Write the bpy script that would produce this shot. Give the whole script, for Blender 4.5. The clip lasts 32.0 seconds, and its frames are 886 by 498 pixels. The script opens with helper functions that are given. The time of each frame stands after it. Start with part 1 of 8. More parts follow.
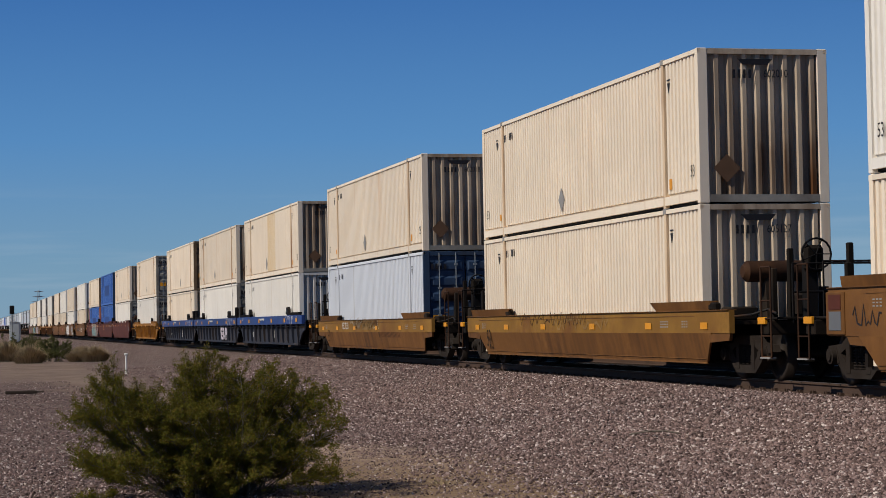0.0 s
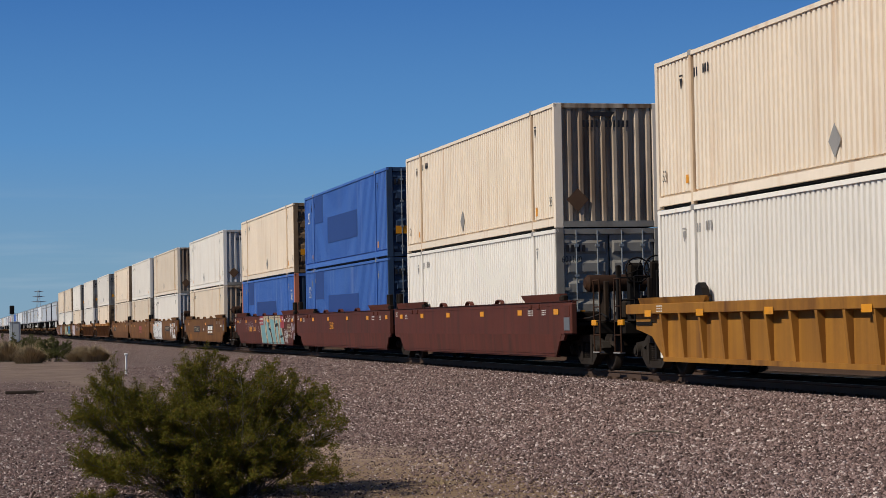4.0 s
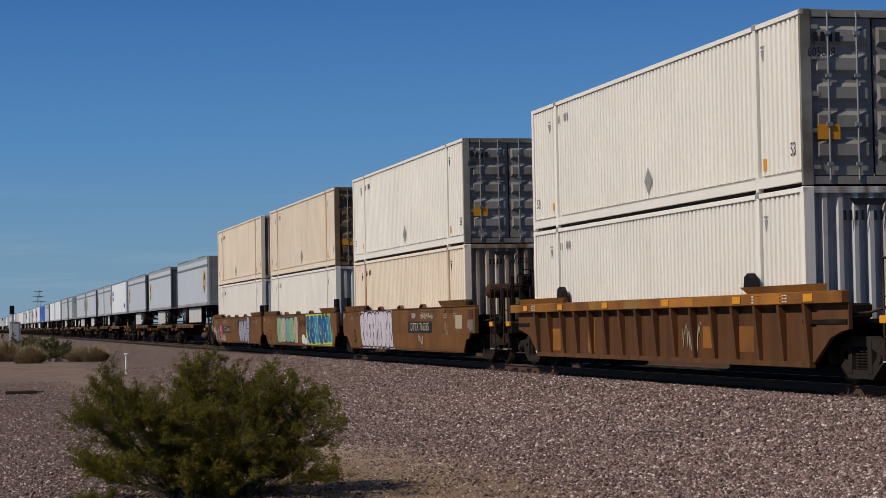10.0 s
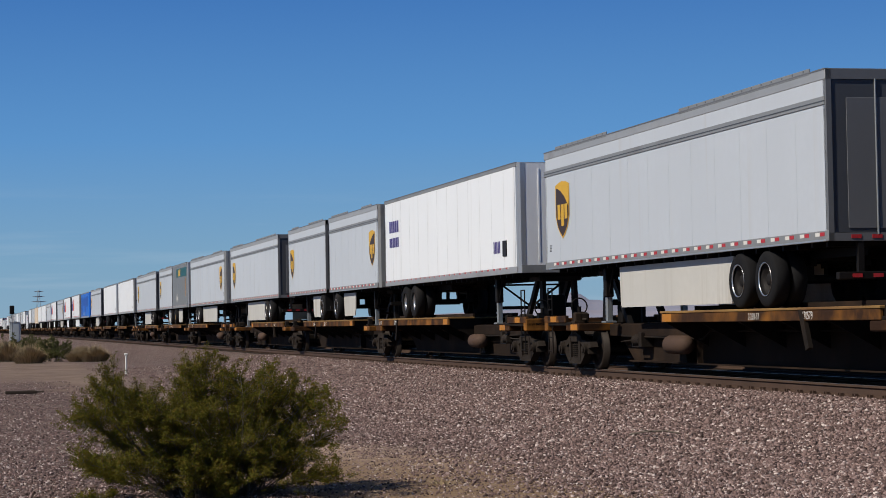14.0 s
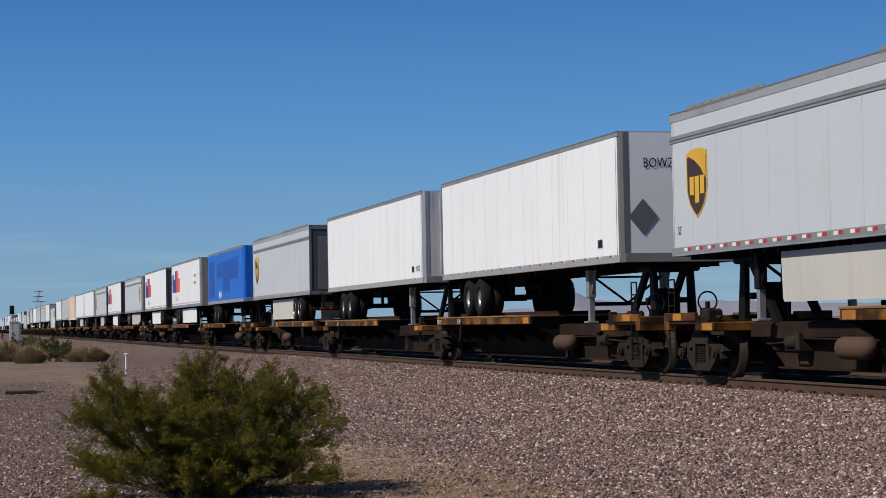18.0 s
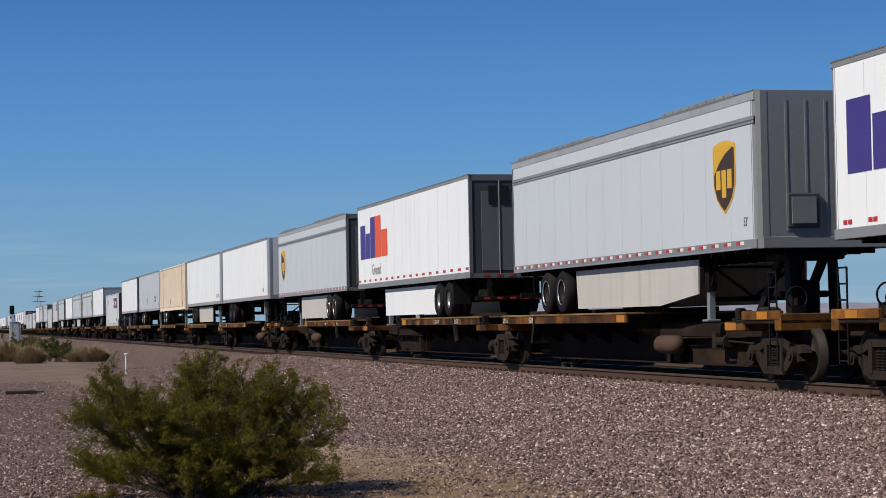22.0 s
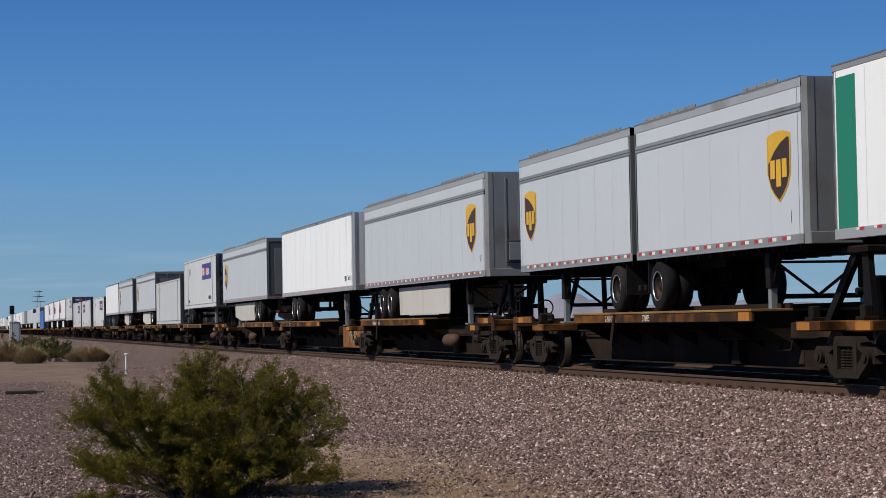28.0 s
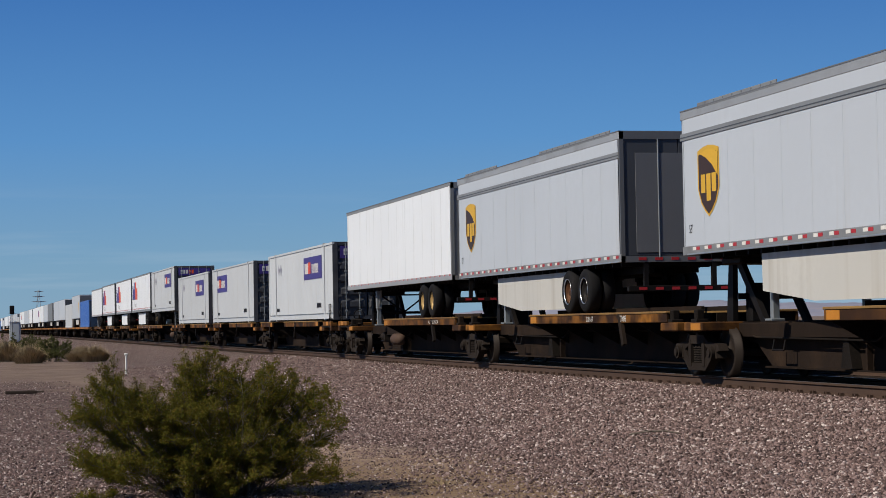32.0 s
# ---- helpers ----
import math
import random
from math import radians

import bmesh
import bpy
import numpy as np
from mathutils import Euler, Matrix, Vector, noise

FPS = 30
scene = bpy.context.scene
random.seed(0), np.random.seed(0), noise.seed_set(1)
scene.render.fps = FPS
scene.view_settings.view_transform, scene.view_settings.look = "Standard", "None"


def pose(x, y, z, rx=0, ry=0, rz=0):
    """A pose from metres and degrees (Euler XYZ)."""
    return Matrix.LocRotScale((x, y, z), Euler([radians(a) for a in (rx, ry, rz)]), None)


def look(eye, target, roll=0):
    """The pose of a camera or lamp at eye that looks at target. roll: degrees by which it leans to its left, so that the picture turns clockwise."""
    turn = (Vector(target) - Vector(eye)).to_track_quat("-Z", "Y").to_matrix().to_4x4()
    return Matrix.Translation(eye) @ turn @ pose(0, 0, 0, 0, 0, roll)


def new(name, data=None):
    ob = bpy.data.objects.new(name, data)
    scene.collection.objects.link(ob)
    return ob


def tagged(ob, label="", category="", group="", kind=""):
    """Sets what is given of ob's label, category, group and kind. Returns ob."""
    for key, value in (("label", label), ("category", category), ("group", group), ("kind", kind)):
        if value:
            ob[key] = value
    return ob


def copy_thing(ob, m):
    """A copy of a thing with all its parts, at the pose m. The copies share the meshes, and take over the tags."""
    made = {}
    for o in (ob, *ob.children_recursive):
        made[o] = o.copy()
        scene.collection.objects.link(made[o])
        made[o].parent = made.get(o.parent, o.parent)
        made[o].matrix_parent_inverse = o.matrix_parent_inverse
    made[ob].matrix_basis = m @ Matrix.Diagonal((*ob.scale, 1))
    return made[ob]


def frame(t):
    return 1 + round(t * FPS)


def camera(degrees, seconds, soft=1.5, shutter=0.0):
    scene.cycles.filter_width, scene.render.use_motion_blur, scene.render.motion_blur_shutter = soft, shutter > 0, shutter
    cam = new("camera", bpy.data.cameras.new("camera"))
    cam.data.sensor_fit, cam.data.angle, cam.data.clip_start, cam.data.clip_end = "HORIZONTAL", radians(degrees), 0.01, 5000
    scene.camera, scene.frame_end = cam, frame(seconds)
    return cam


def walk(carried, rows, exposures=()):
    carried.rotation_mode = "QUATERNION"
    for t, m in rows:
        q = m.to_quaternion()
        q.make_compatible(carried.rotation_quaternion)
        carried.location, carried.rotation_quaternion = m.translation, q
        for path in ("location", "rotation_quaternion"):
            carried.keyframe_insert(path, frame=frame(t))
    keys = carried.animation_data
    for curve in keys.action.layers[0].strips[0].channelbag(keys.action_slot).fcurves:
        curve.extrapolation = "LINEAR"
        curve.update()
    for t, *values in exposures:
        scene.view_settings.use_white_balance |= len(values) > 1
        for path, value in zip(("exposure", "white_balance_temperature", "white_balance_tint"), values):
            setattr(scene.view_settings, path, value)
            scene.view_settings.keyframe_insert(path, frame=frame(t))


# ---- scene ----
cam = camera(24.3808, 32.0, soft=0.4)
# The camera stands on a tripod beside the line; x runs along the track, y away from the camera, z = 0 at the rail top.
EYE_Z = 1.12
TURN, TILT, LEAN = radians(13.2512), radians(2.03517), -1.02971
_way = Vector((-math.cos(TURN) * math.cos(TILT), math.sin(TURN) * math.cos(TILT), math.sin(TILT)))
_eye = Vector((0, 0, EYE_Z))
_stand = look(_eye, _eye + _way * 50, LEAN)
walk(cam, [(0.0, _stand), (32.0, _stand)], exposures=[(0.0, -0.10), (2.0, -0.06), (3.2, -0.05), (5.7, 0.06), (6.5, 0.0), (9.0, -0.17), (11.0, -0.16), (12.0, -0.15), (13.0, 0.04), (17.0, 0.14), (19.0, 0.04), (20.0, 0.18), (25.0, 0.03), (29.0, 0.06), (32.0, 0.05)])

# ---- light ----
SUN_EL, SUN_AZ = radians(43), radians(-76)      # azimuth of the sun in the xy plane, from +x
world = bpy.data.worlds.new("world")
scene.world = world
world.use_nodes = True
_nt = world.node_tree
_sky = _nt.nodes.new("ShaderNodeTexSky")
_sky.sky_type = "NISHITA"
_sky.sun_disc = False
_sky.sun_elevation = SUN_EL
_sky.sun_rotation = radians(90) - SUN_AZ
_sky.altitude, _sky.air_density, _sky.dust_density, _sky.ozone_density = 200, 0.9, 0.3, 2.0
_nt.nodes["Background"].inputs[1].default_value = 1.0
# thin streaks of high cloud low over the horizon
_tc = _nt.nodes.new("ShaderNodeTexCoord")
_mp = _nt.nodes.new("ShaderNodeMapping")
_mp.inputs["Scale"].default_value = (5, 5, 90)
_cn = _nt.nodes.new("ShaderNodeTexNoise")
_cn.inputs["Scale"].default_value = 1.3
_cn.inputs["Detail"].default_value = 5
_cr = _nt.nodes.new("ShaderNodeValToRGB")
_cr.color_ramp.elements[0].position, _cr.color_ramp.elements[1].position = 0.52, 0.85
_cr.color_ramp.elements[0].color, _cr.color_ramp.elements[1].color = (0, 0, 0, 1), (0.5, 0.5, 0.5, 1)
_sep = _nt.nodes.new("ShaderNodeSeparateXYZ")
_lo = _nt.nodes.new("ShaderNodeMapRange")
_lo.inputs["From Min"].default_value, _lo.inputs["From Max"].default_value = 0.075, 0.02
_ml = _nt.nodes.new("ShaderNodeMath")
_ml.operation = "MULTIPLY"
_mx = _nt.nodes.new("ShaderNodeMix")
_mx.data_type = "RGBA"
_mx.inputs[7].default_value = (0.42, 0.52, 0.62, 1)
_l = _nt.links.new
_l(_tc.outputs["Generated"], _mp.inputs[0])
_l(_mp.outputs[0], _cn.inputs["Vector"])
_l(_cn.outputs["Fac"], _cr.inputs[0])
_l(_tc.outputs["Generated"], _sep.inputs[0])
_l(_sep.outputs["Z"], _lo.inputs["Value"])
_l(_cr.outputs[0], _ml.inputs[0])
_l(_lo.outputs[0], _ml.inputs[1])
_l(_ml.outputs[0], _mx.inputs[0])
# clear desert air: the sky deepens evenly from the horizon up
_gr = _nt.nodes.new("ShaderNodeValToRGB")
_stops = ((0.0, (0.190, 0.350, 0.510)), (0.03, (0.150, 0.325, 0.515)), (0.09, (0.070, 0.250, 0.560)), (0.16, (0.028, 0.152, 0.455)), (0.45, (0.014, 0.058, 0.19)), (1.0, (0.009, 0.036, 0.12)))
while len(_gr.color_ramp.elements) < len(_stops):
    _gr.color_ramp.elements.new(0.5)
for _e, (_p, _c) in zip(_gr.color_ramp.elements, _stops):
    _e.position, _e.color = _p, (*_c, 1)
_l(_sep.outputs["Z"], _gr.inputs[0])
_sc = _nt.nodes.new("ShaderNodeVectorMath")
_sc.operation = "SCALE"
_sc.inputs["Scale"].default_value = 0.075
_l(_sky.outputs[0], _sc.inputs[0])
_bl = _nt.nodes.new("ShaderNodeMix")
_bl.data_type = "RGBA"
_bl.inputs[0].default_value = 0.85
_l(_sc.outputs[0], _bl.inputs[6])
_l(_gr.outputs[0], _bl.inputs[7])
_l(_bl.outputs[2], _mx.inputs[6])
_l(_mx.outputs[2], _nt.nodes["Background"].inputs[0])

sun = new("sun", bpy.data.lights.new("sun", "SUN"))
sun.data.energy, sun.data.angle, sun.data.color = 4.3, radians(0.53), (1.0, 0.925, 0.81)
_sd = Vector((math.cos(SUN_EL) * math.cos(SUN_AZ), math.cos(SUN_EL) * math.sin(SUN_AZ), math.sin(SUN_EL)))
sun.matrix_world = look(_sd * 100, (0, 0, 0))


# ---- materials ----
def mat(name, base, rough=0.6, metal=0.0, vary=0.12, scale=1.5, stain=None, stain_amount=0.0, streak=False,
        bump=0.0, bump_scale=60.0, tone=0.06, stain_scale=1.0):
    """Paint, metal or earth: base colour, two scales of variation, stains or run-down streaks, fine relief."""
    m = bpy.data.materials.new(name)
    m.use_nodes = True
    nt = m.node_tree
    link, node = nt.links.new, nt.nodes.new
    bsdf = nt.nodes["Principled BSDF"]
    bsdf.inputs["Roughness"].default_value = rough
    bsdf.inputs["Metallic"].default_value = metal
    bsdf.inputs["Specular IOR Level"].default_value = 0.10 if rough >= 0.6 and metal < 0.3 else 0.32
    tc, info = node("ShaderNodeTexCoord"), node("ShaderNodeObjectInfo")
    off = node("ShaderNodeVectorMath")
    off.operation = "MULTIPLY_ADD"
    off.inputs[0].default_value = (37.0, 11.0, 5.0)
    link(info.outputs["Random"], off.inputs[1])
    link(tc.outputs["Object"], off.inputs[2])

    def noise_of(sc, detail=4.0, stretch=None):
        n = node("ShaderNodeTexNoise")
        n.inputs["Scale"].default_value, n.inputs["Detail"].default_value = sc, detail
        if stretch:
            mp = node("ShaderNodeMapping")
            mp.inputs["Scale"].default_value = stretch
            link(off.outputs[0], mp.inputs[0])
            link(mp.outputs[0], n.inputs["Vector"])
        else:
            link(off.outputs[0], n.inputs["Vector"])
        return n.outputs["Fac"]

    def mix(fac, a, b, kind="MIX"):
        x = node("ShaderNodeMix")
        x.data_type, x.blend_type = "RGBA", kind
        for sock, v in ((0, fac), (6, a), (7, b)):
            if isinstance(v, (int, float)):
                x.inputs[sock].default_value = v
            elif isinstance(v, tuple):
                x.inputs[sock].default_value = (*v[:3], 1)
            else:
                link(v, x.inputs[sock])
        return x.outputs[2]

    def ramp(v, lo, hi):
        r = node("ShaderNodeMapRange")
        r.inputs["From Min"].default_value, r.inputs["From Max"].default_value = lo, hi
        link(v, r.inputs["Value"])
        return r.outputs[0]

    dark = tuple(c * (1 - vary) for c in base)
    lite = tuple(min(1, c * (1 + vary * 0.5)) for c in base)
    col = mix(ramp(noise_of(scale), 0.3, 0.7), dark, lite)
    col = mix(ramp(noise_of(scale * 14, 3), 0.35, 0.75), col, tuple(c * (1 - vary * 0.6) for c in base))
    each = node("ShaderNodeMapRange")
    each.inputs["To Min"].default_value, each.inputs["To Max"].default_value = 1 - tone, 1 + tone
    link(info.outputs["Random"], each.inputs["Value"])
    hsv = node("ShaderNodeHueSaturation")
    link(each.outputs[0], hsv.inputs["Value"])
    link(col, hsv.inputs["Color"])
    col = hsv.outputs[0]
    if stain:
        st = (3.2, 3.2, 0.14) if streak else (1, 1, 1)
        f = ramp(noise_of(stain_scale, 6, st), 0.72 - stain_amount, 0.86 - stain_amount * 0.45)
        g = ramp(noise_of(0.35 * stain_scale, 2), 0.25, 0.62)
        mm = node("ShaderNodeMath")
        mm.operation = "MULTIPLY"
        link(f, mm.inputs[0])
        link(g, mm.inputs[1])
        col = mix(mm.outputs[0], col, stain)
    link(col, bsdf.inputs["Base Color"])
    if bump:
        b = node("ShaderNodeBump")
        b.inputs["Strength"].default_value, b.inputs["Distance"].default_value = bump, 0.02
        link(noise_of(bump_scale, 4), b.inputs["Height"])
        link(b.outputs[0], bsdf.inputs["Normal"])
    return m


RUST, SOOT, DUST = (0.16, 0.065, 0.025), (0.035, 0.03, 0.025), (0.30, 0.24, 0.18)
M = {
    "cream": mat("cream_paint", (0.80, 0.69, 0.55), 0.5, 0, 0.11, 0.6, (0.62, 0.43, 0.27), 0.17, True, 0.05, 30, 0.10),
    "white": mat("white_paint", (0.80, 0.76, 0.69), 0.5, 0, 0.08, 0.6, (0.64, 0.55, 0.44), 0.13, True, 0.05, 30, 0.06),
    "cream_end": mat("rusty_shaded_end_paint", (0.58, 0.475, 0.355), 0.6, 0, 0.18, 0.7, (0.085, 0.036, 0.014), 0.47, True, 0.08, 30, 0.12, 1.3),
    "post_tan": mat("tan_lifting_post_paint", (0.70, 0.545, 0.375), 0.55, 0, 0.10, 0.9, (0.30, 0.15, 0.07), 0.30, True, 0.05, 30, 0.10, 1.6),
    "end_plate": mat("rust_brown_placard_plate", (0.13, 0.075, 0.045), 0.6, 0, 0.2, 3.0),
    "white_end": mat("grimy_shaded_white_end_paint", (0.62, 0.61, 0.585), 0.55, 0, 0.14, 0.7, (0.17, 0.115, 0.08), 0.33, True, 0.08, 30, 0.12, 1.3),
    "door_grey": mat("door_grey_paint", (0.27, 0.255, 0.225), 0.55, 0, 0.2, 0.8, (0.08, 0.05, 0.03), 0.28, False, 0.1, 25, 0.15),
    "door_brown": mat("door_brown_paint", (0.24, 0.165, 0.10), 0.6, 0, 0.25, 0.8, (0.07, 0.04, 0.02), 0.34, False, 0.1, 25, 0.15),
    "door_dark": mat("near_black_door_paint", (0.050, 0.053, 0.062), 0.5, 0, 0.25, 0.8, (0.11, 0.11, 0.11), 0.26, False, 0.1, 25, 0.15),
    "door_navy": mat("door_navy_paint", (0.025, 0.05, 0.10), 0.5, 0, 0.2, 0.8, SOOT, 0.2, False, 0.05, 25),
    "tan_patch": mat("tan_patch_paint", (0.66, 0.50, 0.30), 0.55, 0, 0.06, 0.8),
    "pale_blue": mat("pale_grey_blue_paint", (0.62, 0.65, 0.70), 0.5, 0, 0.05, 0.5, (0.4, 0.38, 0.35), 0.14, True, 0.05, 30),
    "blue_box": mat("blue_container_paint", (0.045, 0.13, 0.42), 0.5, 0, 0.14, 0.6, (0.12, 0.20, 0.45), 0.2, True, 0.05, 30, 0.08),
    "blue_patch": mat("repainted_blue_paint", (0.015, 0.045, 0.19), 0.5, 0, 0.1, 0.8),
    "salmon": mat("salmon_post_paint", (0.50, 0.17, 0.10), 0.55, 0, 0.1, 0.8, RUST, 0.2),
    "fedex_grey": mat("pale_grey_container_paint", (0.49, 0.515, 0.54), 0.5, 0, 0.06, 0.5, (0.40, 0.385, 0.36), 0.16, True, 0.05, 30, 0.06),
    "dull_grey": mat("dull_grey_container_paint", (0.45, 0.475, 0.50), 0.5, 0, 0.06, 0.5, (0.38, 0.37, 0.35), 0.14, True, 0.05, 30, 0.05),
    "brown_car": mat("brown_railcar_paint", (0.185, 0.083, 0.026), 0.6, 0, 0.30, 0.5, (0.070, 0.032, 0.015), 0.36, True, 0.1, 20, 0.14, 0.8),
    "brown_sill": mat("rubbed_brown_sill_paint", (0.195, 0.089, 0.028), 0.6, 0, 0.30, 0.5, (0.085, 0.036, 0.016), 0.36, False, 0.1, 20, 0.14, 0.9),
    "ochre_sill": mat("rubbed_ochre_sill_paint", (0.27, 0.140, 0.030), 0.6, 0, 0.25, 0.6, (0.15, 0.065, 0.02), 0.34, False, 0.1, 20, 0.06, 1.1),
    "yellow_car": mat("yellow_railcar_paint", (0.33, 0.15, 0.028), 0.6, 0, 0.2, 0.6, (0.12, 0.052, 0.020), 0.36, True, 0.1, 20, 0.1, 0.9),
    "rust_car": mat("rusty_railcar_paint", (0.125, 0.054, 0.022), 0.7, 0, 0.25, 0.7, (0.050, 0.026, 0.016), 0.34, True, 0.15, 20, 0.12),
    "maroon_car": mat("maroon_railcar_paint", (0.105, 0.032, 0.022), 0.6, 0, 0.2, 0.6, (0.05, 0.025, 0.018), 0.28, True, 0.1, 20, 0.08),
    "blue_car": mat("blue_railcar_paint", (0.020, 0.050, 0.19), 0.5, 0, 0.2, 0.7, SOOT, 0.22, False, 0.05, 20, 0.1),
    "slate_car": mat("grimy_slate_railcar_paint", (0.030, 0.034, 0.048), 0.7, 0, 0.25, 0.7, (0.06, 0.045, 0.035), 0.26, True, 0.1, 20, 0.1),
    "rust_chord": mat("worn_orange_chord_paint", (0.33, 0.135, 0.026), 0.6, 0, 0.25, 0.8, (0.08, 0.035, 0.018), 0.38, False, 0.1, 20, 0.1, 0.9),
    # grime, truck and sill: base colours also darkened for the shade beneath the cars
    "grime": mat("grimy_shaded_steel", (0.014, 0.011, 0.009), 0.8, 0.0, 0.3, 1.5, (0.05, 0.032, 0.02), 0.22, False, 0.2, 30, 0.15),
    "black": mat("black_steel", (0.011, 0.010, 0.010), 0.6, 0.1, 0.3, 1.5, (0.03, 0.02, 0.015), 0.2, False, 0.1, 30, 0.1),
    "dark_rust": mat("blackened_rusty_steel", (0.040, 0.020, 0.012), 0.75, 0.0, 0.35, 1.5, (0.10, 0.045, 0.02), 0.24, False, 0.2, 30, 0.15),
    "dark_stencil": mat("dark_brown_stencil_paint", (0.036, 0.022, 0.013), 0.7, 0, 0.25, 3.0),
    "truck": mat("dusty_shaded_cast_steel", (0.026, 0.0195, 0.0155), 0.8, 0.0, 0.3, 2.0, SOOT, 0.28, False, 0.25, 30, 0.12),
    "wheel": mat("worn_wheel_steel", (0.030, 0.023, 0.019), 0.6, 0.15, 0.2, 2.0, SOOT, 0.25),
    "orange_deck": mat("orange_deck_paint", (0.42, 0.17, 0.026), 0.6, 0, 0.3, 0.9, (0.06, 0.028, 0.016), 0.50, False, 0.1, 20, 0.15, 0.8),
    "sill": mat("dusty_shaded_brown_sill", (0.019, 0.0125, 0.009), 0.85, 0, 0.25, 0.6, (0.050, 0.030, 0.018), 0.26, False, 0.15, 20, 0.12),
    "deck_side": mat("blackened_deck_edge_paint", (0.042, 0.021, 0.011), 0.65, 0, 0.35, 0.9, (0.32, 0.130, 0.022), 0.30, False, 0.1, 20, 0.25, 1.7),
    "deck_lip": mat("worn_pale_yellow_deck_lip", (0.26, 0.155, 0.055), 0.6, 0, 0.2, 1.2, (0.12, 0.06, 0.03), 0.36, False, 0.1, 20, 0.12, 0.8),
    "orange_patch": mat("orange_reflective_patch", (0.46, 0.18, 0.016), 0.5, 0, 0.2, 2.0, RUST, 0.25),
    "rust_panel": mat("rusty_orange_sill_panel", (0.24, 0.10, 0.035), 0.75, 0, 0.25, 1.2, (0.10, 0.05, 0.025), 0.34, True, 0.1, 20, 0.0, 1.5),
    "seam": mat("grey_seam_line", (0.64, 0.655, 0.67), 0.5, 0.0, 0.12, 4.0),
    "rail_alu": mat("pale_alloy_trailer_rail", (0.40, 0.41, 0.415), 0.45, 0.35, 0.12, 1.0, (0.24, 0.23, 0.22), 0.2),
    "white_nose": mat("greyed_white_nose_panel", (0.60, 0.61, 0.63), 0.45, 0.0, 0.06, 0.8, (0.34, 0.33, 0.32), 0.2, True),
    "trailer_grey": mat("pale_grey_trailer_skin", (0.475, 0.51, 0.555), 0.45, 0.0, 0.05, 0.4, (0.43, 0.43, 0.43), 0.12, True, 0.03, 10, 0.04),
    "trailer_white": mat("white_trailer_skin", (0.78, 0.80, 0.82), 0.4, 0.0, 0.04, 0.4, (0.60, 0.59, 0.57), 0.13, True, 0.03, 10, 0.03),
    "trailer_blue": mat("blue_trailer_skin", (0.008, 0.125, 0.56), 0.45, 0.0, 0.06, 0.4, (0.05, 0.2, 0.55), 0.16, True, 0.03, 10),
    "trailer_blue_patch": mat("dark_blue_overpaint", (0.006, 0.070, 0.38), 0.45, 0.0, 0.05, 0.6),
    "trailer_slate": mat("slate_grey_trailer_skin", (0.175, 0.183, 0.187), 0.45, 0.0, 0.06, 0.4),
    "teal": mat("dark_teal_paint", (0.012, 0.085, 0.09), 0.45, 0.0, 0.06, 0.5),
    "green": mat("green_panel_paint", (0.018, 0.19, 0.12), 0.45, 0.0, 0.06, 0.5),
    "alu": mat("dull_aluminium", (0.50, 0.51, 0.52), 0.38, 0.7, 0.1, 1.0, (0.3, 0.29, 0.27), 0.2),
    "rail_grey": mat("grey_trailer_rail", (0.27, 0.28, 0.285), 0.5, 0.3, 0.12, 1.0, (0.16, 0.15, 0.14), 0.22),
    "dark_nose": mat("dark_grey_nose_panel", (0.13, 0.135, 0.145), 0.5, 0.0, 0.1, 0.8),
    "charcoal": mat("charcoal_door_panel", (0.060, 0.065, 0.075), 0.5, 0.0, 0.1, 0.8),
    "tyre": mat("tyre_rubber", (0.012, 0.012, 0.013), 0.85, 0.0, 0.2, 3.0, (0.035, 0.03, 0.028), 0.2, False, 0.2, 40),
    "rim": mat("aluminium_rim", (0.62, 0.62, 0.62), 0.3, 0.9, 0.1, 3.0),
    "rim_old": mat("dark_steel_rim", (0.022, 0.020, 0.019), 0.6, 0.2, 0.15, 3.0, RUST, 0.22),
    "rim_tan": mat("tan_steel_rim", (0.45, 0.30, 0.12), 0.5, 0.2, 0.15, 3.0),
    "skirt": mat("pale_skirt_panel", (0.50, 0.49, 0.455), 0.5, 0.0, 0.08, 0.6, (0.36, 0.33, 0.28), 0.20, True),
    "red": mat("red_reflective_tape", (0.42, 0.025, 0.03), 0.4),
    "mark_white": mat("white_marking_paint", (0.68, 0.66, 0.62), 0.6, 0, 0.12, 3.0),
    "mark_dark": mat("dark_marking_paint", (0.022, 0.022, 0.026), 0.6, 0, 0.15, 3.0),
    "mark_grey": mat("faded_grey_marking_paint", (0.27, 0.26, 0.25), 0.6, 0, 0.15, 3.0),
    "mark_yellow": mat("orange_reflector_paint", (0.66, 0.27, 0.012), 0.5, 0, 0.1, 3.0, RUST, 0.1),
    "gold": mat("gold_emblem_paint", (0.62, 0.36, 0.025), 0.45, 0, 0.08, 1.5),
    "brown_mark": mat("dark_brown_emblem_paint", (0.045, 0.022, 0.012), 0.45, 0, 0.08, 1.5),
    "purple": mat("purple_emblem_paint", (0.055, 0.035, 0.20), 0.45, 0, 0.06, 1.5),
    "orange_mark": mat("orange_red_emblem_paint", (0.70, 0.085, 0.02), 0.45, 0, 0.06, 1.5),
    "red_panel": mat("red_stencil_panel", (0.30, 0.035, 0.035), 0.5, 0, 0.1, 1.5),
    "spray_white": mat("white_spray_paint", (0.62, 0.61, 0.60), 0.6, 0, 0.12, 2.0),
    "spray_lilac": mat("lilac_spray_paint", (0.52, 0.47, 0.52), 0.6, 0, 0.1, 2.0),
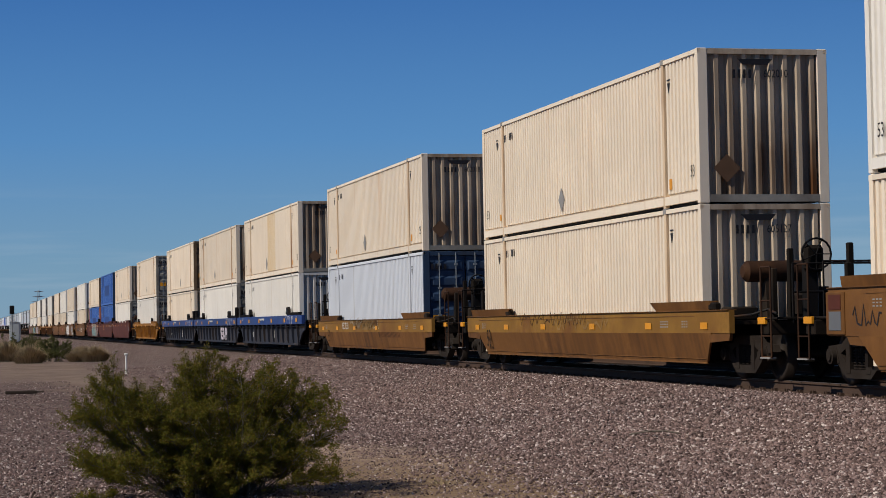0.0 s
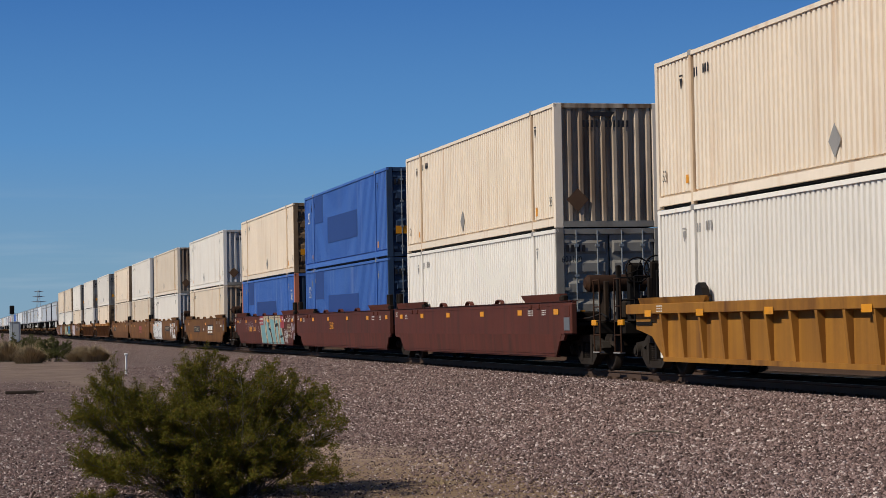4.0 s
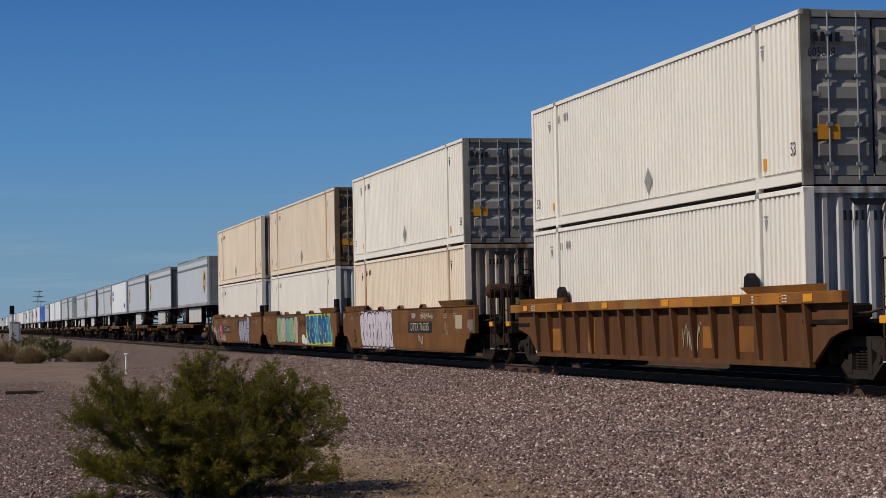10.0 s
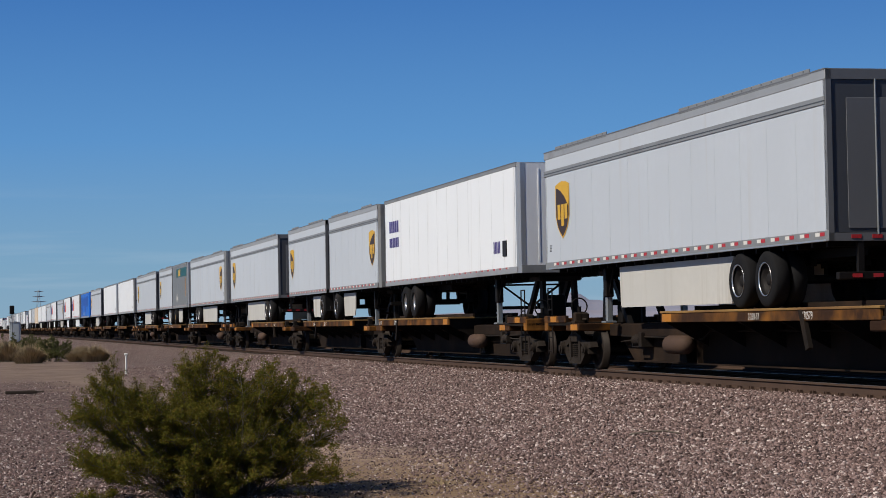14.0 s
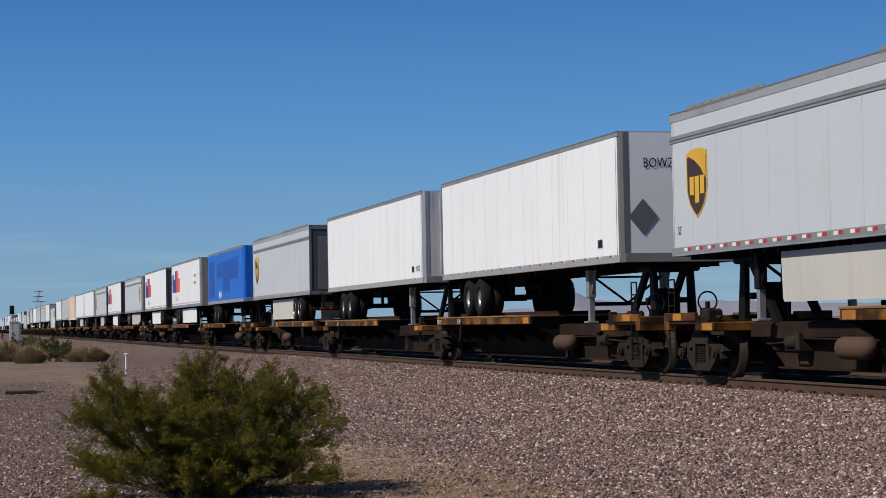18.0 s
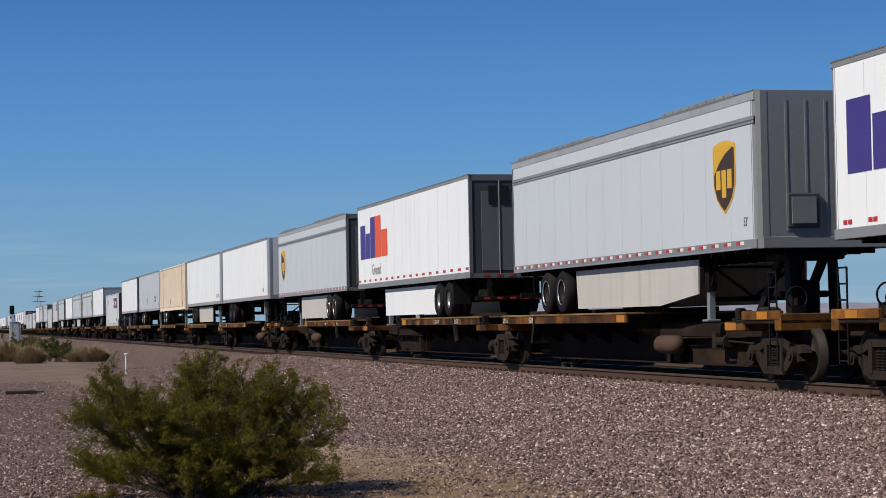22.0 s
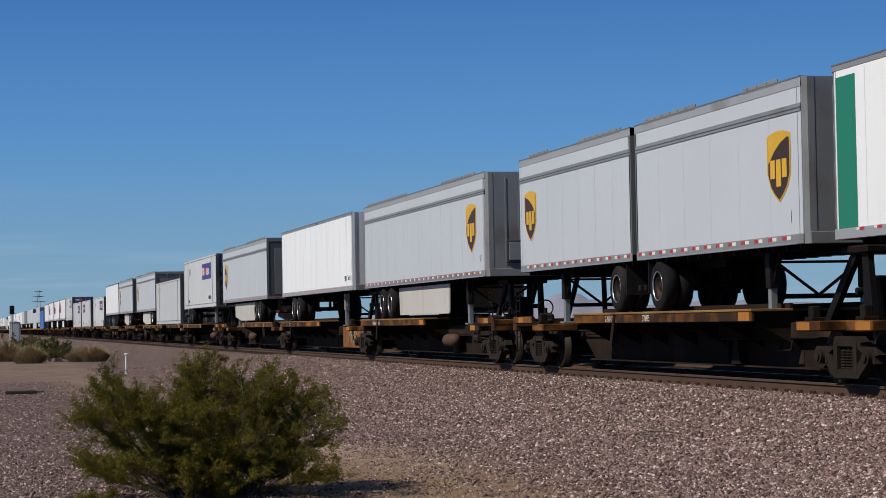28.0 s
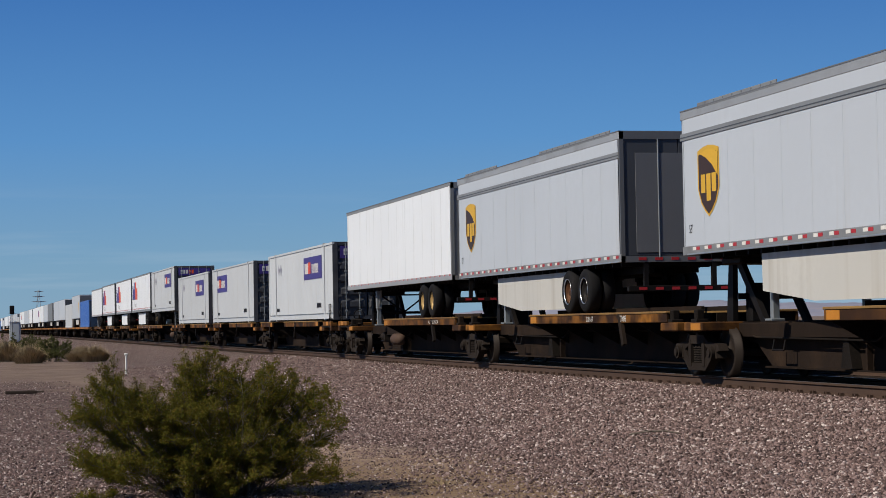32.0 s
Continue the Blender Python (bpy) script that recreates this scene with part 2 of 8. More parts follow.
    "spray_aqua": mat("aqua_spray_paint", (0.16, 0.30, 0.32), 0.6, 0, 0.12, 2.0),
    "spray_cream": mat("cream_spray_paint", (0.40, 0.34, 0.24), 0.6, 0, 0.12, 2.0),
    "spray_green": mat("green_spray_paint", (0.22, 0.36, 0.22), 0.6, 0, 0.12, 2.0),
    "spray_blue": mat("blue_spray_paint", (0.02, 0.20, 0.36), 0.6, 0, 0.12, 2.0),
    "spray_yellow": mat("lime_spray_paint", (0.46, 0.50, 0.08), 0.6, 0, 0.12, 2.0),
    "spray_sea": mat("sea_blue_spray_paint", (0.01, 0.085, 0.24), 0.6, 0, 0.12, 2.0),
    "faded_brown": mat("faded_dark_brown_paint", (0.075, 0.04, 0.018), 0.7, 0, 0.25, 3.0),
    "spray_pink": mat("pink_spray_paint", (0.55, 0.10, 0.22), 0.6, 0, 0.12, 2.0),
    "spray_olive": mat("olive_spray_paint", (0.075, 0.072, 0.045), 0.6, 0, 0.12, 2.0),
    "spray_grey": mat("grey_spray_paint", (0.30, 0.30, 0.36), 0.6, 0, 0.12, 2.0),
    "rail": mat("rusty_rail_steel", (0.085, 0.054, 0.040), 0.7, 0.0, 0.2, 2.0, (0.045, 0.03, 0.022), 0.25, False, 0.1, 40),
    "rail_head": mat("polished_rail_head", (0.40, 0.36, 0.32), 0.4, 0.9, 0.1, 2.0),
    "tie": mat("weathered_wooden_tie", (0.060, 0.046, 0.037), 0.9, 0, 0.25, 2.0, (0.025, 0.02, 0.016), 0.28, False, 0.3, 30),
    "cabinet": mat("pale_grey_cabinet_paint", (0.42, 0.46, 0.48), 0.5, 0, 0.08, 1.0),
    # far pylons: distance haze is mixed into the steel's pale bluish colour
    "pylon": mat("haze_tinted_pylon_steel", (0.30, 0.36, 0.41), 0.6, 0.0, 0.1, 1.0),
    "galv": mat("galvanised_steel", (0.28, 0.30, 0.31), 0.5, 0.5, 0.1, 1.0),
    "post_white": mat("white_plastic_post", (0.80, 0.80, 0.78), 0.5, 0, 0.05, 3.0),
    "bark": mat("grey_twig_bark", (0.13, 0.11, 0.09), 0.9, 0, 0.3, 8.0),
    "pale_twig": mat("bleached_twig_bark", (0.30, 0.26, 0.21), 0.9, 0, 0.25, 8.0),
    "dry_twig": mat("dry_straw_twig", (0.34, 0.25, 0.14), 0.9, 0, 0.25, 8.0),
    "container_red": mat("red_oxide_paint", (0.40, 0.07, 0.03), 0.6, 0, 0.12, 1.0),
}


def island_mat(name, cols, rough=0.9, bump=0.0):
    """Many small pieces in one mesh: every piece its own shade out of cols."""
    m = bpy.data.materials.new(name)
    m.use_nodes = True
    nt = m.node_tree
    bsdf = nt.nodes["Principled BSDF"]
    bsdf.inputs["Roughness"].default_value = rough
    bsdf.inputs["Specular IOR Level"].default_value = 0.12
    geo = nt.nodes.new("ShaderNodeNewGeometry")
    r = nt.nodes.new("ShaderNodeValToRGB")
    el = r.color_ramp.elements
    while len(el) < len(cols):
        el.new(0.5)
    for i, c in enumerate(cols):
        el[i].position = i / (len(cols) - 1)
        el[i].color = (*c, 1)
    nt.links.new(geo.outputs["Random Per Island"], r.inputs[0])
    nt.links.new(r.outputs[0], bsdf.inputs["Base Color"])
    if bump:
        n, b, tc = nt.nodes.new("ShaderNodeTexNoise"), nt.nodes.new("ShaderNodeBump"), nt.nodes.new("ShaderNodeTexCoord")
        n.inputs["Scale"].default_value = 90
        b.inputs["Strength"].default_value, b.inputs["Distance"].default_value = bump, 0.01
        nt.links.new(tc.outputs["Object"], n.inputs["Vector"])
        nt.links.new(n.outputs["Fac"], b.inputs["Height"])
        nt.links.new(b.outputs[0], bsdf.inputs["Normal"])
    return m


M["stone"] = island_mat("ballast_stone", [(0.040, 0.027, 0.024), (0.130, 0.088, 0.079), (0.215, 0.146, 0.132), (0.285, 0.203, 0.186), (0.148, 0.099, 0.091), (0.066, 0.045, 0.041), (0.235, 0.163, 0.148), (0.62, 0.53, 0.49)], 0.85, 0.3)
M["leaf"] = island_mat("creosote_leaf", [(0.052, 0.064, 0.006), (0.088, 0.094, 0.008), (0.128, 0.110, 0.010), (0.084, 0.084, 0.008), (0.165, 0.100, 0.016), (0.056, 0.072, 0.007)], 0.8)
M["far_leaf"] = island_mat("desert_scrub_leaf", [(0.075, 0.085, 0.026), (0.10, 0.105, 0.034), (0.14, 0.13, 0.05)], 0.8)
M["dry_leaf"] = island_mat("dry_scrub_leaf", [(0.24, 0.18, 0.11), (0.33, 0.25, 0.15), (0.40, 0.31, 0.19), (0.20, 0.16, 0.09)], 0.9)


def ground_material():
    m = bpy.data.materials.new("desert_ground")
    m.use_nodes = True
    nt = m.node_tree
    link, node = nt.links.new, nt.nodes.new
    bsdf = nt.nodes["Principled BSDF"]
    bsdf.inputs["Roughness"].default_value = 0.95
    bsdf.inputs["Specular IOR Level"].default_value = 0.15
    tc = node("ShaderNodeTexCoord")

    def noi(sc, det=5):
        n = node("ShaderNodeTexNoise")
        n.inputs["Scale"].default_value, n.inputs["Detail"].default_value = sc, det
        link(tc.outputs["Object"], n.inputs["Vector"])
        return n.outputs["Fac"]

    def mix(f, a, b):
        x = node("ShaderNodeMix")
        x.data_type = "RGBA"
        for s, v in ((0, f), (6, a), (7, b)):
            if isinstance(v, tuple):
                x.inputs[s].default_value = (*v, 1)
            elif isinstance(v, float):
                x.inputs[s].default_value = v
            else:
                link(v, x.inputs[s])
        return x.outputs[2]

    def rng(v, lo, hi):
        r = node("ShaderNodeMapRange")
        r.inputs["From Min"].default_value, r.inputs["From Max"].default_value = lo, hi
        link(v, r.inputs["Value"])
        return r.outputs[0]

    def math_(op, a, b):
        x = node("ShaderNodeMath")
        x.operation = op
        for i, v in enumerate((a, b)):
            if isinstance(v, (int, float)):
                x.inputs[i].default_value = v
            else:
                link(v, x.inputs[i])
        return x.outputs[0]

    sep = node("ShaderNodeSeparateXYZ")
    link(tc.outputs["Object"], sep.inputs[0])
    x, y = sep.outputs[0], sep.outputs[1]
    wob = math_("MULTIPLY", math_("SUBTRACT", noi(0.22, 4), 0.5), 3.2)
    yw = math_("ADD", y, wob)
    # ballast and gravel apron beside the track, gravel road where the camera stands, bare dirt between
    ye = math_("ADD", yw, math_("MULTIPLY", rng(x, -24.5, -30.0), 1.45))
    near_track = math_("MULTIPLY", rng(ye, 6.2, 7.8), rng(y, 26.0, 22.0))
    road = math_("MULTIPLY", rng(yw, 3.4, 2.4), rng(math_("ADD", x, math_("MULTIPLY", wob, 4.0)), -80.0, -60.0))
    gravel = math_("MAXIMUM", near_track, road)
    vor = node("ShaderNodeTexVoronoi")
    vor.inputs["Scale"].default_value = 34
    link(tc.outputs["Object"], vor.inputs["Vector"])
    vcol = node("ShaderNodeSeparateColor")
    link(vor.outputs["Color"], vcol.inputs[0])
    stone = mix(rng(vcol.outputs[0], 0.1, 0.9), (0.060, 0.040, 0.034), (0.21, 0.144, 0.127))
    stone = mix(rng(vcol.outputs[1], 0.93, 0.95), stone, (0.40, 0.36, 0.33))
    dirt = mix(rng(noi(0.9), 0.3, 0.7), (0.34, 0.245, 0.182), (0.56, 0.425, 0.325))
    dirt = mix(rng(noi(24.0, 4), 0.52, 0.68), dirt, (0.11, 0.08, 0.062))
    tan = mix(rng(noi(0.05, 3), 0.42, 0.62), dirt, (0.225, 0.152, 0.088))
    tan = mix(math_("MULTIPLY", rng(vcol.outputs[2], 0.55, 0.85), 0.55), tan, stone)
    tan = mix(math_("MULTIPLY", rng(x, -36.0, -56.0), 0.86), tan, mix(rng(noi(0.7, 4), 0.35, 0.65), (0.12, 0.086, 0.070), (0.20, 0.146, 0.115)))
    # the train's shade is painted into the bed of both tracks as a dark strip
    bed_shade = math_("MULTIPLY", math_("MULTIPLY", rng(yw, 13.3, 14.6), rng(y, 23.0, 21.5)), 0.78)
    stone = mix(bed_shade, stone, (0.030, 0.024, 0.021))
    link(mix(gravel, tan, stone), bsdf.inputs["Base Color"])
    b = node("ShaderNodeBump")
    b.inputs["Strength"].default_value, b.inputs["Distance"].default_value = 0.8, 0.04
    hgt = math_("ADD", math_("MULTIPLY", math_("SUBTRACT", 0.6, vor.outputs["Distance"]), gravel), math_("MULTIPLY", noi(30.0, 5), 0.7))
    link(hgt, b.inputs["Height"])
    link(b.outputs[0], bsdf.inputs["Normal"])
    return m


M["ground"] = ground_material()
# blue-grey base: the haze of distance is put into the rock colour
M["mountain"] = mat("haze_tinted_mountain_rock", (0.27, 0.275, 0.34), 1.0, 0, 0.18, 0.01, (0.30, 0.26, 0.28), 0.25, False, 0, 1, 0, 0.02)


# ---- mesh helpers ----
class G:
    """Collects corners and faces of one part."""

    def __init__(self):
        self.v, self.f, self.s = [], [], []

    def add(self, vs, fs, smooth=False):
        n = len(self.v)
        self.v += [tuple(p) for p in vs]
        self.f += [tuple(i + n for i in f) for f in fs]
        self.s += [smooth] * len(fs)
        return self

    def box(self, x0, x1, y0, y1, z0, z1):
        vs = [(x, y, z) for x in (x0, x1) for y in (y0, y1) for z in (z0, z1)]
        return self.add(vs, [(0, 1, 3, 2), (4, 6, 7, 5), (0, 4, 5, 1), (2, 3, 7, 6), (0, 2, 6, 4), (1, 5, 7, 3)])

    def soft(self, x0, x1, y0, y1, z0, z1, b=0.02):
        """A box with chamfered edges."""
        ring = lambda a, c, d, e, k: [(a + k, d), (c - k, d), (c, d + k), (c, e - k), (c - k, e), (a + k, e), (a, e - k), (a, d + k)]
        vs = []
        for z, i in ((z0, b), (z0 + b, 0), (z1 - b, 0), (z1, b)):
            vs += [(px, py, z) for px, py in ring(x0 + i, x1 - i, y0 + i, y1 - i, b)]
        fs = [tuple(range(7, -1, -1)), tuple(range(24, 32))]
        for r in range(3):
            for k in range(8):
                fs.append((r * 8 + k, r * 8 + (k + 1) % 8, r * 8 + 8 + (k + 1) % 8, r * 8 + 8 + k))
        return self.add(vs, fs)

    def prism(self, poly, axis, a0, a1):
        """poly in the two other axes, in order x, y, z without axis; extruded from a0 to a1."""
        def at(p, a):
            if axis == "x":
                return (a, p[0], p[1])
            if axis == "y":
                return (p[0], a, p[1])
            return (p[0], p[1], a)
        n = len(poly)
        vs = [at(p, a0) for p in poly] + [at(p, a1) for p in poly]
        fs = [tuple(range(n)), tuple(range(2 * n - 1, n - 1, -1))] + [(i, n + i, n + (i + 1) % n, (i + 1) % n) for i in range(n)]
        return self.add(vs, fs)

    def cyl(self, p0, p1, r, n=10, r1=None):
        p0, p1 = Vector(p0), Vector(p1)
        r1 = r if r1 is None else r1
        d = (p1 - p0).normalized()
        u = d.orthogonal().normalized()
        w = d.cross(u)
        vs = []
        for p, q in ((p0, r), (p1, r1)):
            vs += [p + (u * math.cos(2 * math.pi * k / n) + w * math.sin(2 * math.pi * k / n)) * q for k in range(n)]
        self.add(vs, [(k, (k + 1) % n, n + (k + 1) % n, n + k) for k in range(n)], True)
        return self.add(vs, [tuple(range(n - 1, -1, -1)), tuple(range(n, 2 * n))])

    def pipe(self, pts, r, n=6):
        for a, b in zip(pts, pts[1:]):
            self.cyl(a, b, r, n)
        return self

    def lathe(self, prof, cx, cz, n=20, y=0.0):
        """prof: (radius, y) pairs, turned round the y axis through (cx, cz)."""
        vs = [(cx + r * math.cos(2 * math.pi * k / n), y + h, cz + r * math.sin(2 * math.pi * k / n)) for r, h in prof for k in range(n)]
        fs = [(j * n + k, j * n + (k + 1) % n, (j + 1) * n + (k + 1) % n, (j + 1) * n + k) for j in range(len(prof) - 1) for k in range(n)]
        return self.add(vs, fs, True)

    def ribbon(self, pts, w, yf, off=0.004):
        """A flat painted stroke along points (x, z), on the surface y = yf(z), facing -y."""
        n = len(pts)
        vs = []
        for i, (x, z) in enumerate(pts):
            a, b = pts[max(0, i - 1)], pts[min(n - 1, i + 1)]
            dx, dz = b[0] - a[0], b[1] - a[1]
            L = math.hypot(dx, dz) or 1
            nx, nz = -dz / L * w / 2, dx / L * w / 2
            for s in (1, -1):
                vs.append((x + nx * s, yf(z + nz * s) - off, z + nz * s))
        return self.add(vs, [(2 * i, 2 * i + 1, 2 * i + 3, 2 * i + 2) for i in range(n - 1)])

    def plate(self, poly, yf, off=0.004):
        """A flat painted patch with the outline poly of (x, z), facing -y."""
        return self.add([(x, yf(z) - off, z) for x, z in poly], [tuple(range(len(poly)))])

    def mesh(self, name, material):
        me = bpy.data.meshes.new(name)
        me.from_pydata(self.v, [], self.f)
        me.polygons.foreach_set("use_smooth", self.s)
        me.materials.append(material)
        me.validate()
        bm = bmesh.new()
        bm.from_mesh(me)
        bmesh.ops.recalc_face_normals(bm, faces=bm.faces)
        bm.to_mesh(me)
        bm.free()
        return me


def part(name, g, material, parent, label="", loc=None):
    """One mesh object under a thing or a part."""
    me = g if isinstance(g, bpy.types.Mesh) else g.mesh(name, M[material] if isinstance(material, str) else material)
    ob = new(name, me)
    ob.parent = parent
    if loc:
        ob.location = loc
    if label:
        ob["label"] = label
    return ob


def thing(name, label, category, group="", kind=""):
    return tagged(new(name), label, category, group, kind)


_text = {}


def text_mesh(string, material, size=1.0, squeeze=1.0):
    key = (string, material, size, squeeze)
    if key not in _text:
        cu = bpy.data.curves.new("lettering", "FONT")
        cu.body, cu.size, cu.resolution_u, cu.extrude = string, size, 2, 0.0
        cu.align_x, cu.align_y = "CENTER", "CENTER"
        ob = bpy.data.objects.new("lettering", cu)
        scene.collection.objects.link(ob)
        me = bpy.data.meshes.new_from_object(ob)
        me.transform(Matrix.Diagonal((squeeze, 1, 1, 1)))
        me.materials.clear()
        me.materials.append(M[material])
        bpy.data.objects.remove(ob)
        bpy.data.curves.remove(cu)
        _text[key] = me
    return _text[key]


def lettering(string, parent, x, y, z, size, material, face="side", squeeze=0.75):
    """Readable characters painted on a side (seen from -y) or an end (seen from +x)."""
    ob = part("lettering", text_mesh(string, material, size, squeeze), material, parent)
    ob.matrix_local = pose(x, y, z, 90, 0, 90 if face == "end" else 0)
    return ob


def bars(g, x, z, n, w, h, gap, yf):
    """Unreadable characters as plain bars in a row."""
    for k in range(n):
        x0 = x + k * (w + gap)
        g.plate([(x0, z), (x0 + w, z), (x0 + w, z + h), (x0, z + h)], yf)
    return g


# ---- the ground ----
TRACK_Y = 14.648


def ground_z(x, y):
    """Height of the ground: flat desert, a low gravel apron and the ballast bed of the track."""
    # two tracks share one ballast bed; the train runs on the nearer one
    d = abs(y - TRACK_Y) if y < TRACK_Y else max(0.0, y - TRACK_Y - 4.9)
    pts = ((1.75, -0.205), (2.25, -0.23), (3.45, -0.47), (7.2, -0.63), (1e6, -0.63))
    if d <= 1.75:
        z = -0.205
    else:
        for (a, za), (b, zb) in zip(pts, pts[1:]):
            if d <= b:
                z = za + (zb - za) * (d - a) / (b - a)
                break
    if d > 1.7:
        z += 0.05 * noise.noise(Vector((x * 0.35, y * 0.35, 0))) * min(1, (d - 1.7)) + 0.015 * noise.noise(Vector((x * 2, y * 2, 5)))
    if x < -120 and d > 3 and y < TRACK_Y:
        z += min(1.0, (-120 - x) / 120) * 0.28
    return z


def spaced(fine0, fine1, step, outer, grow=1.22):
    v = [fine0]
    while v[-1] < fine1:
        v.append(v[-1] + step)
    s = step
    while v[-1] < outer[1]:
        s *= grow
        v.append(v[-1] + s)
    s, w = step, [fine0]
    while w[-1] > outer[0]:
        s *= grow
        w.append(w[-1] - s)
    return sorted(w[1:]) + v


def build_ground():
    xs = spaced(-75, -12, 0.45, (-4800, 3000))
    ys = spaced(-1.5, 22, 0.30, (-3000, 4800))
    vs = [(x, y, ground_z(x, y)) for x in xs for y in ys]
    n = len(ys)
    fs = [(i * n + j, (i + 1) * n + j, (i + 1) * n + j + 1, i * n + j + 1) for i in range(len(xs) - 1) for j in range(n - 1)]
    me = bpy.data.meshes.new("ground")
    me.from_pydata(vs, [], fs)
    me.materials.append(M["ground"])
    me.polygons.foreach_set("use_smooth", [True] * len(fs))
    tagged(new("ground", me), "dry desert ground of tan dirt and gravel", "ground", kind="structure")


def stones(name, spots, sizes, label, seed):
    """Angular stones, each its own small solid, in one mesh."""
    rs = np.random.RandomState(seed)
    n = len(spots)
    base = np.array([(1, 0, 0), (-1, 0, 0), (0, 1, 0), (0, -1, 0), (0, 0, 1), (0, 0, -1)], float)
    tri = np.array([(0, 2, 4), (2, 1, 4), (1, 3, 4), (3, 0, 4), (2, 0, 5), (1, 2, 5), (3, 1, 5), (0, 3, 5)])
    v = base[None] * rs.uniform(0.6, 1.35, (n, 6, 1)) + rs.uniform(-0.28, 0.28, (n, 6, 3))
    a = rs.uniform(0, 6.283, (3, n))
    ca, sa, cb, sb = np.cos(a[0]), np.sin(a[0]), np.cos(a[1]), np.sin(a[1])
    x = v[:, :, 0] * ca[:, None] - v[:, :, 1] * sa[:, None]
    y = v[:, :, 0] * sa[:, None] + v[:, :, 1] * ca[:, None]
    z = v[:, :, 2]
    y2 = y * cb[:, None] - z * sb[:, None]
    z2 = (y * sb[:, None] + z * cb[:, None]) * 0.85
    v = np.stack([x, y2, z2], 2) * sizes[:, None, None] + spots[:, None, :]
    f = (tri[None] + 6 * np.arange(n)[:, None, None]).reshape(-1, 3)
    me = bpy.data.meshes.new(name)
    me.vertices.add(6 * n)
    me.vertices.foreach_set("co", v.reshape(-1))
    me.loops.add(f.size)
    me.loops.foreach_set("vertex_index", f.reshape(-1).astype(np.int32))
    me.polygons.add(len(f))
    me.polygons.foreach_set("loop_start", np.arange(0, f.size, 3, dtype=np.int32))
    me.update(calc_edges=True)
    me.materials.append(M["stone"])
    return tagged(new(name, me), label, "gravel", kind="stuff")


def scatter(n, seed, x0, x1, y0, y1, lo, hi, power=1.6, edge=None):
    rs = np.random.RandomState(seed)
    u = rs.uniform(0, 1, n)
    # closer stones lie denser, as only they can be told apart
    a, b = abs(x1) ** (1 - power), abs(x0) ** (1 - power)
    x = -((a + (b - a) * u) ** (1 / (1 - power)))
    y = rs.uniform(y0, y1, n)
    if edge:
        keep = [edge(px, py) > r for px, py, r in zip(x, y, rs.uniform(0, 1, n))]
        x, y = x[keep], y[keep]
    s = rs.uniform(lo, hi, len(x)) * rs.choice([0.7, 1, 1, 1.35], len(x))
    s *= np.clip(0.76 + 0.24 * (y - 6.5) / 3.0, 0.76, 1.0)       # finer towards the foot of the bed
    z = np.array([ground_z(px, py) for px, py in zip(x, y)])
    return np.stack([x, y, z + s * 0.25], 1), s


def apron(px, py):
    w = noise.noise(Vector((px * 0.25, py * 0.25, 3))) * 1.0
    w += 1.35 * min(1.0, max(0.0, (-24.5 - px) / 5.5))
    return min(1.0, max(0.10, (py + w - 6.2) / 1.9))


def build_gravel():
    p, s = scatter(230000, 3, -90, -16.5, 5.2, 13.75, 0.013, 0.030, 1.8, apron)
    stones("ballast", p, s, "crushed purple-grey ballast stones beside the rails", 4)
    p, s = scatter(36000, 5, -70, -17.5, -1.0, 3.4, 0.012, 0.026, 1.8)
    stones("gravel", p, s, "fine purple-grey gravel on the dirt road", 6)
    p, s = scatter(30000, 7, -60, -17, 2.5, 7.4, 0.007, 0.022, 1.7)
    stones("pebbles", p, s, "scattered pebbles on bare tan dirt", 8)


def rail_profile(y):
    """Outline of one rail in (y, z), top at z = 0."""
    h = [(-0.037, 0), (0.037, 0), (0.037, -0.035), (0.009, -0.05), (0.009, -0.155), (0.076, -0.172), (0.076, -0.186), (-0.076, -0.186),
         (-0.076, -0.172), (-0.009, -0.155), (-0.009, -0.05), (-0.037, -0.035)]
    return [(y + a, b) for a, b in h]


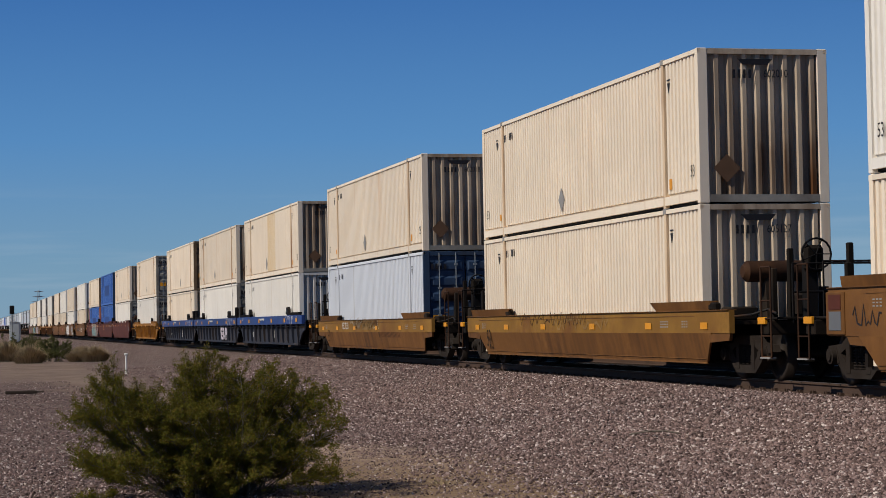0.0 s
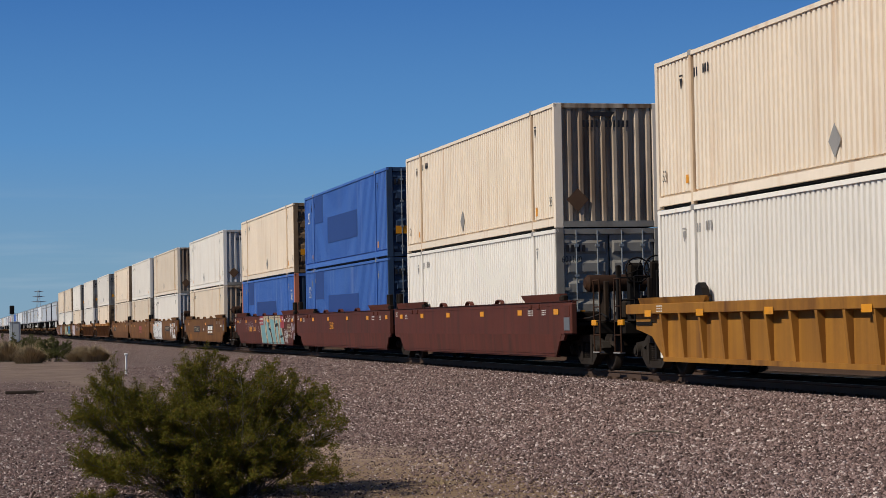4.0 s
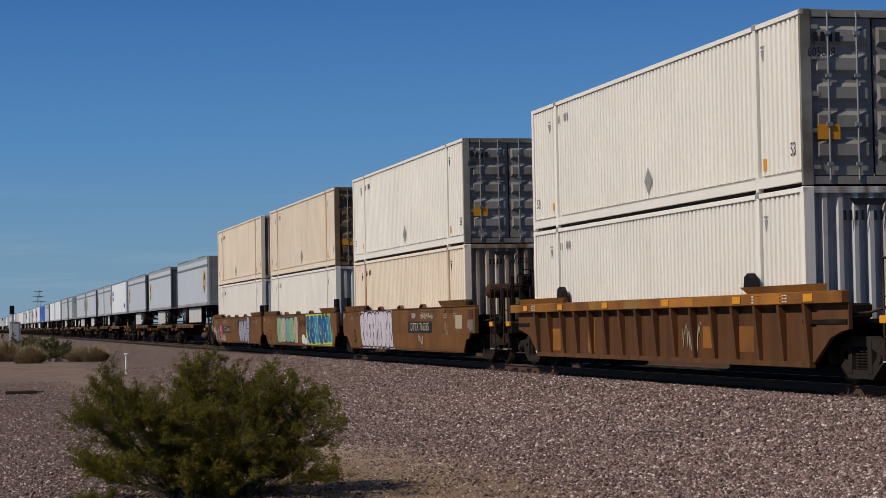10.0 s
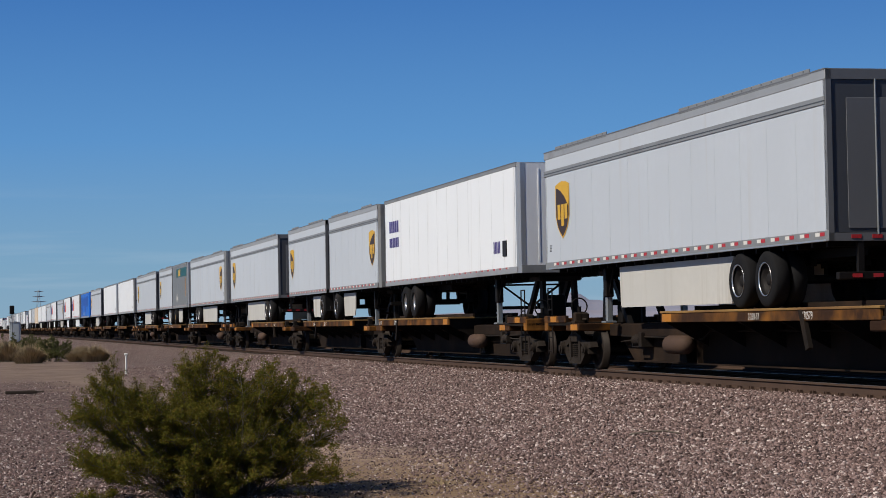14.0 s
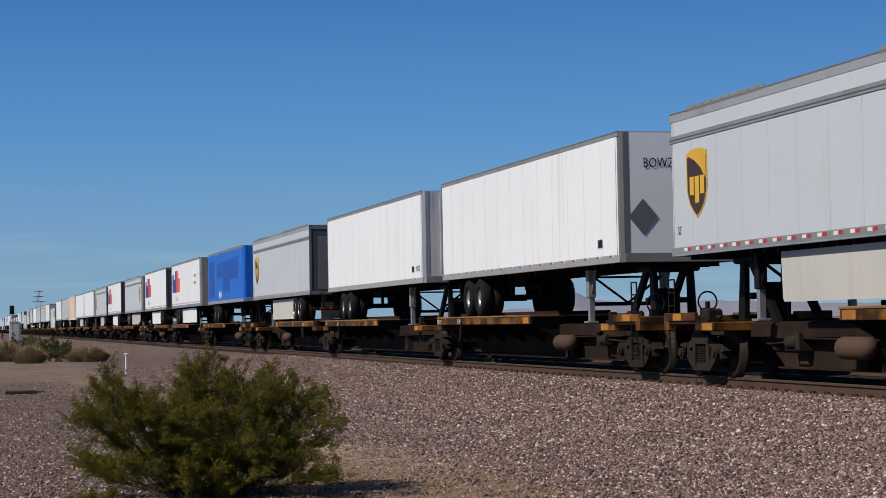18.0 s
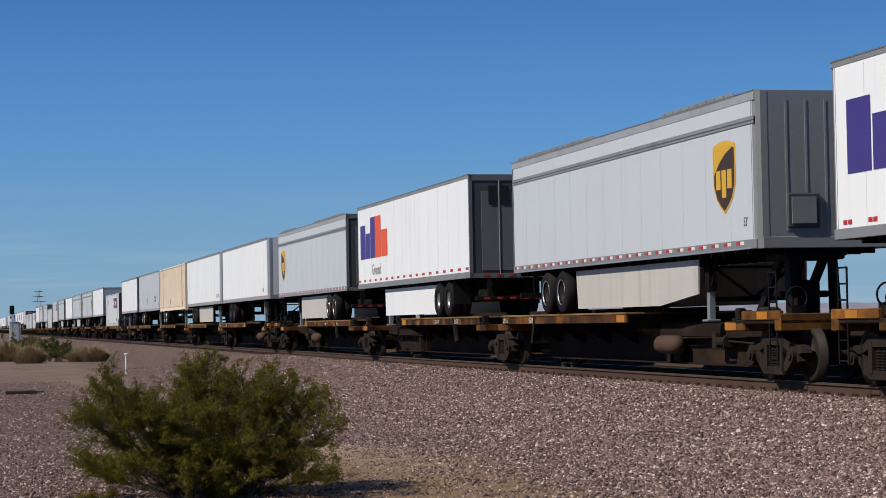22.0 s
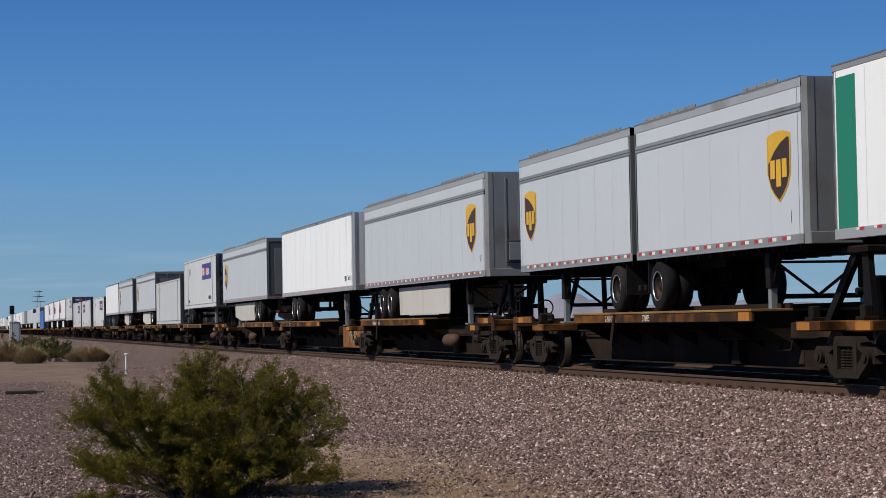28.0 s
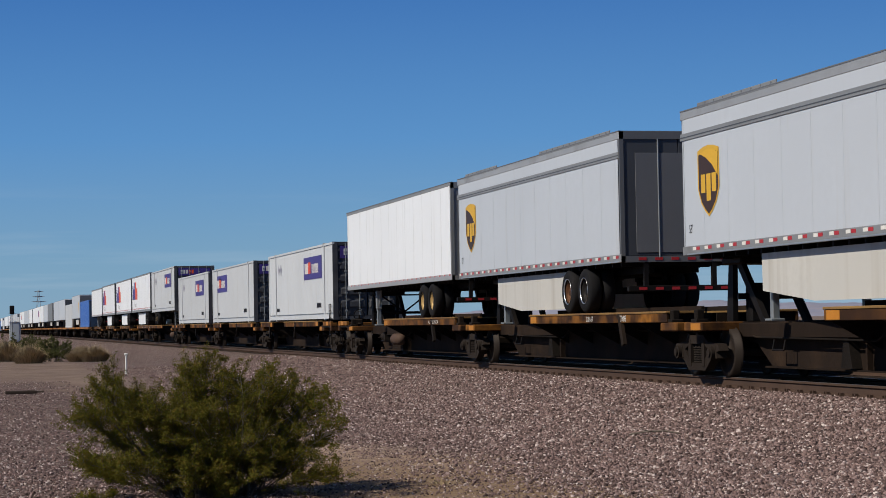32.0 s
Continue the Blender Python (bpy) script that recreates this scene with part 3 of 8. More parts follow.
def build_track():
    for side, track_y in ((-1, TRACK_Y), (1, TRACK_Y), (-1, TRACK_Y + 4.9), (1, TRACK_Y + 4.9)):
        yc = track_y + side * 0.755
        r = tagged(new("rail", G().prism(rail_profile(yc), "x", -2400, 400).mesh("rail", M["rail"])),
                   "rust-brown steel rail with a polished head", "rail", "the rails of both tracks", "structure")
        part("running_surface", G().box(-2400, 400, yc - 0.02, yc + 0.02, 0.0, 0.003), "rail_head", r, "shiny worn strip")
    rng = random.Random(11)
    far = G()
    plates = G()
    x = -330.0
    track = thing("track_ties", "weathered dark wooden ties half buried in ballast", "railway tie", kind="structure")
    tie = G().soft(-0.115, 0.115, -1.3, 1.3, -0.18, 0, 0.012).mesh("tie", M["tie"])
    while x < 40:
        if -84 < x < -14:
            t = part("tie", tie, None, track, loc=(x, TRACK_Y + rng.uniform(-0.03, 0.03), -0.192))
            t.rotation_euler = (0, 0, rng.uniform(-0.012, 0.012))
        else:
            far.box(x - 0.115, x + 0.115, TRACK_Y - 1.3, TRACK_Y + 1.3, -0.37, -0.192)
        far.box(x - 0.115, x + 0.115, TRACK_Y + 3.6, TRACK_Y + 6.2, -0.37, -0.192)
        for side in (-1, 1):
            yc = TRACK_Y + side * 0.755
            plates.box(x - 0.09, x + 0.09, yc - 0.17, yc + 0.17, -0.192, -0.176)
            for sx in (-0.05, 0.05):
                for sy in (-0.1, 0.1):
                    plates.box(x + sx - 0.02, x + sx + 0.02, yc + sy - 0.03, yc + sy + 0.03, -0.176, -0.135)
        x += 0.55
    tagged(part("distant_ties", far, "tie", track), kind="stuff")
    tagged(part("tie_plates", plates, "rail", track, "rusty tie plates and spikes"), kind="stuff")


# ---- far things ----
RANGE = ((3, 0), (9, 12), (13, 18), (15.8, 28), (16.3, 55), (16.95, 58), (17.25, 44), (17.75, 41), (18.5, 28), (19.5, 31), (20.4, 37), (21.3, 35), (21.73, 39), (21.95, 30), (25.3, 25), (32, 32), (90, 20))   # bearing, height of the range


def build_distance():
    rs = random.Random(21)
    # a low range beyond the plain, with a few mesas; haze is in its colour
    vs, fs = [], []
    steps = 520
    for i in range(steps):
        a = radians(-20 + 110 * i / (steps - 1))
        R = 4300
        x, y = -R * math.cos(a), R * math.sin(a)
        deg = math.degrees(a)
        h = 4 * noise.noise(Vector((deg * 1.1, 4, 0))) + 2.5 * noise.noise(Vector((deg * 5, 9, 0)))
        h = max(0.0, h * min(1.0, max(0.0, deg - 4) / 8) + float(np.interp(deg, *zip(*RANGE))))
        vs += [(x * 0.86, y * 0.86, -2), (x * 0.93, y * 0.93, -0.6 + h * 0.45), (x, y, -0.6 + h), (x * 1.05, y * 1.05, -2)]
    for i in range(steps - 1):
        for k in range(3):
            fs.append((i * 4 + k, i * 4 + k + 1, (i + 1) * 4 + k + 1, (i + 1) * 4 + k))
    g = G().add(vs, fs, True)
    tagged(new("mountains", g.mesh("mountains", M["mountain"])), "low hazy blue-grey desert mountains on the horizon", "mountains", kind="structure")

    # signal mast and equipment case by the line
    bx, by = -246.0, 6.15
    zg = ground_z(bx, by)
    c = thing("signal_case", "pale grey metal railway signal equipment case", "equipment case")
    c.location = (bx, by, zg)
    part("body", G().soft(-0.7, 0.7, -0.62, 0.62, 0.12, 2.35, 0.04), "cabinet", c)
    part("roof", G().prism([(-0.7, 2.33), (0.7, 2.33), (0.0, 2.45)], "x", -0.78, 0.78), "cabinet", c)
    part("plinth", G().box(-0.65, 0.65, -0.58, 0.58, -0.3, 0.12), "galv", c, "concrete-grey plinth")
    part("door", G().soft(0.7, 0.73, -0.45, 0.45, 0.25, 2.15, 0.01), "cabinet", c)
    m = thing("railway_signal", "railway signal mast with a black two-lamp head", "signal")
    sx, sy = -243.0, 5.75
    m.location = (sx, sy, ground_z(sx, sy))
    part("mast", G().cyl((0, 0, -0.2), (0, 0, 4.0), 0.06), "galv", m)
    part("signal_head", G().soft(-0.12, 0.12, -0.27, 0.27, 3.25, 4.25, 0.08), "black", m, "black backing plate")
    part("hood", G().cyl((0.1, 0, 3.9), (0.4, 0, 3.9), 0.14).cyl((0.1, 0, 3.5), (0.4, 0, 3.5), 0.14), "black", m)
    part("ladder", G().box(-0.3, -0.26, -0.22, -0.18, -0.2, 3.9).box(-0.3, -0.26, 0.18, 0.22, -0.2, 3.9), "galv", m)
    p = thing("utility_post", "slim grey steel post beside the signal case", "post")
    p.location = (-262, 4.2, ground_z(-262, 4.2))
    part("post", G().cyl((0, 0, -0.2), (0, 0, 4.3), 0.07), "galv", p)

    # lattice pylons and a row of poles on the plain
    def pylon(x, y, h, name_label):
        t = thing("power_pylon", name_label, "pylon", "power pylons")
        t.location = (x, y, -0.7)
        g = G()
        w = h * 0.11
        lv = [0, 0.2, 0.4, 0.58, 0.74, 0.88, 1.0]
        hw = lambda k: w * (1 - k) ** 1.2 * 0.9 + h * 0.012
        for k0, k1 in zip(lv, lv[1:]):
            for sx_ in (-1, 1):
                for sy_ in (-1, 1):
                    g.cyl((sx_ * hw(k0), sy_ * hw(k0), k0 * h), (sx_ * hw(k1), sy_ * hw(k1), k1 * h), h * 0.006, 4)
            for s in (-1, 1):
                g.cyl((hw(k0) * s, -hw(k0), k0 * h), (hw(k1) * s, hw(k1), k1 * h), h * 0.004, 4)
                g.cyl((-hw(k0), s * hw(k0), k0 * h), (hw(k1), s * hw(k1), k1 * h), h * 0.004, 4)
        part("lattice_tower", g, "pylon", t)
        for k, L in ((0.72, 0.20), (0.84, 0.16), (0.96, 0.12)):
            part("crossarm", G().prism([(-L * h, k * h), (0, k * h - 0.02 * h), (L * h, k * h), (0, k * h + 0.02 * h)], "x", -0.25, 0.25), "pylon", t)
        return t
    pylon(-1500, 54.3, 30, "tall grey steel lattice power pylon far off")
    pylon(-2050, 22, 29, "grey steel lattice power pylon in the haze")
    pylon(-2600, 62, 30, "grey steel lattice power pylon in the haze")
    # a railcar-red box beyond the line
    b = thing("storage_box", "red-orange steel storage container standing beyond the line", "container")
    b.location = (-245, 114, -0.6)
    part("body", G().soft(-6, 6, -1.2, 1.2, 0.1, 1.5, 0.05), "container_red", b)
    part("skid", G().box(-5.8, 5.8, -1.1, 1.1, -0.2, 0.1), "grime", b)

    # white marker post
    q = thing("marker_post", "white plastic marker post with a flat cap", "marker post")
    q.location = (-78, 6.03, ground_z(-78, 6.03))
    part("post", G().cyl((0, 0, -0.1), (0, 0, 0.74), 0.035, 10), "post_white", q)
    part("cap", G().soft(-0.08, 0.08, -0.065, 0.065, 0.71, 0.78, 0.02), "post_white", q)


# ---- plants ----
def leaves_mesh(name, centres, size, seed, material, droop=0.2):
    """Small folded leaves at the given places, each a sheet of two faces of its own."""
    rs = np.random.RandomState(seed)
    n = len(centres)
    u = rs.normal(size=(n, 3))
    u /= np.linalg.norm(u, axis=1)[:, None]
    w = np.cross(u, rs.normal(size=(n, 3)))
    w /= np.linalg.norm(w, axis=1)[:, None]
    s = rs.uniform(0.6, 1.4, (n, 1)) * size
    up = np.cross(u, w) * s * 0.25
    c = np.asarray(centres)
    v = np.stack([c - u * s, c + w * s * 0.42 + up, c + u * s, c - w * s * 0.42 + up], 1).reshape(-1, 3)
    f = (np.array([(0, 1, 2), (0, 2, 3)])[None] + 4 * np.arange(n)[:, None, None]).reshape(-1, 3)
    me = bpy.data.meshes.new(name)
    me.vertices.add(len(v))
    me.vertices.foreach_set("co", v.reshape(-1))
    me.loops.add(f.size)
    me.loops.foreach_set("vertex_index", f.reshape(-1).astype(np.int32))
    me.polygons.add(len(f))
    me.polygons.foreach_set("loop_start", np.arange(0, f.size, 3, dtype=np.int32))
    me.update(calc_edges=True)
    me.materials.append(material)
    return me


def shrub(name, label, x, y, radius, height, stems, per, leaf_n, leaf_size, seed, leaf="leaf", bark="bark", lean=(0, 0), bare=0.35, spread=0.10):
    rng = random.Random(seed)
    t = thing(name, label, "shrub", "desert shrubs")
    t.location = (x, y, ground_z(x, y) - 0.02)
    wood, pts = G(), []
    for k in range(stems):
        az = 2 * math.pi * (k + rng.random()) / stems * 3.0
        q = rng.random() ** 0.42
        reach = radius * q * rng.uniform(0.82, 1.06)
        top = height * math.sqrt(max(0.05, 1 - (q * 0.975) ** 3)) * rng.uniform(0.72, 1.05)
        if k % 4 == 3:
            reach, top = radius * rng.uniform(0.66, 0.93), height * rng.uniform(0.12, 0.5)
        bx, by = math.cos(az) * reach * 0.45 + rng.uniform(-0.15, 0.15) * radius, math.sin(az) * reach * 0.45 + rng.uniform(-0.15, 0.15) * radius
        p0 = Vector((bx, by, 0))
        p3 = Vector((math.cos(az) * reach + lean[0] * top, math.sin(az) * reach + lean[1] * top, top))
        p1 = p0.lerp(p3, 0.35) + Vector((rng.uniform(-0.06, 0.06), rng.uniform(-0.06, 0.06), 0.12 * height * rng.random()))
        p2 = p0.lerp(p3, 0.7) + Vector((rng.uniform(-0.08, 0.08), rng.uniform(-0.08, 0.08), 0.10 * height * rng.random()))
        line = [p0, p1, p2, p3]
        r = 0.011 * height
        for i in range(3):
            wood.cyl(line[i], line[i + 1], r * (1 - 0.28 * i), 5, r * (0.72 - 0.28 * i))
        for j in range(per):
            f = bare + (1 - bare) * (j + rng.random()) / per
            seg = min(2, int(f * 3))
            a = line[seg].lerp(line[seg + 1], f * 3 - seg)
            out = Vector((a.x, a.y, 0.0)) * (0.9 / max(0.2, radius))
            d = (Vector((rng.gauss(0, 0.55), rng.gauss(0, 0.55), rng.gauss(0.75, 0.35))) + out).normalized() * rng.uniform(0.12, 0.30) * height * 0.6
            e = a + d
            if e.z < 0.05:
                e.z = 0.05
            wood.cyl(a, e, 0.0035 * height, 3, 0.0018 * height)
            for m in range(3):
                b0 = a.lerp(e, rng.uniform(0.3, 1.0))
                e2 = b0 + (d.normalized() + Vector((rng.gauss(0, 0.5), rng.gauss(0, 0.5), rng.gauss(0.25, 0.4)))).normalized() * rng.uniform(0.06, 0.15) * height
                wood.cyl(b0, e2, 0.0018 * height, 3, 0.001 * height)
                for _ in range(leaf_n):
                    c = b0.lerp(e2, rng.random())
                    pts.append((c.x + rng.gauss(0, spread * 0.16 * height), c.y + rng.gauss(0, spread * 0.16 * height), max(0.01, c.z + rng.gauss(0, spread * 0.16 * height))))
    part("branch_frame", wood, bark, t, "thin grey woody stems")
    part("foliage", leaves_mesh("foliage", pts, leaf_size, seed, M[leaf]), None, t)
    return t


def grass_tuft(name, label, x, y, radius, height, n, seed, leaf="dry_leaf"):
    rng = random.Random(seed)
    t = thing(name, label, "shrub", "desert shrubs")
    t.location = (x, y, ground_z(x, y) - 0.02)
    g = G()
    for _ in range(n):
        a, q = rng.uniform(0, 6.283), rng.random() ** 0.5
        bx, by = math.cos(a) * q * radius * 0.55, math.sin(a) * q * radius * 0.55
        h = height * rng.uniform(0.45, 1.05) * (1 - 0.55 * q * q)
        ex, ey = math.cos(a) * q * radius + rng.gauss(0, 0.08), math.sin(a) * q * radius + rng.gauss(0, 0.08)
        w = 0.009 * height + 0.004
        o = Vector((-math.sin(a), math.cos(a), 0)) * w
        p, e = Vector((bx, by, 0)), Vector((ex, ey, h))
        mid = p.lerp(e, 0.5) + Vector((0, 0, 0.12 * height))
        g.add([p - o, p + o, mid + o * 0.8, mid - o * 0.8, e], [(0, 1, 2, 3), (3, 2, 4)])
    me = bpy.data.meshes.new("blades")
    me.from_pydata(g.v, [], g.f)
    me.materials.append(M[leaf])
    part("blades", me, None, t)
    return t


def creosote(x, y, seed):
    """The large bush: many leaning stems that end in feathery plumes, thick to one side, open and bare to the other."""
    rng = random.Random(seed)
    t = thing("creosote_bush", "large dark green creosote bush with thin grey stems", "shrub", "desert shrubs")
    t.location = (x, y, ground_z(x, y) - 0.02)
    t.scale = (1.11, 1.11, 1.04)
    across = (-1.42, -1.25, -1.12, -0.98, -0.84, -0.70, -0.36, -0.10, 0.18, 0.32, 0.60, 0.95, 1.20, 1.38)
    crown = (0.20, 0.60, 0.96, 1.12, 1.24, 1.04, 1.06, 1.36, 1.42, 1.28, 1.28, 1.14, 1.06, 0.70)      # how high the plumes reach, over the bush's width
    wood, pale, pts = G(), G(), []

    def tip(u, v, f):
        """A place in the crown: u across, v in depth, f up to the top of it."""
        h = float(np.interp(u, across, crown)) * math.sqrt(max(0.08, 1 - (v / 1.15) ** 2))
        return Vector((v, u, max(0.06, h * f)))

    ends = []
    for k in range(190):
        u = rng.uniform(-1.14, 1.26)
        f = 1.0 - 0.80 * rng.random() ** 1.9
        if u < -0.45 and f < 0.8 and rng.random() < 0.55:
            continue                         # the open side
        v = rng.gauss(0, 0.52)
        ends.append(tip(u, max(-1.0, min(1.0, v)), f * rng.uniform(0.90, 1.0)))
    for k in range(24):                      # low fringe round the foot
        u = rng.uniform(-1.22, 1.05)
        ends.append(tip(u, rng.uniform(-0.3, 0.9), rng.uniform(0.10, 0.40)))
    for e in ends:
        p0 = Vector((rng.gauss(0, 0.16), 0.10 + 0.34 * e.y + rng.gauss(0, 0.07), 0))
        sag = Vector((rng.uniform(-0.07, 0.07), rng.uniform(-0.07, 0.07), 0.10 * e.z))
        line = [p0, p0.lerp(e, 0.35) + sag, p0.lerp(e, 0.72) + sag * 0.8, e]
        r = 0.005 + 0.005 * e.z
        g = pale if rng.random() < 0.08 else wood
        for i in range(3):
            g.cyl(line[i], line[i + 1], r * (1 - 0.3 * i), 5, r * (0.7 - 0.3 * i))
        way = (line[3] - line[2]).normalized()
        size = rng.uniform(0.16, 0.30)
        bare = 0.55 if e.y < -0.4 else 0.30
        # plumes: short side twigs along the upper stem, thick with tiny leaves
        for j in range(13):
            q = bare + (1 - bare) * rng.random() ** 0.7
            seg = min(2, int(q * 3))
            a = line[seg].lerp(line[seg + 1], q * 3 - seg)
            d = (way * 0.8 + Vector((rng.gauss(0, 0.5), rng.gauss(0, 0.5), rng.gauss(0.30, 0.35)))).normalized() * size * rng.uniform(0.5, 1.1)
            b = a + d
            b.z = max(0.04, b.z)
            wood.cyl(a, b, 0.0035, 3, 0.0014)
            for m in range(3):
                a2 = a.lerp(b, rng.uniform(0.35, 1.0))
                b2 = a2 + (d.normalized() + Vector((rng.gauss(0, 0.45), rng.gauss(0, 0.45), rng.gauss(0.15, 0.35)))).normalized() * size * rng.uniform(0.25, 0.5)
                if m == 0:
                    wood.cyl(a2, b2, 0.0018, 3, 0.0009)
                for _ in range(38):
                    c = a2.lerp(b2, rng.random())
                    pts.append((c.x + rng.gauss(0, 0.015), c.y + rng.gauss(0, 0.015), max(0.02, c.z + rng.gauss(0, 0.015))))
    # dead pale twigs hanging through the open side
    for k in range(26):
        a = Vector((rng.uniform(-0.5, 0.2), rng.uniform(-1.15, 1.2), rng.uniform(0.15, 0.75)))
        b = a + Vector((rng.uniform(-0.2, 0.3), rng.uniform(-0.25, 0.35), rng.uniform(-0.05, 0.28)))
        c = b + Vector((rng.uniform(-0.1, 0.1), rng.uniform(-0.12, 0.2), rng.uniform(0.0, 0.15)))
        pale.cyl(a, b, 0.006, 4, 0.004).cyl(b, c, 0.004, 4, 0.002)
    part("branch_frame", wood, "bark", t, "thin grey woody stems")
    tagged(part("dead_stems", pale, "pale_twig", t, "bleached bare stems"), kind="stuff")
    part("foliage", leaves_mesh("foliage", pts, 0.0092, seed, M["leaf"]), None, t)
    return t


def build_plants():
    creosote(-21.4, 2.395, 31)
    # low scrub beyond the gravel road
    for k, (x, y, r, h, kind) in enumerate(((-112, 4.75, 1.15, 1.35, "g"), (-108, 3.4, 1.2, 1.15, "d"), (-116, 2.4, 1.5, 1.3, "d"), (-122, 3.5, 1.5, 1.4, "g"), (-118, 1.7, 1.3, 1.35, "d"), (-125, 4.6, 1.6, 1.3, "d"),
                                            (-109, 6.8, 1.1, 1.0, "d"), (-110, 6.0, 0.9, 0.8, "d"), (-128, 7.2, 1.3, 0.8, "d"), (-150, 2.8, 2.0, 1.3, "g"), (-140, 5.2, 1.3, 1.0, "g"), (-132, 4.2, 1.4, 1.2, "d"))):
        if kind == "g":
            shrub("scrub_bush", "low grey-green desert scrub bush", x, y, r, h, 34, 7, 14, 0.04, 50 + k, "far_leaf", "bark", bare=0.15)
        else:
            grass_tuft("dry_bush", "low straw-coloured dry scrub", x, y, r, h, 2200, 70 + k)
    grass_tuft("dry_weed", "small tuft of dry weed on the gravel", -21.5, 5.0, 0.22, 0.12, 60, 91)
    grass_tuft("dry_weed", "small tuft of dry weed on the gravel", -19.3, 4.6, 0.16, 0.09, 40, 92)
    # a dead branch and a scrap of wood lying about
    b = thing("dead_branch", "thin dry dead branch lying on the ballast", "branch")
    b.location = (-27.0, 9.2, ground_z(-27, 9.2) + 0.02)
    part("limb", G().pipe([(-0.45, -0.1, 0.0), (-0.1, 0.0, 0.05), (0.3, 0.15, 0.08), (0.5, 0.3, 0.05)], 0.012, 5), "bark", b)
    part("twig", G().pipe([(0.1, 0.05, 0.06), (0.25, -0.15, 0.1)], 0.007, 5), "bark", b)
    w = thing("wood_scrap", "dark weathered scrap of wood on the gravel", "wood scrap")
    w.location = (-56, 1.55, ground_z(-56, 1.55))
    part("plank", G().soft(-0.09, 0.09, -0.42, 0.42, 0.0, 0.09, 0.02), "tie", w)
    part("splinter", G().prism([(-0.05, 0.03), (0.05, 0.03), (0.0, 0.08)], "y", 0.42, 0.6), "tie", w)


# ---- containers ----
CL, CW, CH = 16.154, 2.59, 2.896
_proto = {}


def corrugated(a0, a1, pitch, depth, out, flat=0.16, flank=0.12):
    """Outline along a of a trapezoid-ribbed sheet; out is the outward coordinate of the crests, negative side inwards."""
    n = max(1, round((a1 - a0) / pitch))
    p = (a1 - a0) / n
    line = []
    for k in range(n):
        s = a0 + k * p
        line += [(s, 0), (s + p * flat, 0), (s + p * (flat + flank), 1), (s + p * (1 - flank), 1)]
    line.append((a1, 0))
    return [(a, out if k else out * (1 - depth / abs(out))) for a, k in line]


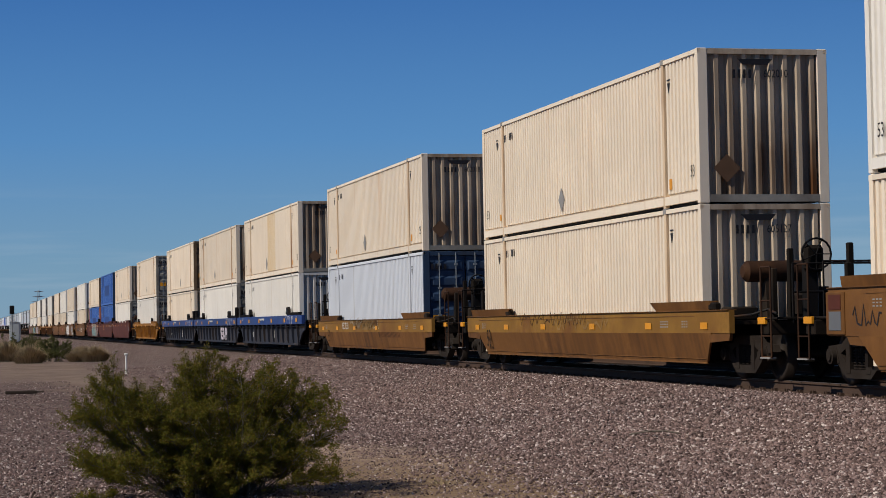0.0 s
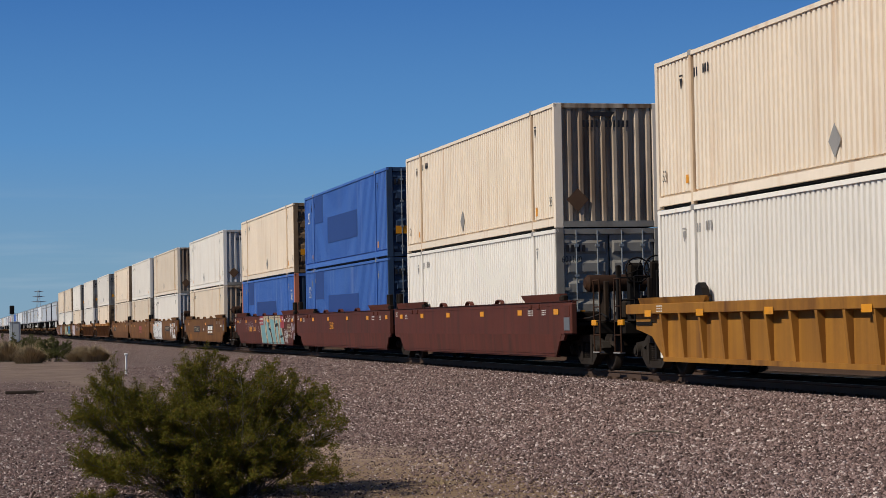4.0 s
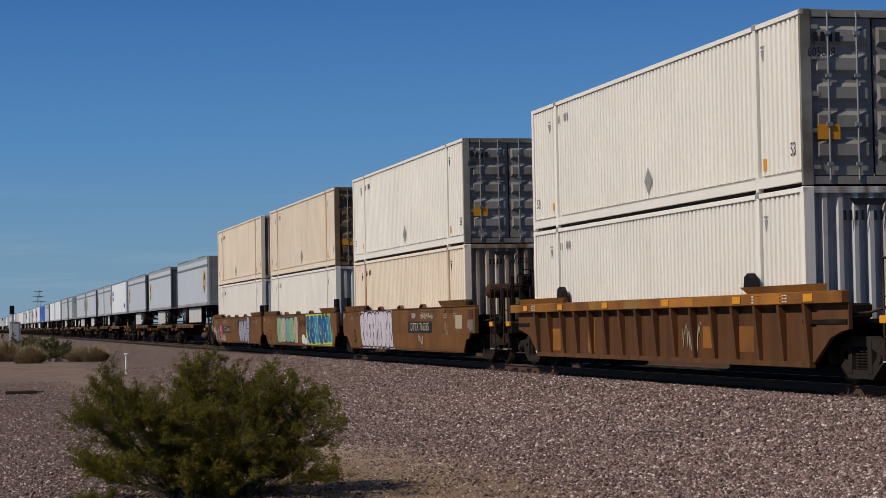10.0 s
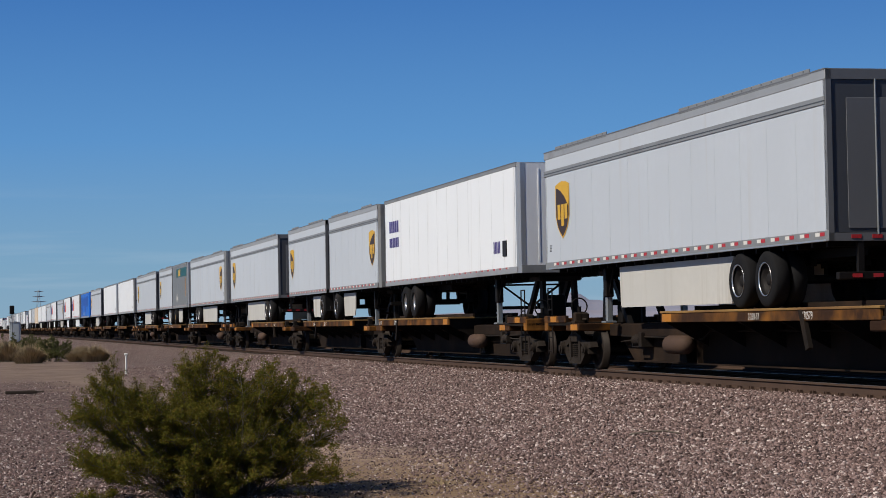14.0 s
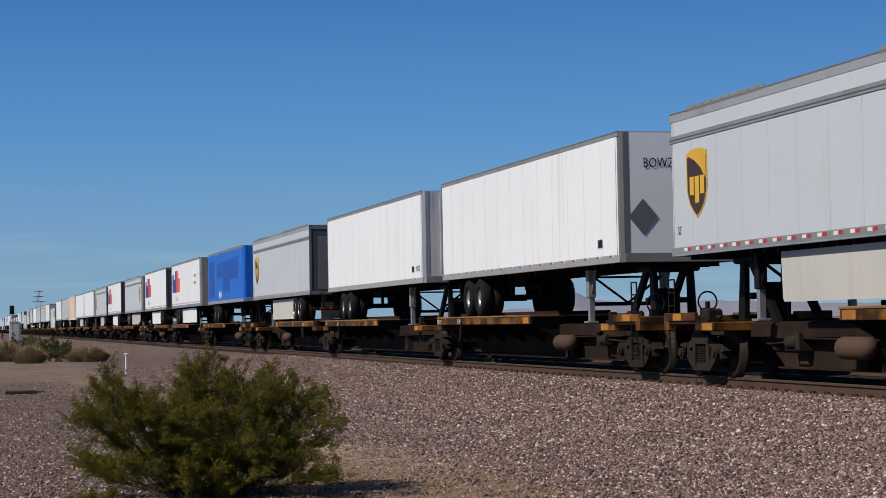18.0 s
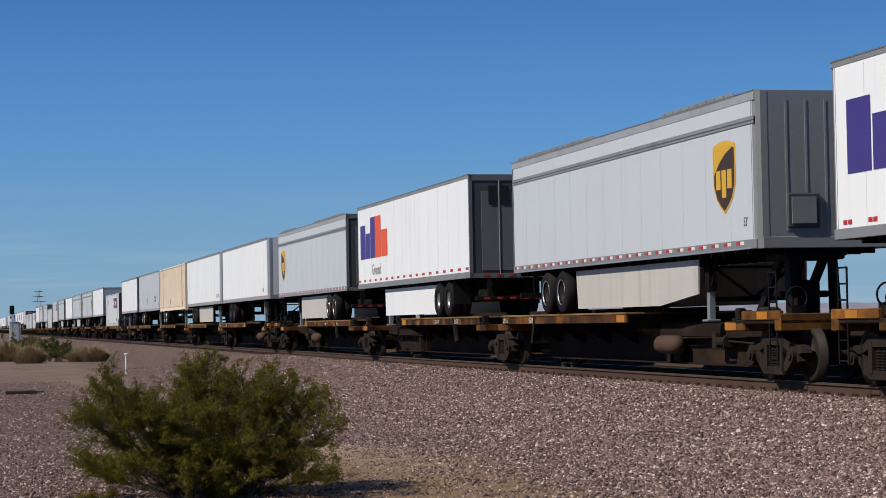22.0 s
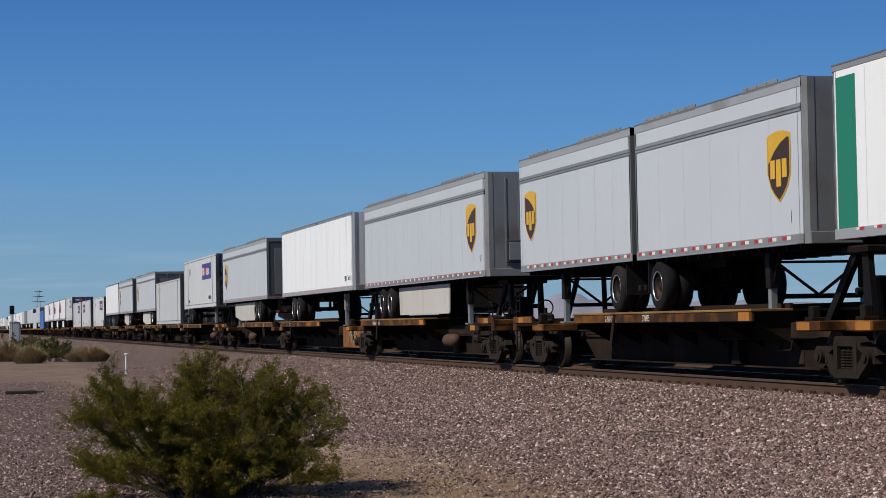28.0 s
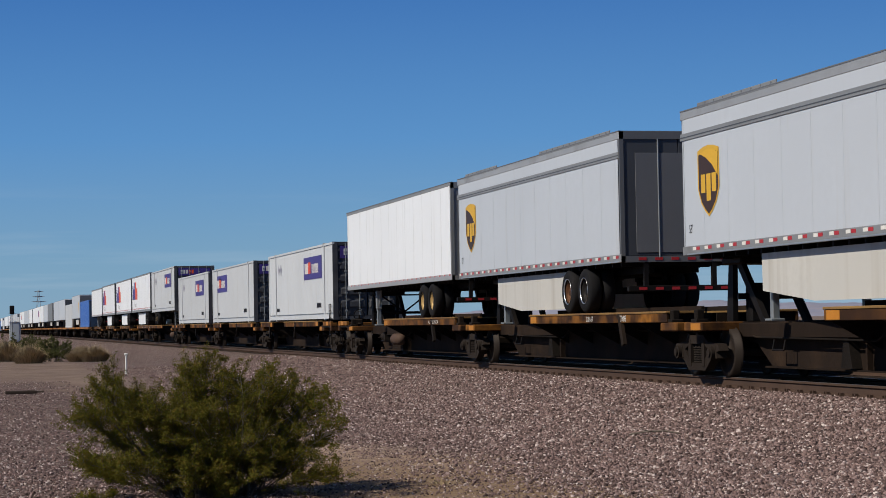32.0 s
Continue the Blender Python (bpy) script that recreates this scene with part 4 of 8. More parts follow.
def container(skin, end, door, tall=CH, length=CL, post=None):
    """A 53-foot container with side ribs, inner posts at the 40-foot stations; end: 'rib' or 'door' towards +x."""
    hx, hy, H = length / 2, CW / 2, tall
    t = thing("shipping_container", "", "container", "containers on the train")
    post = post or skin
    inset = min(1.981, hx - 6.05)
    # cream and white ends: stained, with a base darkened for their weaker sun
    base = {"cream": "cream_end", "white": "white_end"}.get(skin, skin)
    for s in (-1, 1):
        y = s * (hy - 0.026)
        # corrugated side in three bays between the posts
        g = G()
        cuts = [-hx + 0.10, -hx + inset - 0.085, -hx + inset + 0.085, hx - inset - 0.085, hx - inset + 0.085, hx - (0.05 if end == "door" else 0.10)]
        for a, b in ((cuts[0], cuts[1]), (cuts[2], cuts[3]), (cuts[4], cuts[5])):
            line = corrugated(a, b, 0.205, 0.042, y, 0.34, 0.07) if skin not in ("fedex_grey", "dull_grey") else corrugated(a, b, 0.20, 0.014, y, 0.34, 0.10)
            g.prism(line + [(b, s * (hy - 0.08)), (a, s * (hy - 0.08))], "z", 0.275, H - 0.07)
        part("side_panel", g, skin, t)
        g = G().box(-hx, hx, min(s * hy, s * (hy - 0.07)), max(s * hy, s * (hy - 0.07)), H - 0.09, H - 0.012)
        part("top_rail", g, skin, t)
        g = G()
        y0, y1 = sorted((s * (hy - 0.002), s * (hy - 0.09)))
        g.box(-hx + 0.02, hx - 0.02, y0, y1, 0.06, 0.225)
        y0, y1 = sorted((s * (hy - 0.095), s * (hy - 0.13)))
        g.box(-hx + 0.02, hx - 0.02, y0, y1, 0.2, 0.30)
        part("bottom_rail", g, skin, t)
        if s > 0:
            g = G()
            for xx in (-hx + inset, hx - inset):
                g.box(xx - 0.055, xx + 0.055, hy - 0.10, hy + 0.002, 0.0, H + 0.01).box(xx - 0.09, xx + 0.09, hy - 0.14, hy + 0.008, H - 0.1, H + 0.018)
            tagged(part("far_posts", g, skin, t), kind="stuff")
        for xx in (-hx + inset, hx - inset) if s < 0 else ():
            y0, y1 = sorted((s * (hy + 0.002), s * (hy - 0.10)))
            part("lifting_post", G().soft(xx - 0.055, xx + 0.055, y0, y1, 0.0, H + 0.01, 0.012), "post_tan" if skin == "cream" else skin, t)
            y0, y1 = sorted((s * (hy + 0.008), s * (hy - 0.14)))
            part("casting", G().soft(xx - 0.09, xx + 0.09, y0, y1, H - 0.1, H + 0.018, 0.015), "mark_grey", t, "grimy steel casting")
        for xe in (-1, 1):
            dark_end = xe > 0 and end == "door"
            x0, x1 = sorted((xe * hx, xe * (hx - (0.06 if dark_end else 0.13))))
            y0, y1 = sorted((s * (hy + 0.001), s * (hy - 0.20)))
            part("corner_post", G().soft(x0, x1, y0, y1, 0.0, H, 0.012), door if dark_end else post, t)
    part("roof", G().box(-hx + 0.02, hx - 0.02, -hy + 0.03, hy - 0.03, H - 0.06, H - 0.005), skin, t)
    part("floor_frame", G().box(-hx + 0.05, hx - 0.05, -hy + 0.10, hy - 0.10, 0.02, 0.16), "black", t)
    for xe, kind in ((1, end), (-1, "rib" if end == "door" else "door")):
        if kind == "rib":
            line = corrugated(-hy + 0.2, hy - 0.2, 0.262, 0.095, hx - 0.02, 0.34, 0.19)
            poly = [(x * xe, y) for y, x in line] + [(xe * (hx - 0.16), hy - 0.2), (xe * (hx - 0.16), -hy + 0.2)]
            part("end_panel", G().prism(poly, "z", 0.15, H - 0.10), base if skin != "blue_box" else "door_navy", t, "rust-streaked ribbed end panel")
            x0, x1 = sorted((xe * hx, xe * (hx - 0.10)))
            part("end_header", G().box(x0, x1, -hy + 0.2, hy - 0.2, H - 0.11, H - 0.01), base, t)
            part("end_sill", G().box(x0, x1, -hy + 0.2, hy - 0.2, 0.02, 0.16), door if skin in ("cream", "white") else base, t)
        else:
            x0, x1 = sorted((xe * (hx - 0.01), xe * (hx - 0.09)))
            part("door_header", G().box(x0, x1, -hy + 0.2, hy - 0.2, H - 0.13, H - 0.01), door, t)
            part("door_sill", G().box(x0, x1, -hy + 0.2, hy - 0.2, 0.02, 0.15), door, t)
            for s in (-1, 1):
                y0, y1 = sorted((s * 0.015, s * (hy - 0.21)))
                x0, x1 = sorted((xe * (hx - 0.055), xe * (hx - 0.10)))
                ribs = G().soft(x0, x1, y0, y1, 0.16, H - 0.14, 0.01)
                for k in range(5):
                    zc = 0.42 + k * (H - 0.55) / 5
                    xo, xi = xe * (hx - 0.012), xe * (hx - 0.06)
                    for ya, yb in ((y0 + 0.05, y1 - 0.05),):
                        # pressed panels: a ledge with sloping flanks
                        ribs.add([(xi, ya, zc), (xi, yb, zc), (xi, yb, zc + 0.34), (xi, ya, zc + 0.34),
                                  (xo, ya + 0.05, zc + 0.07), (xo, yb - 0.05, zc + 0.07), (xo, yb - 0.05, zc + 0.26), (xo, ya + 0.05, zc + 0.26)],
                                 [(4, 5, 6, 7), (0, 1, 5, 4), (2, 3, 7, 6), (1, 2, 6, 5), (3, 0, 4, 7)])
                for zz in (0.3, 0.9, 1.5, 2.1, 2.6):
                    yh = s * (hy - 0.25)
                    ribs.box(*sorted((xe * (hx - 0.07), xe * (hx - 0.005))), yh - 0.08, yh + 0.08, zz - 0.035, zz + 0.035)
                leaf = part("door", ribs, door, t, "container door with pressed ribs")
                rods = G()
                for yy in (y0 + 0.28, y1 - 0.28):
                    rods.cyl((xe * (hx + 0.005), yy, 0.08), (xe * (hx + 0.005), yy, H - 0.05), 0.019, 6)
                    for zz in (0.35, 1.0, 1.8, 2.5):
                        rods.box(*sorted((xe * (hx - 0.02), xe * (hx + 0.03))), yy - 0.05, yy + 0.05, zz - 0.03, zz + 0.03)
                if xe > 0:
                    part("lock_rod", rods, "galv", leaf, "steel locking rods")
    return t


def container_marks(t, rng, end, skin, number="", upper=True):
    """Small painted marks on the side and end of a container."""
    hx = CL / 2
    yf = lambda z: -CW / 2 + 0.024
    g = G()
    bars(g, -hx + 2.15, CH - 0.52, 2, 0.07, 0.17, 0.06, yf)
    bars(g, -hx + 2.62, CH - 0.50, 3, 0.07, 0.17, 0.05, yf)
    for x in (-hx + 1.35, hx - 1.75):
        g.plate([(x, CH - 0.40), (x + 0.2, CH - 0.40), (x + 0.2, CH - 0.43), (x, CH - 0.43)], yf)
        g.plate([(x + 0.02, CH - 0.47), (x + 0.18, CH - 0.47), (x + 0.12, CH - 0.66), (x + 0.08, CH - 0.66)], yf)
    part("markings", g, "mark_grey" if rng.random() < 0.4 else "mark_dark", t, "worn stencilled marks")
    part("yellow_sticker", G().plate([(hx - 1.72, 0.36), (hx - 1.56, 0.36), (hx - 1.56, 0.56), (hx - 1.72, 0.56)], yf), "mark_yellow", t)
    part("yellow_sticker", G().plate([(-hx + 1.62, 0.42), (-hx + 1.76, 0.42), (-hx + 1.76, 0.58), (-hx + 1.62, 0.58)], yf), "mark_yellow", t)
    if skin in ("cream", "white") and upper:
        x = -0.95 if end == "rib" else 0.35
        part("placard_holder", G().plate([(x, 0.34), (x + 0.24, 0.62), (x, 0.90), (x - 0.24, 0.62)], yf, 0.012), "mark_grey", t, "grey diamond placard plate")
        lettering("53", t, -hx + 0.42, -CW / 2 + 0.020, 0.62, 0.32, "mark_dark")
        lettering("53", t, hx - 0.42, -CW / 2 + 0.020, 0.62, 0.32, "mark_dark")
    xf = hx + 0.03
    if end == "rib":
        if number:
            lettering(number, t, hx + 0.002, 0.26, CH - 0.48, 0.22, "mark_dark", "end")
        g = G()
        n = 4 if number else 10
        for k in range(n):
            y = -0.60 + k * 0.105 + (0.12 if k > 3 else 0)
            g.add([(xf - 0.026, y, CH - 0.56), (xf - 0.026, y + 0.052, CH - 0.56), (xf - 0.026, y + 0.052, CH - 0.40), (xf - 0.026, y, CH - 0.40)], [(0, 1, 2, 3)])
        g.add([(xf - 0.025, -0.5, CH - 0.20), (xf - 0.025, 0.2, CH - 0.20), (xf - 0.025, 0.1, CH - 0.31), (xf - 0.025, -0.4, CH - 0.31)], [(0, 1, 2, 3)])
        part("end_markings", g, "mark_dark", t)
        if upper:
            yc = rng.choice((-0.75, -0.62))
            part("placard", G().add([(xf - 0.024, yc, 0.38), (xf - 0.024, yc + 0.27, 0.65), (xf - 0.024, yc, 0.92), (xf - 0.024, yc - 0.27, 0.65)], [(0, 1, 2, 3)]), "end_plate", t, "rust-brown diamond placard plate")
    else:
        if number:
            lettering(number, t, hx + 0.005, -0.92, CH - 0.72, 0.22, "mark_dark", "end")
        g = G()
        for k in range(4):
            y = -1.06 + k * 0.13
            g.add([(hx + 0.005, y, CH - 0.54), (hx + 0.005, y + 0.08, CH - 0.54), (hx + 0.005, y + 0.08, CH - 0.38), (hx + 0.005, y, CH - 0.38)], [(0, 1, 2, 3)])
        part("end_markings", g, "mark_dark", t)
        part("warning_label", G().add([(hx + 0.006, -1.02, 0.75), (hx + 0.006, -0.62, 0.75), (hx + 0.006, -0.62, 1.0), (hx + 0.006, -1.02, 1.0)], [(0, 1, 2, 3)]), "mark_yellow", t)


# ---- railway trucks, shared by all cars ----
def truck_meshes():
    # one cast side frame: arched top chord, sloping lower chord, two columns round the springs
    top = [(-1.22, 0.50), (-1.12, 0.62), (-0.60, 0.66), (-0.38, 0.78), (0.38, 0.78), (0.60, 0.66), (1.12, 0.62), (1.22, 0.50), (0.98, 0.46), (0.62, 0.52), (0.36, 0.62), (-0.36, 0.62), (-0.62, 0.52), (-0.98, 0.46)]
    low = [(-0.98, 0.48), (-0.66, 0.52), (-0.34, 0.26), (0.34, 0.26), (0.66, 0.52), (0.98, 0.48), (0.44, 0.12), (-0.44, 0.12)]
    g = G().prism(top, "y", -0.09, 0.09).prism(low, "y", -0.09, 0.09)
    for s in (-1, 1):
        g.box(s * 0.36 - 0.07, s * 0.36 + 0.07, -0.10, 0.10, 0.2, 0.70)
        g.cyl((s * 0.89, -0.17, 0.457), (s * 0.89, 0.0, 0.457), 0.125, 12)
        g.cyl((s * 0.89, -0.20, 0.457), (s * 0.89, -0.16, 0.457), 0.075, 10)
        g.prism([(s * 0.89 - 0.2, 0.36), (s * 0.89 - 0.1, 0.60), (s * 0.89 + 0.1, 0.60), (s * 0.89 + 0.2, 0.36), (s * 0.89 + 0.15, 0.34), (s * 0.89, 0.53), (s * 0.89 - 0.15, 0.34)], "y", -0.1, 0.1)
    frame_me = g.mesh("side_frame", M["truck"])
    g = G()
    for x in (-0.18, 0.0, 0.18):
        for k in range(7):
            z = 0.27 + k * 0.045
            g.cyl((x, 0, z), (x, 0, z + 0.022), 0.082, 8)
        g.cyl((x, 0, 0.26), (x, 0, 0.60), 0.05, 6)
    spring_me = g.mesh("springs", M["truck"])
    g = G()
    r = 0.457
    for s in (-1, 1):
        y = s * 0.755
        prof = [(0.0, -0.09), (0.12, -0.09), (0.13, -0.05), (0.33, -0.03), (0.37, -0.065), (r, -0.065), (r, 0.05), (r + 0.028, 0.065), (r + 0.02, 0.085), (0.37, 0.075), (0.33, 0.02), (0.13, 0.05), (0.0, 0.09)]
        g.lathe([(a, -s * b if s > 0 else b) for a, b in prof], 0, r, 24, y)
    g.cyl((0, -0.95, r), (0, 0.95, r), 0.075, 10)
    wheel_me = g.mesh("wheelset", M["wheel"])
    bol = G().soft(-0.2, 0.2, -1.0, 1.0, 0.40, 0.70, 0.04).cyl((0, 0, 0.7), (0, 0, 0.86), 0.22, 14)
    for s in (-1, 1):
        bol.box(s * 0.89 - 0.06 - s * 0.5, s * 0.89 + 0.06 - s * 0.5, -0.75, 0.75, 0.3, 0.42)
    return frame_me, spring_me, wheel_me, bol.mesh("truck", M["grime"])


TRUCK = None


def add_truck(parent, x):
    global TRUCK
    if TRUCK is None:
        TRUCK = truck_meshes()
    fr, sp, wh, bo = TRUCK
    t = part("truck", bo, None, parent, "dusty cast-steel railway truck", (x, 0, 0))
    for s in (-1, 1):
        f = part("side_frame", fr, None, t, "", (0, s * 1.0, 0))
        p = part("springs", sp, None, t, "", (0, s * 1.0, 0))
        if s > 0:
            f.rotation_euler = p.rotation_euler = (0, 0, math.pi)
        part("wheelset", wh, None, t, "", (s * 0.89, 0, 0))
    return t


def end_gear(parent, sx, x, brake, drum):
    """Ladders, grab rails, crossover platform, brake gear and air tank between two cars; sx: which end, x: the end sill."""
    X = lambda a: sx * a
    for s in (-1, 1):
        g = G()
        a, b = X(x - 0.08), X(x + 0.34)
        y = s * 1.38
        g.pipe([(a, y, 0.42), (a, y, 1.95), (b, y, 1.95), (b, y, 0.42), (a, y, 0.42)], 0.019, 6)
        for k in range(3):
            g.cyl((a, y, 0.78 + k * 0.30), (b, y, 0.78 + k * 0.30), 0.014, 6)
        part("ladder", g, "dark_rust", parent, "bent steel ladder with grab rail")
        part("step_plate", G().box(*sorted((a, b)), *sorted((s * 1.42, s * 1.30)), 0.40, 0.425), "mark_grey", parent, "worn pale step")
    g = G()
    for y in (-0.95, 0.95):
        g.cyl((X(x + 0.28), y, 1.0), (X(x + 0.28), y, 2.0), 0.018, 6)
    g.cyl((X(x + 0.28), -0.95, 2.0), (X(x + 0.28), 0.95, 2.0), 0.018, 6).cyl((X(x + 0.28), -0.95, 1.52), (X(x + 0.28), 0.95, 1.52), 0.018, 6)
    part("handrail", g, "black", parent)
    part("crossover_step", G().soft(*sorted((X(x - 0.55), X(x + 0.30))), -1.25, 1.25, 1.06, 1.10, 0.01), "grime", parent)
    part("safety_block", G().soft(*sorted((X(x - 0.22), X(x + 0.10))), -1.40, -1.34, 0.98, 1.10, 0.01), "mark_yellow", parent, "yellow painted step end")
    for xx, yy, h in ((x - 0.62, -0.92, 1.95), (x - 0.62, -0.62, 1.72), (x - 0.30, -0.74, 2.28)):
        part("gear_post", G().soft(*sorted((X(xx) - 0.05, X(xx) + 0.05)), yy - 0.05, yy + 0.05, 1.02, h, 0.015), "grime", parent, "upright steel post of the brake gear")
    part("control_valve", G().soft(*sorted((X(x - 0.75), X(x - 0.42))), -0.60, -0.22, 1.10, 1.52, 0.05), "truck", parent)
    part("relay_valve", G().cyl((X(x - 0.58), -0.05, 1.10), (X(x - 0.58), -0.05, 1.62), 0.13, 10), "truck", parent)
    if brake:
        part("brake_stand", G().soft(*sorted((X(x - 0.12), X(x + 0.04))), -0.62, -0.36, 1.0, 2.12, 0.03), "black", parent)
        part("gear_box", G().soft(*sorted((X(x + 0.02), X(x + 0.16))), -0.66, -0.30, 1.86, 2.32, 0.06), "grime", parent)
        g = G()
        c = (X(x + 0.22), -0.48, 2.16)
        pts = [(c[0], c[1] + 0.27 * math.cos(a * math.pi / 8), c[2] + 0.27 * math.sin(a * math.pi / 8)) for a in range(17)]
        g.pipe(pts, 0.019, 5)
        for a in range(5):
            g.cyl(c, pts[a * 3], 0.013, 4)
        part("brake_wheel", g, "black", parent)
        part("brake_chain", G().pipe([(X(x), -0.5, 1.9), (X(x - 0.1), -0.5, 1.1), (X(x - 0.5), -0.4, 0.9)], 0.02, 5), "grime", parent)
    if drum:
        d = X(x - 1.62)
        g = G().cyl((d, -1.02, 1.92), (d, 0.30, 1.92), 0.19, 16).cyl((d, -1.10, 1.92), (d, -1.02, 1.92), 0.11, 16, 0.19)
        part("air_reservoir", g, "dark_rust", parent, "rusty drum-shaped air reservoir")
        part("reservoir_bracket", G().prism([(d - 0.20, 1.04), (d + 0.20, 1.04), (d + 0.14, 1.84), (d - 0.14, 1.84)], "y", -0.72, -0.64), "grime", parent)
        part("reservoir_bracket", G().prism([(d - 0.20, 1.04), (d + 0.20, 1.04), (d + 0.14, 1.84), (d - 0.14, 1.84)], "y", 0.0, 0.08), "grime", parent)
    part("air_hose", G().pipe([(X(x - 0.1), 0.35, 0.95), (X(x + 0.2), 0.4, 0.6), (X(x + 0.5), 0.3, 0.45), (X(x + 0.8), 0.2, 0.6)], 0.025, 6), "black", parent)
    part("angle_cock_pipe", G().pipe([(X(x - 1.9), -1.2, 1.12), (X(x - 0.9), -1.22, 1.15), (X(x - 0.7), -1.0, 1.24), (X(x - 0.2), -1.05, 1.16)], 0.022, 6), "rim_old", parent, "bent brake pipe")


# ---- well cars ----
FOLD = 0.79


def well_side_y(z):
    """Outer face of the well car's side: upright above, leaning in below the fold."""
    return -1.50 if z > FOLD else -1.50 + (FOLD - z) * 0.07


def well_car(kind, front_end, rear_end):
    """One well unit; front_end / rear_end: 'coupler' or 'joint'. Local x = 0 at the middle of the boxes, which stand a little behind the well's middle."""
    body, chord = {"brown": ("brown_car", "brown_car"), "ochre": ("brown_car", "brown_car"), "maroon": ("maroon_car", "maroon_car"), "yellow": ("yellow_car", "yellow_car"),
                   "blue": ("slate_car", "blue_car"), "rust": ("rust_car", "rust_chord")}[kind]
    names = {"brown": "faded brown steel double-stack well car", "ochre": "brown steel well car with a rubbed ochre upper side", "maroon": "maroon steel double-stack well car", "yellow": "dull yellow ribbed double-stack well car",
             "blue": "dark slate well car with a blue top chord", "rust": "rusty brown ribbed well car with a worn yellow chord"}
    t = thing("well_car", names[kind], "railcar", "well cars of the train")
    smooth = kind in ("brown", "maroon", "ochre")
    lean = 0.22 if kind == "ochre" else 0.07
    ex = {1: 9.95 if front_end == "coupler" else 9.25, -1: 9.20 if rear_end == "coupler" else 9.15}
    lo_ = {1: 8.50, -1: 7.50 if rear_end == "coupler" else 7.95}      # lower corners of the side plate
    top = {"blue": 1.50, "rust": 1.50, "yellow": 1.40, "ochre": 1.235}.get(kind, 1.53)
    fold = 0.83 if kind == "ochre" else FOLD
    for s in (-1, 1):
        Y = lambda a: s * a
        if smooth:
            prof_u = [(Y(1.50), fold), (Y(1.50), top), (Y(1.40), top), (Y(1.40), fold)]
            part("side_sill", G().prism(prof_u, "x", -ex[-1], ex[1]), {"brown": "brown_sill", "ochre": "ochre_sill"}.get(kind, body), t)
            lo = [(-lo_[-1] - 0.62, fold), (lo_[1] + 0.55, fold), (lo_[1], 0.30), (-lo_[-1], 0.30)]
            vs = [(x, Y(1.50 - (fold - z) * lean), z) for x, z in lo] + [(x, Y(1.46 - (fold - z) * lean), z) for x, z in lo]
            part("side_plate", G().add(vs, [(0, 1, 2, 3), (7, 6, 5, 4), (0, 4, 5, 1), (1, 5, 6, 2), (2, 6, 7, 3), (3, 7, 4, 0)]), body, t)
            part("flange", G().box(-ex[-1], ex[1], *sorted((Y(1.53), Y(1.36))), top, top + 0.014), body, t)
            part("bottom_flange", G().box(-lo_[-1], lo_[1], *sorted((Y(1.475 - fold * 0.5 * lean), Y(1.36))), 0.27, 0.312), body, t)
            part("weld_bead", G().box(-lo_[-1], lo_[1], *sorted((Y(1.512 - (fold - 0.36) * lean), Y(1.49 - (fold - 0.36) * lean))), 0.355, 0.366), body, t)
            part("weld_bead", G().box(-7.9, 8.2, *sorted((Y(1.507), Y(1.49))), top - 0.10, top - 0.088), body, t)
            for sx in (-1, 1):
                e = ex[sx]
                if (front_end if sx > 0 else rear_end) == "coupler" and kind != "ochre":
                    # a hanging equipment box closes the sill's end
                    g = G().soft(*sorted((sx * (e - 0.62), sx * (e + 0.03))), *sorted((Y(1.535), Y(1.40))), 0.80, top - 0.05, 0.02)
                    b = part("end_box", g, body, t, "equipment box at the end of the sill")
                    part("box_panel", G().box(*sorted((sx * (e - 0.54), sx * (e - 0.10))), *sorted((Y(1.545), Y(1.53))), 1.20, top - 0.10), "maroon_car", b, "dull red panel")
                    part("box_panel", G().box(*sorted((sx * (e - 0.54), sx * (e - 0.10))), *sorted((Y(1.543), Y(1.53))), 0.88, 1.17), "dark_nose", b, "dark grey panel")
                    part("wing_plate", G().prism([(sx * (lo_[sx] + 0.3), fold + 0.01), (sx * (e - 0.62), fold + 0.01), (sx * (e - 0.75), 0.66), (sx * (lo_[sx] + 0.38), 0.64)], "y", *sorted((Y(1.49), Y(1.43)))), body, t)
                else:
                    part("wing_plate", G().prism([(sx * (lo_[sx] + 0.4), fold + 0.01), (sx * e, fold + 0.01), (sx * (e - 0.05), 0.70), (sx * (lo_[sx] + 0.45), 0.66)], "y", *sorted((Y(1.49), Y(1.43)))), body, t)
            if s < 0 and kind != "ochre":
                for x in (-2.85, 0.2, 3.35):
                    # a bent strap over the sill
                    pts = [(x + 0.30 * math.cos(a), top + 0.125 * math.sin(a)) for a in [math.pi * k / 8 for k in range(9)]]
                    inn = [(x + 0.27 * math.cos(a), top + 0.10 * math.sin(a)) for a in [math.pi * k / 8 for k in range(8, -1, -1)]]
                    part("strap", G().prism(pts + inn, "y", -1.47, -1.36), body, t, "bent steel strap over the sill")
                g = G()
                for x in (-6.6, -5.9, 6.5, 7.2):
                    g.soft(x - 0.13, x + 0.13, -1.53, -1.49, top - 0.15, top - 0.04, 0.01)
                tagged(part("hinge_lugs", g, body, t), kind="stuff")
        else:
            y0, y1 = sorted((Y(1.52), Y(1.38)))
            part("top_chord", G().soft(-ex[-1] - 0.3, ex[1], y0, y1, {"blue": 1.13, "rust": 1.30}.get(kind, 1.20), top, 0.012), chord, t)
            y0, y1 = sorted((Y(1.37), Y(1.33)))
